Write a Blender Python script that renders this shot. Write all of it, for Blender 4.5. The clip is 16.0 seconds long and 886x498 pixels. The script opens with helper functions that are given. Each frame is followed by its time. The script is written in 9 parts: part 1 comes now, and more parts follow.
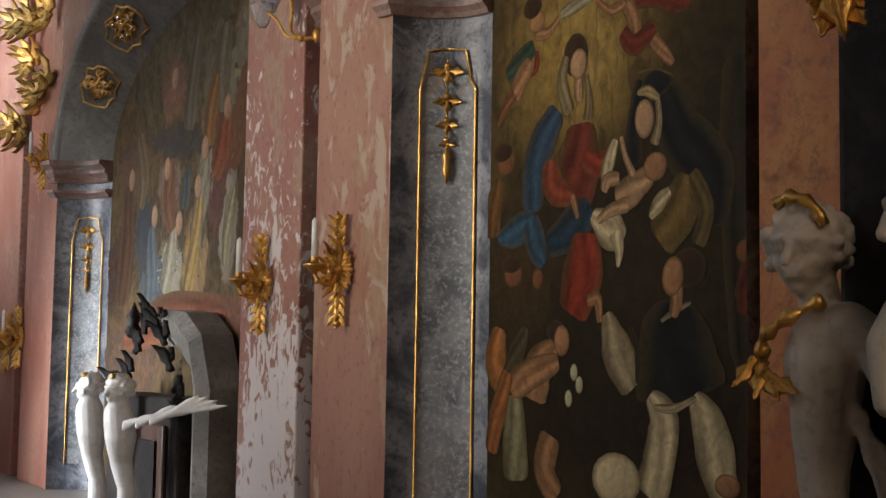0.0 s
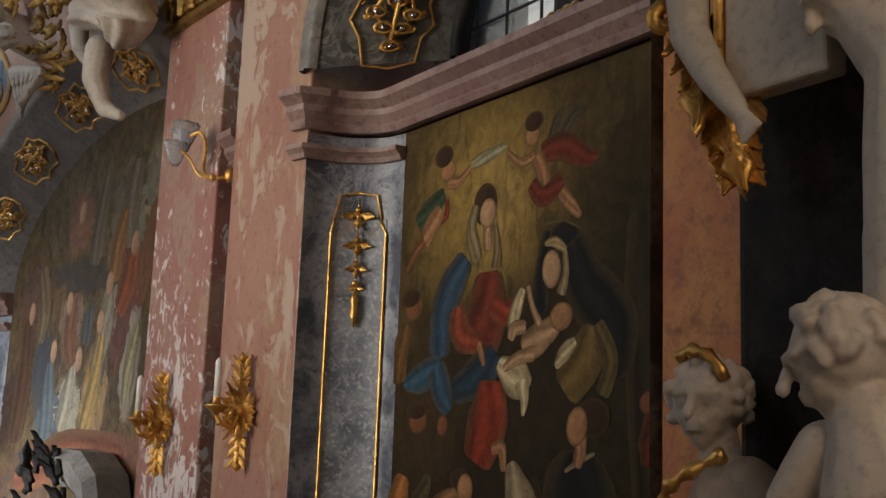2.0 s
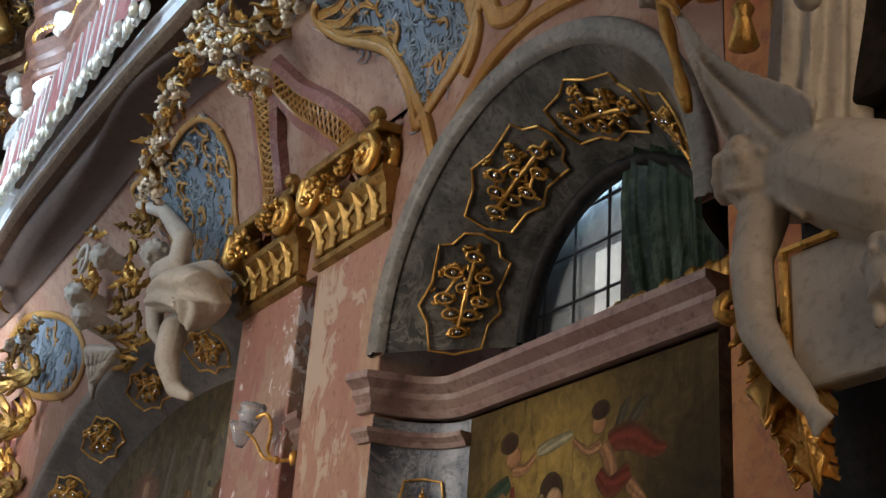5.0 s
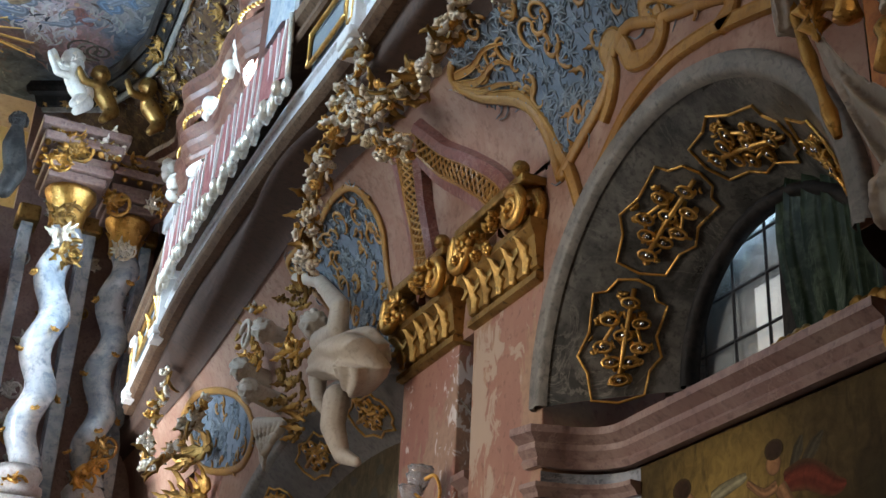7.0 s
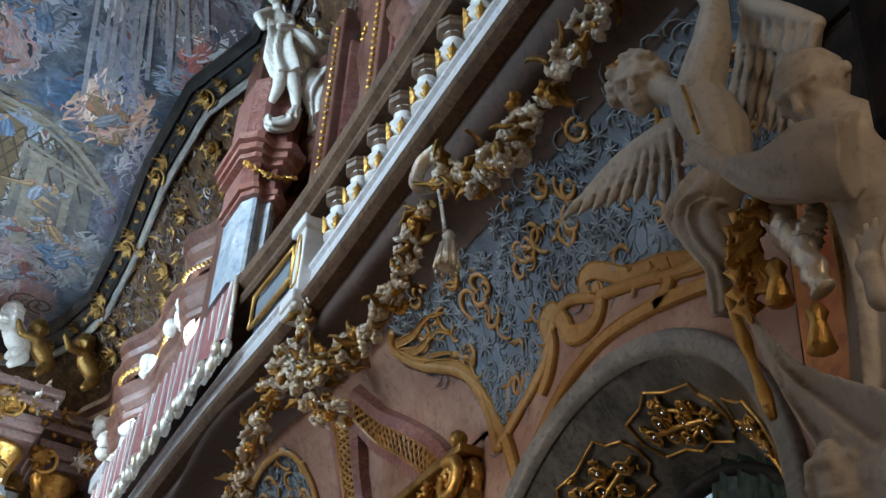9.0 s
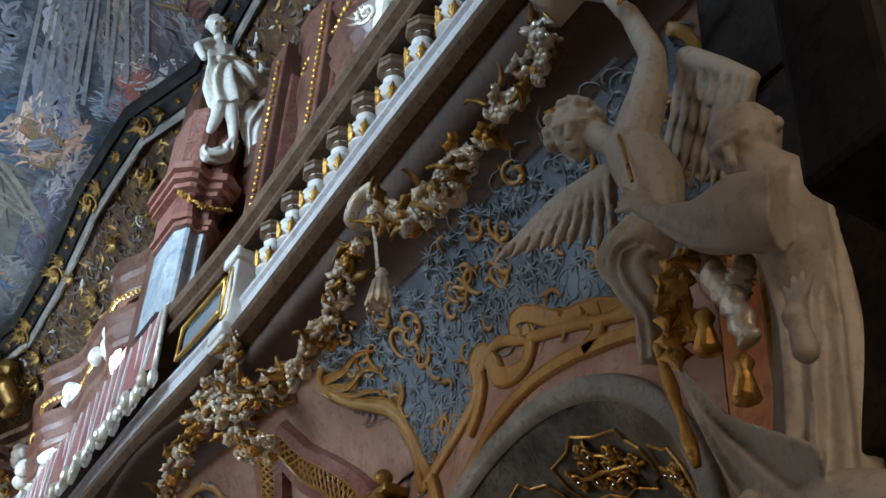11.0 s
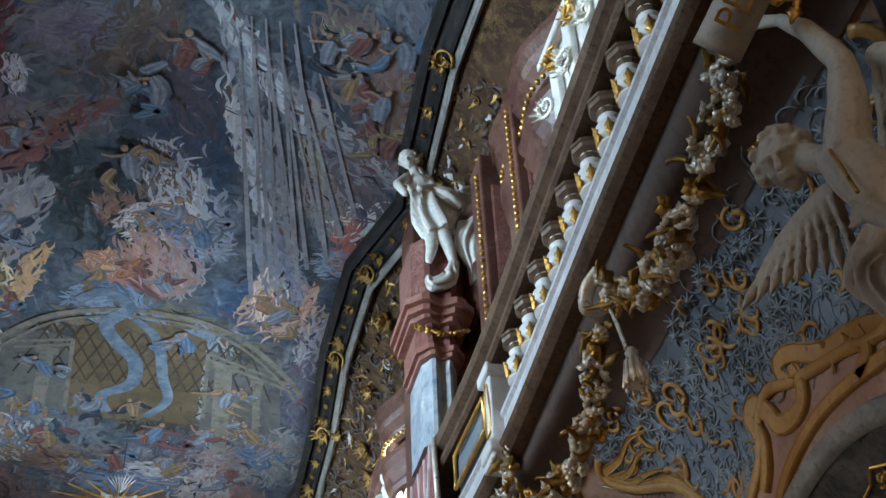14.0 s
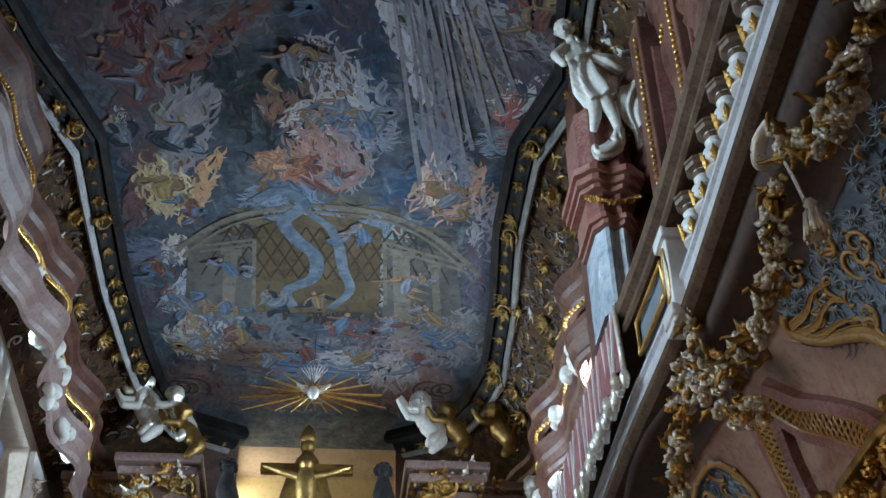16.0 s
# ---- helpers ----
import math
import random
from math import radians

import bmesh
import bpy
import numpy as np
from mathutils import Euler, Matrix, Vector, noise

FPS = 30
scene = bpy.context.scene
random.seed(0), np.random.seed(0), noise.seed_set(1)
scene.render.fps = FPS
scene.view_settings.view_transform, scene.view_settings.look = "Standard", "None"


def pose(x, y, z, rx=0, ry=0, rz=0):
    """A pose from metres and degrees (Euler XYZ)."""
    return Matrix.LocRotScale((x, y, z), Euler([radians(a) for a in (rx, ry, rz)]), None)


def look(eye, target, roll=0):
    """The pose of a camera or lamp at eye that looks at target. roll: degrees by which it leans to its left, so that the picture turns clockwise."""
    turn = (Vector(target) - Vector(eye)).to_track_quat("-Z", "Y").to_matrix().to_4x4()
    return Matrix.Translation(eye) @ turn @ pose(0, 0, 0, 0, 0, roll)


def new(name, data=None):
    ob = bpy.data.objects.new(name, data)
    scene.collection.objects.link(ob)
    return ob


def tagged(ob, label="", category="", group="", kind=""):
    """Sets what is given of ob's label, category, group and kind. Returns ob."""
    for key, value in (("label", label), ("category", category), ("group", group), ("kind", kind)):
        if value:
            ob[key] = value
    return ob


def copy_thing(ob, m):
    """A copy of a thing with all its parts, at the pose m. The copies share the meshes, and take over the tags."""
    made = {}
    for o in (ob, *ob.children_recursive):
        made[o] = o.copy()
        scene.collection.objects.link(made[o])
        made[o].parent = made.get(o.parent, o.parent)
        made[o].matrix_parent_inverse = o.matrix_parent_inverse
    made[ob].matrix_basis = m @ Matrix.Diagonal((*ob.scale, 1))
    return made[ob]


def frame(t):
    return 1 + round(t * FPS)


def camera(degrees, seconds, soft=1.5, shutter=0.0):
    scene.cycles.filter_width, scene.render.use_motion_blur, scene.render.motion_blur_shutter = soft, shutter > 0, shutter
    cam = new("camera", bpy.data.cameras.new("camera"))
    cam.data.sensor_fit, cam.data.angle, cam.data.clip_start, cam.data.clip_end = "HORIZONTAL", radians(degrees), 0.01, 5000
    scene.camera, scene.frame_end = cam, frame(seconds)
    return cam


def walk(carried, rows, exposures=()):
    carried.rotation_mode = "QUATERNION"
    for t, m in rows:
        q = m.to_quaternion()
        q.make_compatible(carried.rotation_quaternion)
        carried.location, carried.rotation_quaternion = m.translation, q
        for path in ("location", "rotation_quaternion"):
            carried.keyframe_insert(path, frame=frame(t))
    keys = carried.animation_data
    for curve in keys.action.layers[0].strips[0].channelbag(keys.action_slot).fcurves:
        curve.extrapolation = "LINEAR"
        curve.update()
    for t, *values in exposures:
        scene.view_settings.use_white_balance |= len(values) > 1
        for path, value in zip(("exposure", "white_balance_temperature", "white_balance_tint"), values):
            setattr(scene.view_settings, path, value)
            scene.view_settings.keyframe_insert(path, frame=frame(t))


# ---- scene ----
cam = camera(37.61, 16.0)
EYE_X, EYE_Y, EYE_Z = 0.0, 0.0, 1.6
PATH = [
    (0.0, pose(EYE_X, EYE_Y, EYE_Z, 94.788, -0.893, -31.197)),
    (0.5, pose(EYE_X, EYE_Y, EYE_Z, 96.735, -1.263, -32.263)),
    (1.0, pose(EYE_X, EYE_Y, EYE_Z, 98.192, -1.651, -33.030)),
    (1.5, pose(EYE_X, EYE_Y, EYE_Z, 100.449, -1.718, -34.954)),
    (2.0, pose(EYE_X, EYE_Y, EYE_Z, 101.270, -2.063, -35.471)),
    (2.5, pose(EYE_X, EYE_Y, EYE_Z, 103.064, -2.509, -35.440)),
    (3.0, pose(EYE_X, EYE_Y, EYE_Z, 106.386, -2.589, -35.229)),
    (3.2, pose(EYE_X, EYE_Y, EYE_Z, 107.486, -2.569, -34.922)),
    (5.3, pose(EYE_X, EYE_Y, EYE_Z, 114.254, -4.441, -32.551)),
    (5.5, pose(EYE_X, EYE_Y, EYE_Z, 114.314, -4.167, -30.822)),
    (6.0, pose(EYE_X, EYE_Y, EYE_Z, 114.274, -3.969, -25.190)),
    (6.5, pose(EYE_X, EYE_Y, EYE_Z, 114.137, -2.878, -24.930)),
    (7.0, pose(EYE_X, EYE_Y, EYE_Z, 115.610, -2.618, -25.071)),
    (7.5, pose(EYE_X, EYE_Y, EYE_Z, 118.300, -2.832, -24.775)),
    (8.0, pose(EYE_X, EYE_Y, EYE_Z, 122.445, -2.839, -25.507)),
    (8.5, pose(EYE_X, EYE_Y, EYE_Z, 124.574, -3.091, -26.448)),
    (9.0, pose(EYE_X, EYE_Y, EYE_Z, 127.530, -3.040, -28.458)),
    (9.2, pose(EYE_X, EYE_Y, EYE_Z, 128.716, -2.920, -28.994)),
    (11.3, pose(EYE_X, EYE_Y, EYE_Z, 129.869, -3.021, -32.818)),
    (11.5, pose(EYE_X, EYE_Y, EYE_Z, 130.805, -3.074, -33.146)),
    (12.0, pose(EYE_X, EYE_Y, EYE_Z, 134.195, -2.211, -30.618)),
    (12.5, pose(EYE_X, EYE_Y, EYE_Z, 133.629, -1.156, -25.506)),
    (13.0, pose(EYE_X, EYE_Y, EYE_Z, 134.200, 0.491, -20.993)),
    (13.5, pose(EYE_X, EYE_Y, EYE_Z, 134.180, 1.335, -17.868)),
    (14.0, pose(EYE_X, EYE_Y, EYE_Z, 133.493, 2.070, -14.291)),
    (14.5, pose(EYE_X, EYE_Y, EYE_Z, 133.112, 2.122, -11.209)),
    (15.0, pose(EYE_X, EYE_Y, EYE_Z, 131.608, 2.012, -8.703)),
    (15.5, pose(EYE_X, EYE_Y, EYE_Z, 129.190, 1.430, -6.834)),
    (16.0, pose(EYE_X, EYE_Y, EYE_Z, 128.287, 1.181, -5.244)),
]
walk(cam, PATH, exposures=[(0.0, 0.42), (3.2, 0.48), (6.0, 0.38), (8.0, 0.17), (12.5, 0.0), (14.0, -0.17), (16.0, -0.47)])

# ---------------------------------------------------------------- light
world = bpy.data.worlds.new("world")
scene.world = world
world.use_nodes = True
_n, _l = world.node_tree.nodes, world.node_tree.links
_sky = _n.new("ShaderNodeTexSky")
_sky.sky_type, _sky.sun_disc = "NISHITA", False
_sky.sun_elevation, _sky.sun_rotation = radians(38), radians(250)
_n["Background"].inputs["Strength"].default_value = 0.12
_l.new(_sky.outputs[0], _n["Background"].inputs["Color"])


def window_or_fill_light(name, place, target, w, h, power, colour):
    lamp = bpy.data.lights.new(name, "AREA")
    lamp.shape, lamp.size, lamp.size_y, lamp.energy, lamp.color = "RECTANGLE", w, h, power, colour
    ob = new(name, lamp)
    ob.matrix_world = look(place, target)
    return ob


SKY = (0.58, 0.8, 1.0)


def high_window(y, power, aim=11.2):
    ob = window_or_fill_light("window_or_fill_light", (-4.7, y, 10.3), (3.0, y + 0.2, aim), 2.2, 3.0, power, SKY)
    ob.data.spread = radians(72)


high_window(3.2, 150)
high_window(8.2, 250)
high_window(13.2, 220)
high_window(17.3, 400)
# Added fill lamps low on the unseen left side; no known windows stand there.
low = window_or_fill_light("window_or_fill_light", (-4.7, 16.5, 3.3), (2.6, 19.4, 6.2), 2.8, 4.0, 240, (0.9, 0.95, 1.0))
low.data.spread = radians(54)
slant = window_or_fill_light("window_or_fill_light", (-4.7, 16.0, 3.0), (4.0, 13.6, 0.7), 1.6, 3.0, 115, (0.95, 0.97, 1.0))
slant.data.spread = radians(42)
near = window_or_fill_light("window_or_fill_light", (-4.7, 8.3, 3.6), (4.0, 7.8, 4.0), 2.4, 3.6, 48, (1.0, 0.9, 0.78))
near.data.spread = radians(62)
window_or_fill_light("window_or_fill_light", (-0.3, -4.55, 6.0), (2.5, 8.0, 4.5), 3.4, 6.4, 180, (1.0, 0.7, 0.42))
for wy, power in ((15.5, 1700),):
    window_or_fill_light("window_or_fill_light", (4.6, wy, 10.6), (0.0, wy, 10.6), 1.8, 2.3, power, SKY)
# Hidden fill lamp added inside the altar alcove.
window_or_fill_light("window_or_fill_light", (-1.7, 21.9, 12.6), (1.2, 22.1, 12.4), 0.8, 1.6, 60, (1.0, 0.9, 0.68))
# Small added lamp that brightens the white patch behind the lunette panes.
window_or_fill_light("window_or_fill_light", (4.93, 6.3, 5.6), (4.93, 6.1, 4.3), 0.05, 0.8, 3, SKY)

# ---------------------------------------------------------------- materials
MATS = {}


class Nodes:
    def __init__(self, name):
        self.mat = bpy.data.materials.new(name)
        self.mat.use_nodes = True
        self.t = self.mat.node_tree
        self.bsdf = self.t.nodes["Principled BSDF"]
        geo = self.t.nodes.new("ShaderNodeTexCoord")
        self.co = geo.outputs["Object"]

    def add(self, kind, **props):
        n = self.t.nodes.new(kind)
        for k, v in props.items():
            if k == "blend":
                n.blend_type = v
            elif k == "op":
                n.operation = v
            elif k == "grad":
                n.gradient_type = v
            elif k == "data":
                n.data_type = v
            elif k == "vtype":
                n.vector_type = v
        return n

    def link(self, a, b):
        self.t.links.new(a, b)

    def noise(self, scale, detail=4, rough=0.55, dist=0.0, co=None):
        n = self.add("ShaderNodeTexNoise")
        n.inputs["Scale"].default_value, n.inputs["Detail"].default_value = scale, detail
        n.inputs["Roughness"].default_value, n.inputs["Distortion"].default_value = rough, dist
        self.link(co or self.co, n.inputs["Vector"])
        return n.outputs["Fac"]

    def stretch(self, sx, sy, sz):
        m = self.add("ShaderNodeMapping")
        m.inputs["Scale"].default_value = (sx, sy, sz)
        self.link(self.co, m.inputs["Vector"])
        return m.outputs[0]

    def ramp(self, fac, lo, hi):
        n = self.add("ShaderNodeMapRange")
        n.inputs["From Min"].default_value, n.inputs["From Max"].default_value = lo, hi
        self.link(fac, n.inputs["Value"])
        return n.outputs[0]

    def mix(self, fac, a, b, blend="MIX"):
        n = self.add("ShaderNodeMix", data="RGBA", blend=blend)
        if isinstance(fac, float):
            n.inputs[0].default_value = fac
        else:
            self.link(fac, n.inputs[0])
        for v, i in ((a, 6), (b, 7)):
            if isinstance(v, tuple):
                n.inputs[i].default_value = (*v, 1)
            else:
                self.link(v, n.inputs[i])
        return n.outputs[2]

    def done(self, colour, rough=0.5, metal=0.0, bump=None, height=0.01, rough_fac=None):
        if isinstance(colour, tuple):
            self.bsdf.inputs["Base Color"].default_value = (*colour, 1)
        else:
            self.link(colour, self.bsdf.inputs["Base Color"])
        self.bsdf.inputs["Roughness"].default_value = rough
        if rough_fac is not None:
            n = self.add("ShaderNodeMapRange")
            n.inputs["To Min"].default_value, n.inputs["To Max"].default_value = rough - 0.13, rough + 0.17
            self.link(rough_fac, n.inputs["Value"])
            self.link(n.outputs[0], self.bsdf.inputs["Roughness"])
        self.bsdf.inputs["Metallic"].default_value = metal
        if bump is not None:
            b = self.add("ShaderNodeBump")
            b.inputs["Strength"].default_value, b.inputs["Distance"].default_value = 0.6, height
            self.link(bump, b.inputs["Height"])
            self.link(b.outputs[0], self.bsdf.inputs["Normal"])
        MATS[self.mat.name] = self.mat
        return self.mat


def stone(name, a, b, c, big=1.3, fine=14.0, rough=0.4, height=0.006, veins=None, vscale=2.2, tall=1.0):
    """A painted or polished stone: blotches of a and b, fine grain towards c, and thin veins."""
    n = Nodes(name)
    co = n.stretch(1, 1, tall)
    big_f = n.noise(big, 6, 0.62, 0.6, co)
    fine_f = n.noise(fine, 5, 0.65)
    col = n.mix(n.ramp(big_f, 0.41, 0.59), a, b)
    col = n.mix(n.ramp(fine_f, 0.5, 0.72), col, c)
    if veins:
        v = n.noise(vscale, 8, 0.7, 1.4, co)
        d = n.add("ShaderNodeMath", op="SUBTRACT")
        n.link(v, d.inputs[0])
        d.inputs[1].default_value = 0.5
        e = n.add("ShaderNodeMath", op="ABSOLUTE")
        n.link(d.outputs[0], e.inputs[0])
        vm = n.add("ShaderNodeMath", op="MULTIPLY")
        n.link(n.ramp(e.outputs[0], 0.022, 0.0), vm.inputs[0])
        n.link(n.ramp(n.noise(0.9, 3, 0.5, 0.2), 0.42, 0.75), vm.inputs[1])
        col = n.mix(vm.outputs[0], col, veins)
    return n.done(col, rough, 0.0, fine_f, height, big_f)


PINK = stone("pink_marble", (0.3, 0.115, 0.085), (0.38, 0.2, 0.15), (0.2, 0.08, 0.068), 1.1, 16, 0.38, 0.004, (0.5, 0.36, 0.3), 1.6, 0.45)
ORANGE = stone("orange_plaster", (0.44, 0.12, 0.03), (0.52, 0.22, 0.06), (0.24, 0.07, 0.03), 1.5, 9, 0.55, 0.006, (0.2, 0.06, 0.035), 2.0)
RED = stone("red_marble", (0.18, 0.06, 0.05), (0.26, 0.11, 0.085), (0.1, 0.032, 0.028), 2.0, 18, 0.35, 0.004, (0.45, 0.3, 0.26), 2.5)
GREY = stone("blue_grey_marble", (0.07, 0.083, 0.115), (0.27, 0.29, 0.335), (0.04, 0.045, 0.06), 3.0, 20, 0.32, 0.006, (0.38, 0.38, 0.4), 3.0)
GREYPANEL = stone("speckled_grey_marble", (0.1, 0.115, 0.14), (0.25, 0.27, 0.3), (0.46, 0.47, 0.49), 3.4, 34, 0.45, 0.008, (0.34, 0.2, 0.1), 1.2)
DARK = stone("dark_green_marble", (0.045, 0.046, 0.044), (0.13, 0.125, 0.115), (0.02, 0.02, 0.02), 3.0, 22, 0.3, 0.004, (0.3, 0.28, 0.25), 2.4)
DARKRAIL = stone("brown_rail_marble", (0.085, 0.048, 0.03), (0.14, 0.085, 0.052), (0.04, 0.022, 0.015), 2.5, 20, 0.55, 0.005, (0.2, 0.14, 0.09), 2.0, 0.5)
DARKRAIL.node_tree.nodes["Principled BSDF"].inputs["Specular IOR Level"].default_value = 0.2
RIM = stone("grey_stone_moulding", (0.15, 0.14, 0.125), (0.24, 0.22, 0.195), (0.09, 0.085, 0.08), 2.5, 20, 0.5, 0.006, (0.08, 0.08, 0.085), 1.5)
RINGB = stone("dark_grey_arch_stone", (0.11, 0.1, 0.09), (0.17, 0.155, 0.14), (0.06, 0.055, 0.052), 2.5, 20, 0.5, 0.006, (0.05, 0.05, 0.05), 1.5)
CORNICE = stone("mauve_cornice_stone", (0.22, 0.135, 0.12), (0.29, 0.2, 0.175), (0.13, 0.075, 0.07), 2.5, 18, 0.38, 0.004, (0.36, 0.26, 0.23), 2.0)
STONEBROWN = stone("brown_stone_moulding", (0.16, 0.105, 0.07), (0.23, 0.16, 0.11), (0.09, 0.055, 0.036), 2.5, 20, 0.42, 0.005)
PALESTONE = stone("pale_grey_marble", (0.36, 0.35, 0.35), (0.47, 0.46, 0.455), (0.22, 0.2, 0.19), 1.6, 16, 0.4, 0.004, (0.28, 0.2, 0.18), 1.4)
BRIGHTSTONE = stone("white_grey_marble", (0.56, 0.56, 0.575), (0.68, 0.68, 0.69), (0.42, 0.4, 0.39), 1.6, 16, 0.35, 0.004, (0.4, 0.32, 0.3), 1.4)
YELLOW = stone("yellow_plaster", (0.55, 0.46, 0.26), (0.6, 0.51, 0.3), (0.46, 0.37, 0.2), 2.0, 14, 0.6, 0.005)
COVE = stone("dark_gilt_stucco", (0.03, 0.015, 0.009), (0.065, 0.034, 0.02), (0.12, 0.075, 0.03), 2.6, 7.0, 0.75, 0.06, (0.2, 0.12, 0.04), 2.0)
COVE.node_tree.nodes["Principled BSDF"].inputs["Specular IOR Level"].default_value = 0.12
UPRED = stone("dark_red_marble", (0.075, 0.026, 0.018), (0.13, 0.055, 0.036), (0.035, 0.013, 0.01), 2.0, 12, 0.38, 0.006, (0.25, 0.15, 0.1), 2.5)
SALMON = stone("salmon_plaster", (0.27, 0.14, 0.095), (0.34, 0.21, 0.15), (0.18, 0.085, 0.055), 2.0, 12, 0.6, 0.006, (0.26, 0.12, 0.08), 1.6)
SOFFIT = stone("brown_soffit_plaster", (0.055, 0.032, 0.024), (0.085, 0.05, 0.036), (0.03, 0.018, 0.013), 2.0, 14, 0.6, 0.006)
BLUE = stone("blue_stucco", (0.1, 0.13, 0.17), (0.155, 0.185, 0.225), (0.1, 0.125, 0.165), 3.0, 24, 0.6, 0.015)
BLUERELIEF = stone("pale_blue_relief", (0.15, 0.18, 0.21), (0.2, 0.23, 0.25), (0.14, 0.17, 0.2), 4.0, 30, 0.55, 0.008)
STUCCO = stone("white_stucco", (0.6, 0.57, 0.51), (0.68, 0.65, 0.59), (0.45, 0.42, 0.37), 3.0, 22, 0.5, 0.005)
# Dimmer copy of the white stucco, with the figures' shade in its colour.
SHADYSTUCCO = stone("shaded_stucco", (0.47, 0.42, 0.35), (0.53, 0.48, 0.41), (0.36, 0.31, 0.25), 3.0, 22, 0.45, 0.005)
WHITE = stone("white_paint", (0.72, 0.71, 0.69), (0.78, 0.77, 0.75), (0.62, 0.6, 0.58), 3.0, 20, 0.35, 0.003)
WOOD = stone("black_carved_wood", (0.012, 0.011, 0.011), (0.03, 0.026, 0.024), (0.006, 0.006, 0.006), 4.0, 20, 0.55, 0.006)
WOOD.node_tree.nodes["Principled BSDF"].inputs["Specular IOR Level"].default_value = 0.12
BROWNWOOD = stone("brown_door_wood", (0.05, 0.022, 0.015), (0.075, 0.036, 0.022), (0.025, 0.012, 0.009), 3.0, 24, 0.4, 0.004, None, 2, 0.2)
OCHRE = stone("ochre_gilt_plaster", (0.3, 0.14, 0.028), (0.38, 0.2, 0.05), (0.22, 0.11, 0.03), 3.0, 24, 0.42, 0.006)
FLOOR = stone("floor_stone", (0.22, 0.2, 0.18), (0.28, 0.25, 0.22), (0.16, 0.14, 0.13), 1.0, 12, 0.45, 0.004)
PLAIN = stone("back_wall_plaster", (0.33, 0.27, 0.22), (0.4, 0.33, 0.27), (0.26, 0.2, 0.16), 1.0, 12, 0.6, 0.004)
CURTAIN = stone("green_painted_curtain", (0.008, 0.016, 0.009), (0.02, 0.034, 0.02), (0.05, 0.07, 0.045), 5.0, 9, 0.35, 0.004, (0.1, 0.13, 0.09), 3.0, 0.15)
CLOTH = stone("red_striped_cloth", (0.24, 0.06, 0.06), (0.33, 0.12, 0.11), (0.18, 0.035, 0.04), 3.0, 40, 0.6, 0.004)
CURTAIN.node_tree.nodes["Principled BSDF"].inputs["Specular IOR Level"].default_value = 0.15
COLUMN = stone("blue_white_marble", (0.3, 0.36, 0.42), (0.52, 0.55, 0.57), (0.17, 0.22, 0.28), 2.0, 9, 0.22, 0.003, (0.6, 0.6, 0.58), 2.0)


def metal(name, a, b, rough, scale=30.0, height=0.01, shine=0.92):
    n = Nodes(name)
    f = n.noise(scale, 4, 0.6)
    g = n.noise(scale * 0.22, 3, 0.5)
    col = n.mix(n.ramp(g, 0.4, 0.65), a, b)
    col = n.mix(n.ramp(f, 0.58, 0.72), col, tuple(0.35 * v for v in b))
    return n.done(col, rough, shine, f, height, g)


GOLD = metal("gilding", (0.76, 0.46, 0.14), (0.5, 0.27, 0.065), 0.36, 22.0, 0.02)
OLDGOLD = metal("tarnished_gilding", (0.42, 0.26, 0.085), (0.22, 0.125, 0.04), 0.44, 18.0, 0.02)
SILVER = metal("silver_gilding", (0.86, 0.83, 0.77), (0.72, 0.63, 0.47), 0.3, 30.0, 0.01, 0.5)
LEAD = metal("dark_window_bars", (0.08, 0.08, 0.085), (0.05, 0.05, 0.055), 0.5)


def peeling(name, base_a, base_b, flake, amount, salt=0.0, chip=9.0, tan=(0.4, 0.26, 0.17)):
    """Marbled paint that has flaked away in islands and leaves pale plaster."""
    n = Nodes(name)
    co = n.stretch(1, 1, 0.45)
    f = n.noise(1.1, 6, 0.6, 0.7, co)
    g = n.noise(15, 5, 0.6)
    col = n.mix(n.ramp(f, 0.36, 0.64), base_a, base_b)
    col = n.mix(n.ramp(g, 0.55, 0.75), col, tuple(0.6 * v for v in base_a))
    isle = n.noise(1.5 + salt, 7, 0.62, 0.5, n.stretch(1, 1, 0.55))
    col = n.mix(n.ramp(isle, 0.54, 0.57), col, n.mix(n.ramp(g, 0.4, 0.7), tan, tuple(0.72 * v for v in tan)))
    chips = n.noise(chip, 6, 0.6, 1.2, n.stretch(1, 1, 0.6))
    zone = n.noise(0.85 + salt, 3, 0.5, 0.3, co)
    m = n.add("ShaderNodeMath", op="ADD")
    n.link(chips, m.inputs[0])
    n.link(zone, m.inputs[1])
    mask = n.ramp(m.outputs[0], 1.1 - amount, 1.14 - amount)
    col = n.mix(mask, col, flake)
    return n.done(col, 0.45, 0.0, mask, 0.006, f)


PEEL = peeling("peeling_pink_paint", (0.26, 0.1, 0.078), (0.35, 0.19, 0.145), (0.6, 0.55, 0.55), 0.075, 0.0, 10.0, (0.34, 0.21, 0.15))
PEEL2 = peeling("worn_pink_paint", (0.25, 0.1, 0.07), (0.34, 0.185, 0.13), (0.4, 0.3, 0.23), 0.02, 0.35, 4.0, (0.36, 0.22, 0.14))

glass = Nodes("clear_lamp_glass")
glass.bsdf.inputs["Transmission Weight"].default_value = 0.85
glass.bsdf.inputs["IOR"].default_value = 1.45
GLASS = glass.done((0.9, 0.94, 1.0), 0.12)
pane = Nodes("old_window_glass")
pf = pane.noise(3.0, 3)
pane.bsdf.inputs["Transmission Weight"].default_value = 0.9
PANE = pane.done(pane.mix(pf, (0.8, 0.86, 0.9), (0.9, 0.93, 0.95)), 0.08, 0.0, pf, 0.004)
GEM = Nodes("mirror_gem").done((0.55, 0.56, 0.6), 0.08, 1.0)


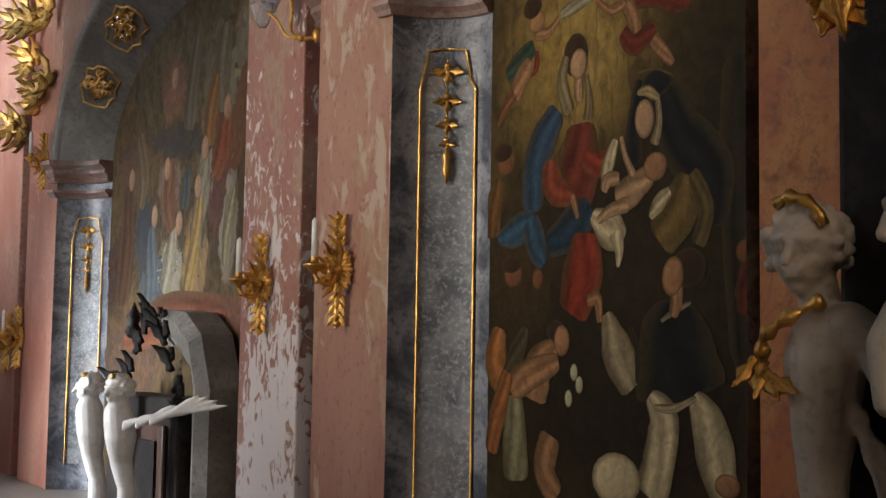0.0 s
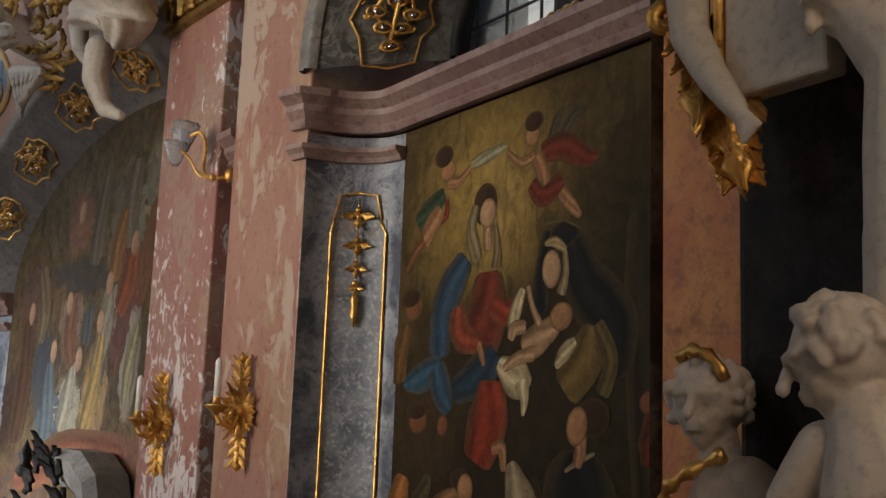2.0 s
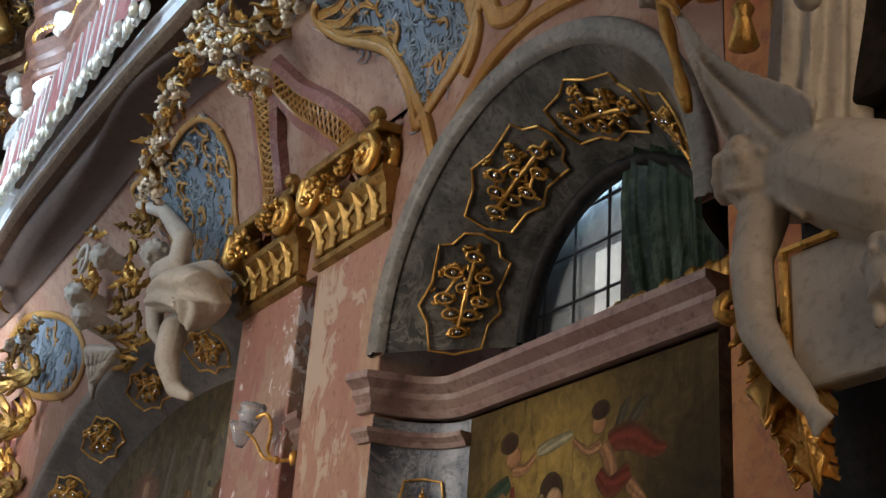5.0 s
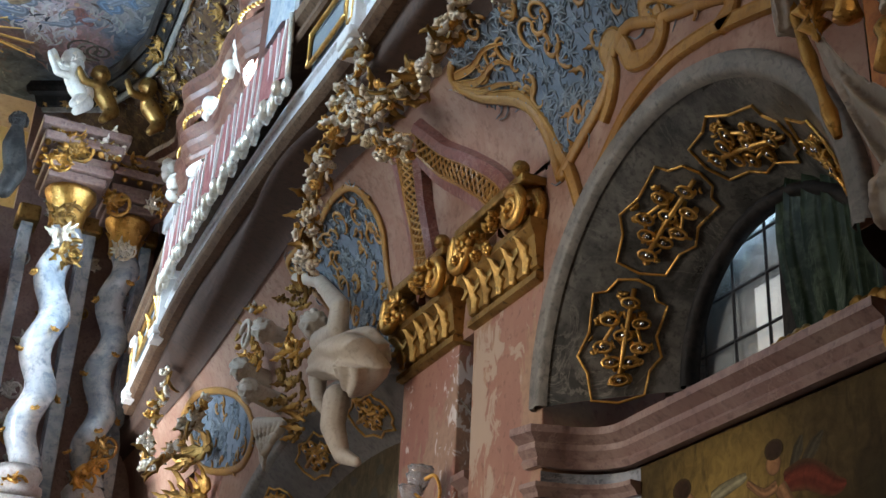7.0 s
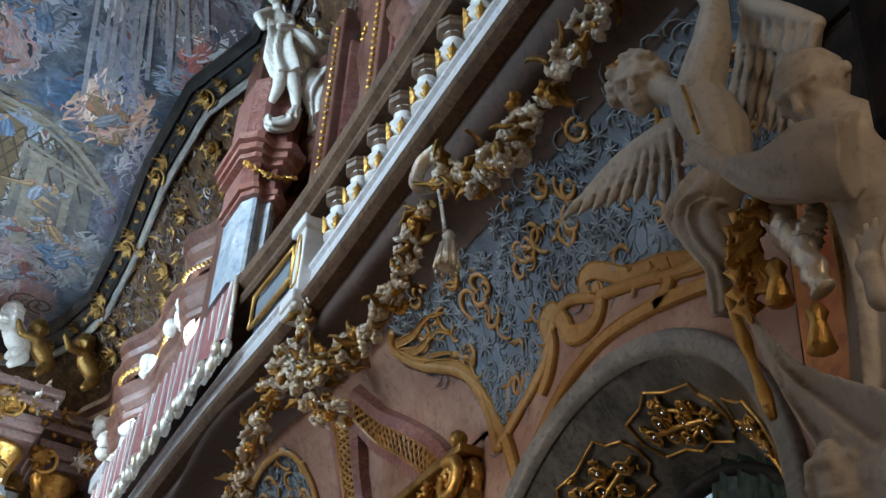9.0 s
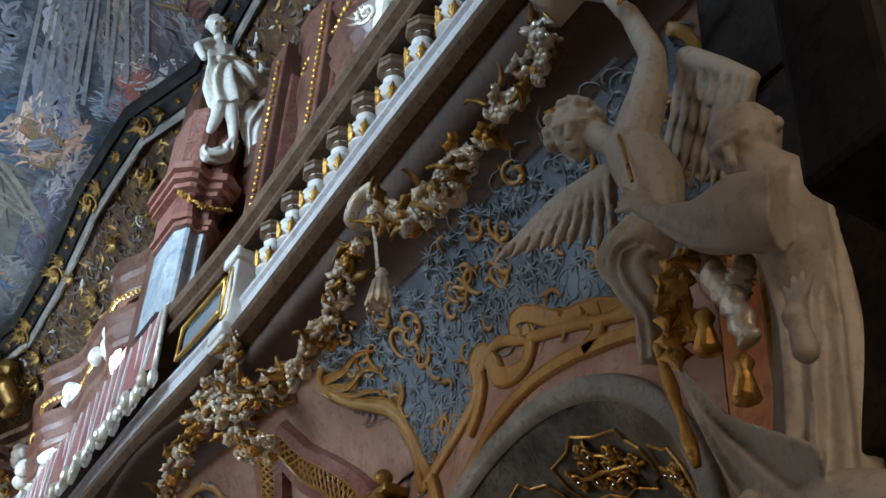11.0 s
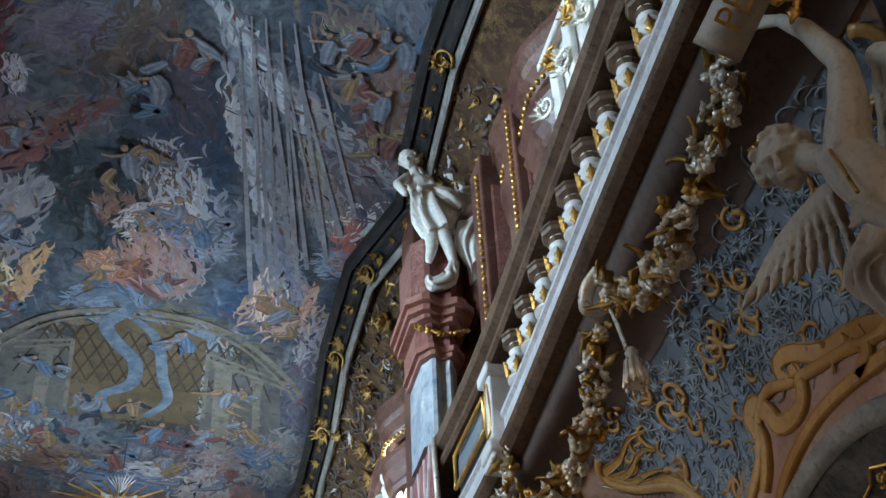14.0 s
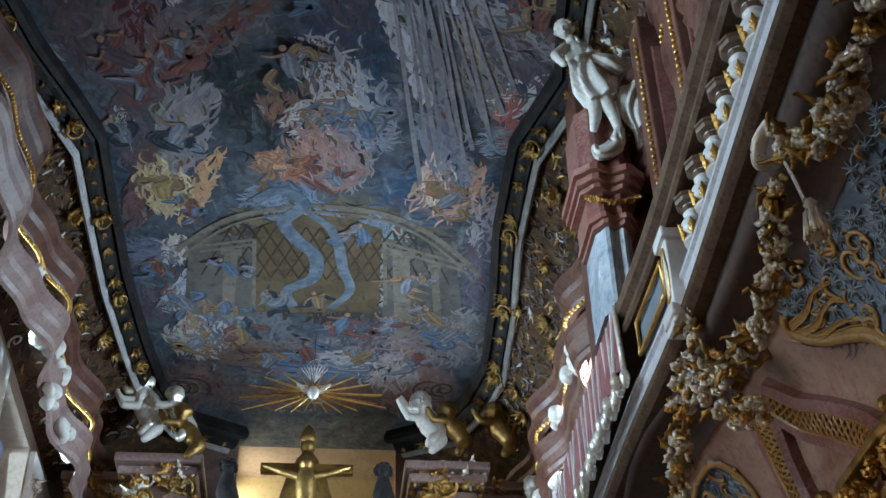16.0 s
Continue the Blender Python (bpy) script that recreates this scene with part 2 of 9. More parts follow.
MARKS = {}


class Painting(Nodes):
    """Layers soft brush patches over a ground; axes says which object axes span the picture."""

    def begin(self, axes, ground_a, ground_b, scale, warp=0.12, wscale=2.0):
        sep = self.add("ShaderNodeSeparateXYZ")
        self.link(self.co, sep.inputs[0])
        com = self.add("ShaderNodeCombineXYZ")
        self.link(sep.outputs[axes[0]], com.inputs[0])
        self.link(sep.outputs[axes[1]], com.inputs[1])
        flat = com.outputs[0]
        nz = self.add("ShaderNodeTexNoise")
        nz.inputs["Scale"].default_value, nz.inputs["Detail"].default_value = wscale, 5
        self.link(flat, nz.inputs["Vector"])
        sub = self.add("ShaderNodeVectorMath", op="SUBTRACT")
        self.link(nz.outputs["Color"], sub.inputs[0])
        sub.inputs[1].default_value = (0.5, 0.5, 0.5)
        sc = self.add("ShaderNodeVectorMath", op="SCALE")
        self.link(sub.outputs[0], sc.inputs[0])
        sc.inputs["Scale"].default_value = warp
        ad = self.add("ShaderNodeVectorMath", op="ADD")
        self.link(flat, ad.inputs[0])
        self.link(sc.outputs[0], ad.inputs[1])
        self.uv = ad.outputs[0]
        self.flat = flat
        self.col = self.mix(self.ramp(self.noise(scale, 6, 0.6, 0.8, flat), 0.36, 0.64), ground_a, ground_b)
        return self

    def blob(self, u, v, ru, rv, turn, colour, soft=0.55):
        MARKS.setdefault(self.mat.name.split(".")[0], []).append((u, v, ru, rv, turn, colour, soft))
        m = self.add("ShaderNodeMapping")
        m.vector_type = "TEXTURE"
        m.inputs["Location"].default_value = (u, v, 0)
        m.inputs["Rotation"].default_value = (0, 0, radians(turn))
        m.inputs["Scale"].default_value = (ru, rv, 1)
        self.link(self.uv, m.inputs["Vector"])
        # drop the third axis so that the patch is a flat ellipse
        g = self.add("ShaderNodeTexGradient", grad="SPHERICAL")
        z = self.add("ShaderNodeVectorMath", op="MULTIPLY")
        z.inputs[1].default_value = (1, 1, 0)
        self.link(m.outputs[0], z.inputs[0])
        self.link(z.outputs[0], g.inputs["Vector"])
        self.col = self.mix(self.ramp(g.outputs["Fac"], 0.0, soft), self.col, colour)

    def folds(self, colour, scale, strength, shift=0.0):
        """Long soft streaks, as of painted cloth folds and shadows between the shapes."""
        m = self.add("ShaderNodeMapping")
        m.inputs["Location"].default_value = (shift, 0.6 * shift, 0)
        m.inputs["Rotation"].default_value = (0, 0, 0.25)
        m.inputs["Scale"].default_value = (2.4, 0.8, 1.0)
        self.link(self.uv, m.inputs["Vector"])
        f = self.noise(scale, 6, 0.6, 1.3, m.outputs[0])
        self.col = self.mix(self.ramp(f, 0.5, 0.66), self.col, self.mix(strength, self.col, colour))

    def busy(self):
        """Scattered patches of several tints, as of many small painted folds and clouds."""
        for k, (colour, scale, lo) in enumerate((((0.3, 0.33, 0.37), 1.5, 0.58), ((0.27, 0.17, 0.09), 1.9, 0.62), ((0.24, 0.14, 0.13), 2.3, 0.63), ((0.035, 0.055, 0.085), 1.3, 0.56), ((0.46, 0.46, 0.45), 3.1, 0.65), ((0.05, 0.04, 0.04), 3.6, 0.6))):
            m = self.add("ShaderNodeMapping")
            m.inputs["Location"].default_value = (7.3 * k + 3, 4.1 * k, 0)
            m.inputs["Rotation"].default_value = (0, 0, 0.7 * k)
            m.inputs["Scale"].default_value = (1.0, 0.55, 1.0)
            self.link(self.flat, m.inputs["Vector"])
            f = self.noise(scale, 7, 0.62, 1.6, m.outputs[0])
            self.col = self.mix(self.ramp(f, lo, lo + 0.1), self.col, self.mix(0.62, self.col, colour))

    def finish(self, rough=0.4, strokes=24.0, shade=0.35, gloss=0.2):
        f = self.noise(strokes, 6, 0.65, 1.0, self.flat)
        dark = self.mix(1.0, self.col, (1 - shade, 1 - shade, 1 - shade), "MULTIPLY")
        light = self.mix(1.0, self.col, (1 + shade, 1 + shade, 1 + shade), "MULTIPLY")
        self.col = self.mix(self.ramp(f, 0.35, 0.65), dark, light)
        self.bsdf.inputs["Specular IOR Level"].default_value = gloss
        return self.done(self.col, rough, 0.0, f, 0.002)


# ---------------------------------------------------------------- mesh helpers
def part(name, bm, material, parent=None, label="", smooth=False):
    """Links a bmesh as one mesh object, under a thing or a part."""
    me = bpy.data.meshes.new(name)
    bmesh.ops.recalc_face_normals(bm, faces=bm.faces)
    bm.to_mesh(me)
    bm.free()
    me.materials.append(material)
    if smooth:
        for p in me.polygons:
            p.use_smooth = True
    ob = new(name, me)
    if parent is not None:
        ob.parent = parent
        ob.matrix_parent_inverse = parent.matrix_world.inverted()
    if label:
        ob["label"] = label
    return ob


def thing(name, label, category, group="", kind="", at=(0, 0, 0)):
    ob = new(name)
    ob.location = at
    ob.matrix_world = Matrix.Translation(at)
    ob.empty_display_size = 0.1
    return tagged(ob, label, category, group, kind)


def setting(name, bm, material, label, category, smooth=False):
    return tagged(part(name, bm, material, None, "", smooth), label, category, "", "structure")


def box(bm, x0, x1, y0, y1, z0, z1, bevel=0.0):
    m = Matrix.LocRotScale(((x0 + x1) / 2, (y0 + y1) / 2, (z0 + z1) / 2), None, (abs(x1 - x0), abs(y1 - y0), abs(z1 - z0)))
    r = bmesh.ops.create_cube(bm, size=1.0, matrix=m)
    if bevel:
        es = list({e for v in r["verts"] for e in v.link_edges})
        bmesh.ops.bevel(bm, geom=es, offset=bevel, segments=2, affect="EDGES", profile=0.5)
    return bm


def grid(bm, rows, close=False, flip=False):
    """Skins rows of points, all of one length; close joins each row's end to its start."""
    vs = [[bm.verts.new(p) for p in row] for row in rows]
    for a, b in zip(vs, vs[1:]):
        n = len(a)
        for i in range(n if close else n - 1):
            j = (i + 1) % n
            bm.faces.new((a[i], a[j], b[j], b[i]))
    return vs


def cap(bm, ring):
    if len(ring) > 2:
        bm.faces.new(ring)


def lathe(bm, profile, m=None, n=12):
    m = m or Matrix()
    rows = [[m @ Vector((r * math.cos(2 * math.pi * k / n), r * math.sin(2 * math.pi * k / n), z)) for k in range(n)] for r, z in profile]
    vs = grid(bm, rows, True)
    cap(bm, vs[0])
    cap(bm, vs[-1])
    return bm


def spline(pts, n=8):
    """A smooth curve through the points."""
    ps = [Vector(p) for p in pts]
    out = []
    for i in range(len(ps) - 1):
        a, b, c, d = ps[max(i - 1, 0)], ps[i], ps[i + 1], ps[min(i + 2, len(ps) - 1)]
        for k in range(n):
            t = k / n
            out.append(0.5 * ((2 * b) + (c - a) * t + (2 * a - 5 * b + 4 * c - d) * t * t + (3 * b - a - 3 * c + d) * t ** 3))
    out.append(ps[-1])
    return out


def tube(bm, pts, radius, n=8, squash=1.0, normal=None):
    """A round or flattened bar along points; radius is a number or a function of 0..1."""
    ps = [Vector(p) for p in pts]
    rows = []
    ref = Vector(normal) if normal else Vector((0.31, 0.17, 0.93))
    for i, p in enumerate(ps):
        d = (ps[min(i + 1, len(ps) - 1)] - ps[max(i - 1, 0)]).normalized()
        s = d.cross(ref)
        if s.length < 1e-4:
            s = d.cross(Vector((1, 0, 0)))
        s.normalize()
        u = s.cross(d).normalized()
        r = radius(i / (len(ps) - 1)) if callable(radius) else radius
        rows.append([p + s * (r * math.cos(2 * math.pi * k / n)) + u * (r * squash * math.sin(2 * math.pi * k / n)) for k in range(n)])
    vs = grid(bm, rows, True)
    cap(bm, vs[0])
    cap(bm, vs[-1])
    return bm


def moulding(bm, pts, profile, out=None, up=(0, 0, 1), closed=False):
    """Sweeps a section (outward, upward) along points; out gives the outward way at each point or None for the right-hand side."""
    ps = [Vector(p) for p in pts]
    upv = Vector(up)
    rows = []
    for i, p in enumerate(ps):
        if closed:
            d = (ps[(i + 1) % len(ps)] - ps[i - 1]).normalized()
        else:
            d = (ps[min(i + 1, len(ps) - 1)] - ps[max(i - 1, 0)]).normalized()
        o = Vector(out(i)) if out else d.cross(upv).normalized()
        rows.append([p + o * a + upv * b for a, b in profile])
    if closed:
        rows.append(rows[0])
    vs = grid(bm, rows, True)
    if not closed:
        cap(bm, vs[0])
        cap(bm, vs[-1])
    return bm


def ball(bm, place, r, sub=2, scale=(1, 1, 1), m=None):
    mm = Matrix.Translation(place) @ (m or Matrix()) @ Matrix.Diagonal((*scale, 1))
    bmesh.ops.create_icosphere(bm, subdivisions=sub, radius=r, matrix=mm)
    return bm


def rough_up(bm, amount, scale, seed=0.0):
    for v in bm.verts:
        v.co += noise.noise_vector(v.co * scale + Vector((seed, seed * 0.7, 0))) * amount


def leaf(bm, m, length, width, curl=0.3, lobes=3, thick=0.02):
    """An acanthus leaf: lobed outline, raised midrib, curling tip. Lies along +y of m with +z outward."""
    rows = []
    n = 4 * lobes
    for i in range(n + 1):
        t = i / n
        w = width * math.sin(math.pi * min(t * 0.9 + 0.1, 1)) ** 0.7 * (0.72 + 0.28 * math.cos(2 * math.pi * t * lobes))
        lift = curl * length * t ** 2.2
        y = length * t * (1 - 0.25 * curl * t)
        rows.append([m @ Vector((sx * w, y, lift + h)) for sx, h in ((-1, -0.2 * width), (-0.55, 0.16 * width), (-0.15, 0.0), (0, 0.3 * width), (0.15, 0.0), (0.55, 0.16 * width), (1, -0.2 * width), (0.5, -0.3 * width - thick), (-0.5, -0.3 * width - thick))])
    vs = grid(bm, rows, True)
    cap(bm, vs[0])
    cap(bm, vs[-1])
    return bm


def flower(bm, place, r, rng):
    """A carved blossom: two rings of pointed petals round a knob, turned at random."""
    q = Euler((rng.uniform(-1.2, 1.2), rng.uniform(-1.2, 1.2), rng.uniform(0, 6))).to_matrix().to_4x4()
    base = Matrix.Translation(place) @ q
    n = rng.choice((5, 6))
    for k in range(n):
        a = 2 * math.pi * k / n
        m = base @ Matrix.Rotation(a, 4, "Z") @ Matrix.Rotation(-0.45, 4, "Y")
        w, up = 0.46 * r, 0.14 * r
        pts = [m @ Vector(p) for p in ((0.12 * r, 0, 0), (0.6 * r, -w, up * 0.4), (0.98 * r, 0, up * 1.4), (0.6 * r, w, up * 0.4), (0.55 * r, 0, up * 2.6), (0.55 * r, 0, -up))]
        v = [bm.verts.new(p) for p in pts]
        for i, j in ((0, 1), (1, 2), (2, 3), (3, 0)):
            bm.faces.new((v[i], v[j], v[4]))
            bm.faces.new((v[j], v[i], v[5]))
    ball(bm, base @ Vector((0, 0, 0.2 * r)), 0.26 * r, 1)
    return bm


def scroll(centre, r, turns=1.4, start=0.0, flip=1, n=26, tail=None):
    """Points of a flat spiral in (u, v), from the outside in."""
    out = []
    for k in range(n):
        t = k / (n - 1)
        a = start + flip * turns * 2 * math.pi * t
        rr = r * (1 - 0.82 * t)
        out.append((centre[0] + rr * math.cos(a), centre[1] + rr * math.sin(a)))
    return out


def frame_at(place, normal, up=(0, 0, 1), turn=0.0):
    """A pose with +z along normal and +y as near up as can be, turned about the normal."""
    z = Vector(normal).normalized()
    x = Vector(up).cross(z).normalized()
    y = z.cross(x)
    m = Matrix((x, y, z)).transposed().to_4x4()
    return Matrix.Translation(place) @ m @ Matrix.Rotation(turn, 4, "Z")


# ---------------------------------------------------------------- plan
WALL = 4.0            # face of the piers
BACK = 4.5            # plane of the paintings
BAY_Y, BAY_Z = 5.72, 4.42   # centre of the lunette arch
COVE_EDGE = [(2.9, -4.4), (2.9, 5.7), (2.92, 8.7), (2.74, 10.4), (2.98, 12.6), (3.38, 16.6), (3.46, 19.6)]
GALLERY = [(2.35, -4.4), (2.48, -1.5), (2.6, 1.2), (2.72, 4.0), (2.8, 5.9), (2.92, 8.6), (2.9, 10.4), (2.9, 11.5), (2.93, 13.0), (3.0, 14.9), (3.18, 17.1), (3.4, 19.6)]
COVE_LINE = [(p.x, p.y) for p in spline([(x, y, 0) for x, y in COVE_EDGE], 14)]
GAL_LINE = [(p.x, p.y) for p in spline([(x, y, 0) for x, y in GALLERY], 14)]


def on_line(line, y):
    for (x0, y0), (x1, y1) in zip(line, line[1:]):
        if y0 <= y <= y1:
            return x0 + (x1 - x0) * (y - y0) / max(y1 - y0, 1e-6)
    return line[-1][0] if y > 0 else line[0][0]


def gallery_x(y):
    return on_line(GAL_LINE, y)


def cove(y, s, lift=0.0):
    """A point of the hollow under the gallery: s runs from the wall (0) to the gallery's edge (1)."""
    reach = WALL - on_line(COVE_LINE, y) - 0.12
    a = s * math.pi / 2
    x, z = WALL - reach * (1 - math.cos(a)), 6.3 + 1.24 * math.sin(a)
    nx, nz = -math.cos(a), -math.sin(a) * 0.8
    k = math.hypot(nx, nz)
    return Vector((x + lift * nx / k, y, z + lift * nz / k))


def face(y, v, lift=0.0):
    """The wall above the piers, v metres up from z 5.0, going over into the hollow."""
    if v <= 1.3:
        return Vector((WALL - lift, y, 5.0 + v))
    return cove(y, min((v - 1.3) / 1.75, 1.0), lift)


def arch(cy, cz, a, b, x, n=32, lo=0.0, hi=180.0):
    out = []
    for k in range(n + 1):
        t = radians(lo + (hi - lo) * k / n)
        out.append(Vector((x, cy + a * math.cos(t), cz + b * math.sin(t))))
    return out


# ---------------------------------------------------------------- shell
setting("floor", box(bmesh.new(), -4.9, 5.0, -4.9, 22, -0.2, 0), FLOOR, "worn grey stone church floor", "floor")
bm = bmesh.new()
for y0, y1 in ((-4.9, 2.0), (4.4, 7.0), (9.4, 12.0), (14.4, 16.2), (18.4, 22)):
    box(bm, -5.0, -4.6, y0, y1, 6.0, 13.4)
for y0, y1 in ((2.0, 4.4), (7.0, 9.4), (12.0, 14.4), (16.2, 18.4)):
    box(bm, -5.0, -4.6, y0, y1, 6.0, 8.7)
    box(bm, -5.0, -4.6, y0, y1, 11.9, 13.4)
box(bm, -5.0, -4.6, -4.9, 7.0, 0, 6.0)
box(bm, -5.0, -4.6, 9.6, 15.0, 0, 6.0)
# Low openings added only to let the low fill lamps through.
box(bm, -5.0, -4.6, 7.0, 9.6, 0, 1.7)
box(bm, -5.0, -4.6, 7.0, 9.6, 5.5, 6.0)
box(bm, -5.0, -4.6, 18.0, 22, 0, 6.0)
box(bm, -5.0, -4.6, 15.0, 18.0, 0, 1.2)
box(bm, -5.0, -4.6, 15.0, 18.0, 5.4, 6.0)
setting("wall_left", bm, PLAIN, "plastered nave wall with tall windows", "wall")
bm = bmesh.new()
box(bm, -5, -2.1, -5, -4.6, 0, 13.4)
box(bm, 1.5, 5, -5, -4.6, 0, 13.4)
box(bm, -2.1, 1.5, -5, -4.6, 0, 2.6)
box(bm, -2.1, 1.5, -5, -4.6, 9.4, 13.4)
setting("wall_back", bm, PLAIN, "plastered entrance wall with a large window", "wall")
bm = bmesh.new()
box(bm, -5, -1.55, 21, 21.3, 0, 13.62)
box(bm, 1.3, 5, 21, 21.3, 0, 13.62)
box(bm, -1.55, 1.3, 21, 21.3, 0, 11.4)
setting("wall_altar", bm, CORNICE, "mauve marbled wall behind the high altar", "wall")
bm = bmesh.new()
box(bm, -1.9, 1.7, 22.4, 22.6, 11.0, 14)
box(bm, -1.9, -1.75, 21.3, 22.4, 11.0, 14)
box(bm, 1.5, 1.7, 21.3, 22.4, 11.0, 14)
box(bm, -1.9, 1.7, 21.3, 22.4, 10.9, 11.0)
setting("altar_alcove", bm, YELLOW, "sunlit yellow plaster alcove behind the altar", "wall")
setting("wall_right_outer", box(bmesh.new(), 5.0, 5.2, -4.9, 22, 0, 13.4), PLAIN, "outer nave wall", "wall")

# piers
PIERS = ((3.17, 4.03, 4.0, ORANGE, "orange marbled flat pier", 6.3), (7.3, 8.4, 4.0, PEEL2, "worn pink marbled pier with flaking paint", 5.38),
         (8.4, 8.66, 4.14, GREY, "narrow blue-grey marble strip between two piers", 6.3), (8.66, 9.75, 4.0, PEEL, "pink marbled pier with large peeled patches", 5.38),
         (15.5, 16.9, 4.0, PINK, "pink marbled pier beside the altar", 6.3), (17.3, 19.4, 4.0, PINK, "pink marbled pier next to the high altar", 6.3))
for y0, y1, x, mat, text, top in PIERS:
    tagged(part("pier", box(bmesh.new(), x, 5.0, y0, y1, 0, top, 0.015), mat), text, "pier", "", "structure")
# Dark colour stands in for the deep shade beyond the orange pier.
setting("wall_right_rear", box(bmesh.new(), 4.5, 5.0, -4.9, 3.17, 0, 6.3), BROWNWOOD, "dark brown wall that stands in for the shade behind the statues", "wall")
setting("wall_right_far", box(bmesh.new(), 4.2, 5.0, 16.9, 17.3, 0, 6.3), GREY, "grey marble strip by the altar", "wall")
setting("wall_right_altar", box(bmesh.new(), 4.1, 5.0, 19.4, 21, 0, 6.3), GREY, "grey marble wall by the altar", "wall")
bm = bmesh.new()
box(bm, 4.03, 5.0, 7.34, 9.72, 5.38, 6.3)
setting("wall_right_frieze", bm, SALMON, "salmon plaster behind the gilt capitals", "wall")

# hollow side panels next to the first painting, and the far one of the second
def hollow(y_front, y_back, z0, z1, n=10):
    out = []
    for k in range(n + 1):
        t = k / n * math.pi / 2
        x = WALL + (BACK - WALL) * math.sin(t)
        y = y_back + (y_front - y_back) * (1 - (1 - math.cos(t)) * 1.0)
        out.append((x, y))
    return [[(x, y, z0) for x, y in out], [(x, y, z1) for x, y in out]], out


for yf, yb, top, nm in ((7.3, 6.88, 4.0, "near"), (4.1, 4.53, 4.0, "hidden"), (15.5, 14.98, 3.6, "far")):
    bm = bmesh.new()
    rows, _ = hollow(yf, yb, 0, top)
    grid(bm, rows)
    setting("side_panel", bm, GREY, "hollow blue-grey marble reveal beside a painting", "wall panel", True)

# painting grounds
bm = bmesh.new()
box(bm, BACK, BACK + 0.06, 4.5, 6.92, 0.3, 4.0)
altarpiece = setting("wall_painting", bm, PINK, "dark oil altarpiece of robed shapes under a golden sky", "painting")
bm = bmesh.new()
vs = [bm.verts.new(p) for p in arch(11.7, 3.75, 3.3, 1.52, BACK)] + [bm.verts.new((BACK, 8.4, 0.2)), bm.verts.new((BACK, 15.0, 0.2))]
bm.faces.new(vs)
r = bmesh.ops.extrude_face_region(bm, geom=bm.faces[:])
bmesh.ops.translate(bm, vec=(0.06, 0, 0), verts=[v for v in r["geom"] if isinstance(v, bmesh.types.BMVert)])
fresco_b = setting("wall_painting", bm, PINK, "faded arched wall painting of robed shapes before columns", "painting")

# lunette: spandrel wall, splayed ring, window
bm = bmesh.new()
n = 48
inner = arch(BAY_Y, BAY_Z, 1.52, 1.52, WALL, n)
outer = []
for p in inner:
    d = Vector((0, p.y - BAY_Y, max(p.z - BAY_Z, 1e-4)))
    ks = []
    if abs(d.y) > 1e-5:
        ks.append(((7.3 if d.y > 0 else 4.03) - BAY_Y) / d.y)
    ks.append((6.3 - BAY_Z) / d.z)
    outer.append(Vector((WALL, BAY_Y, BAY_Z)) + d * min(ks))
grid(bm, [inner, outer])
setting("spandrel", bm, SALMON, "salmon plaster wall round the lunette arch", "wall")
bm = bmesh.new()
rows = []
for k in range(7):
    t = k / 6
    rows.append(arch(BAY_Y, BAY_Z + 0.1 * t, 1.52 - 0.52 * t ** 0.8, 1.52 - 0.52 * t ** 0.8, WALL + 0.75 * t, 40))
grid(bm, rows)
setting("arch_reveal", bm, DARK, "dark marble splayed reveal of the lunette window", "arch", True)
bm = bmesh.new()
box(bm, BACK + 0.07, 5.0, 4.03, 7.3, 3.7, 4.05)
box(bm, BACK - 0.02, 4.95, 4.03, 7.3, 4.05, 4.2)
setting("lunette_ledge", bm, CORNICE, "marble ledge beneath the lunette window", "ledge")
bm = bmesh.new()
prof = [(0, 0), (0.05, 0.02), (0.07, 0.06), (0.05, 0.1), (0.07, 0.13), (0.03, 0.16), (0, 0.16)]
pts = arch(BAY_Y, BAY_Z, 1.5, 1.5, WALL, 48)
rows = []
for p in pts:
    d = Vector((0, p.y - BAY_Y, p.z - BAY_Z)).normalized()
    rows.append([p + d * b + Vector((-a, 0, 0)) for a, b in prof])
grid(bm, rows)
setting("arch_moulding", bm, RIM, "grey stone moulding round the lunette arch", "moulding", True)

# second bay: ring and spandrel
bm = bmesh.new()
rows = []
for k in range(5):
    t = k / 4
    rows.append(arch(11.7, 3.75, 3.78 - 0.48 * t, 1.98 - 0.46 * t, WALL + 0.5 * t, 40))
grid(bm, rows)
setting("arch_reveal", bm, RINGB, "dark grey stone splayed reveal of the painted arch", "arch", True)
bm = bmesh.new()
inner = [p for p in arch(11.7, 3.75, 3.78, 1.98, WALL, 48) if p.y > 9.4]
grid(bm, [inner, [Vector((WALL, p.y, 6.3)) for p in inner]])
setting("spandrel", bm, SALMON, "salmon plaster wall over the painted arch", "wall")
bm = bmesh.new()
rows = []
for p in inner:
    d = Vector((0, (p.y - 11.7) / 3.78 ** 2, (p.z - 3.75) / 1.98 ** 2)).normalized()
    rows.append([p + d * b + Vector((-a, 0, 0)) for a, b in prof])
grid(bm, rows)
setting("arch_moulding", bm, RIM, "grey stone moulding round the painted arch", "moulding", True)

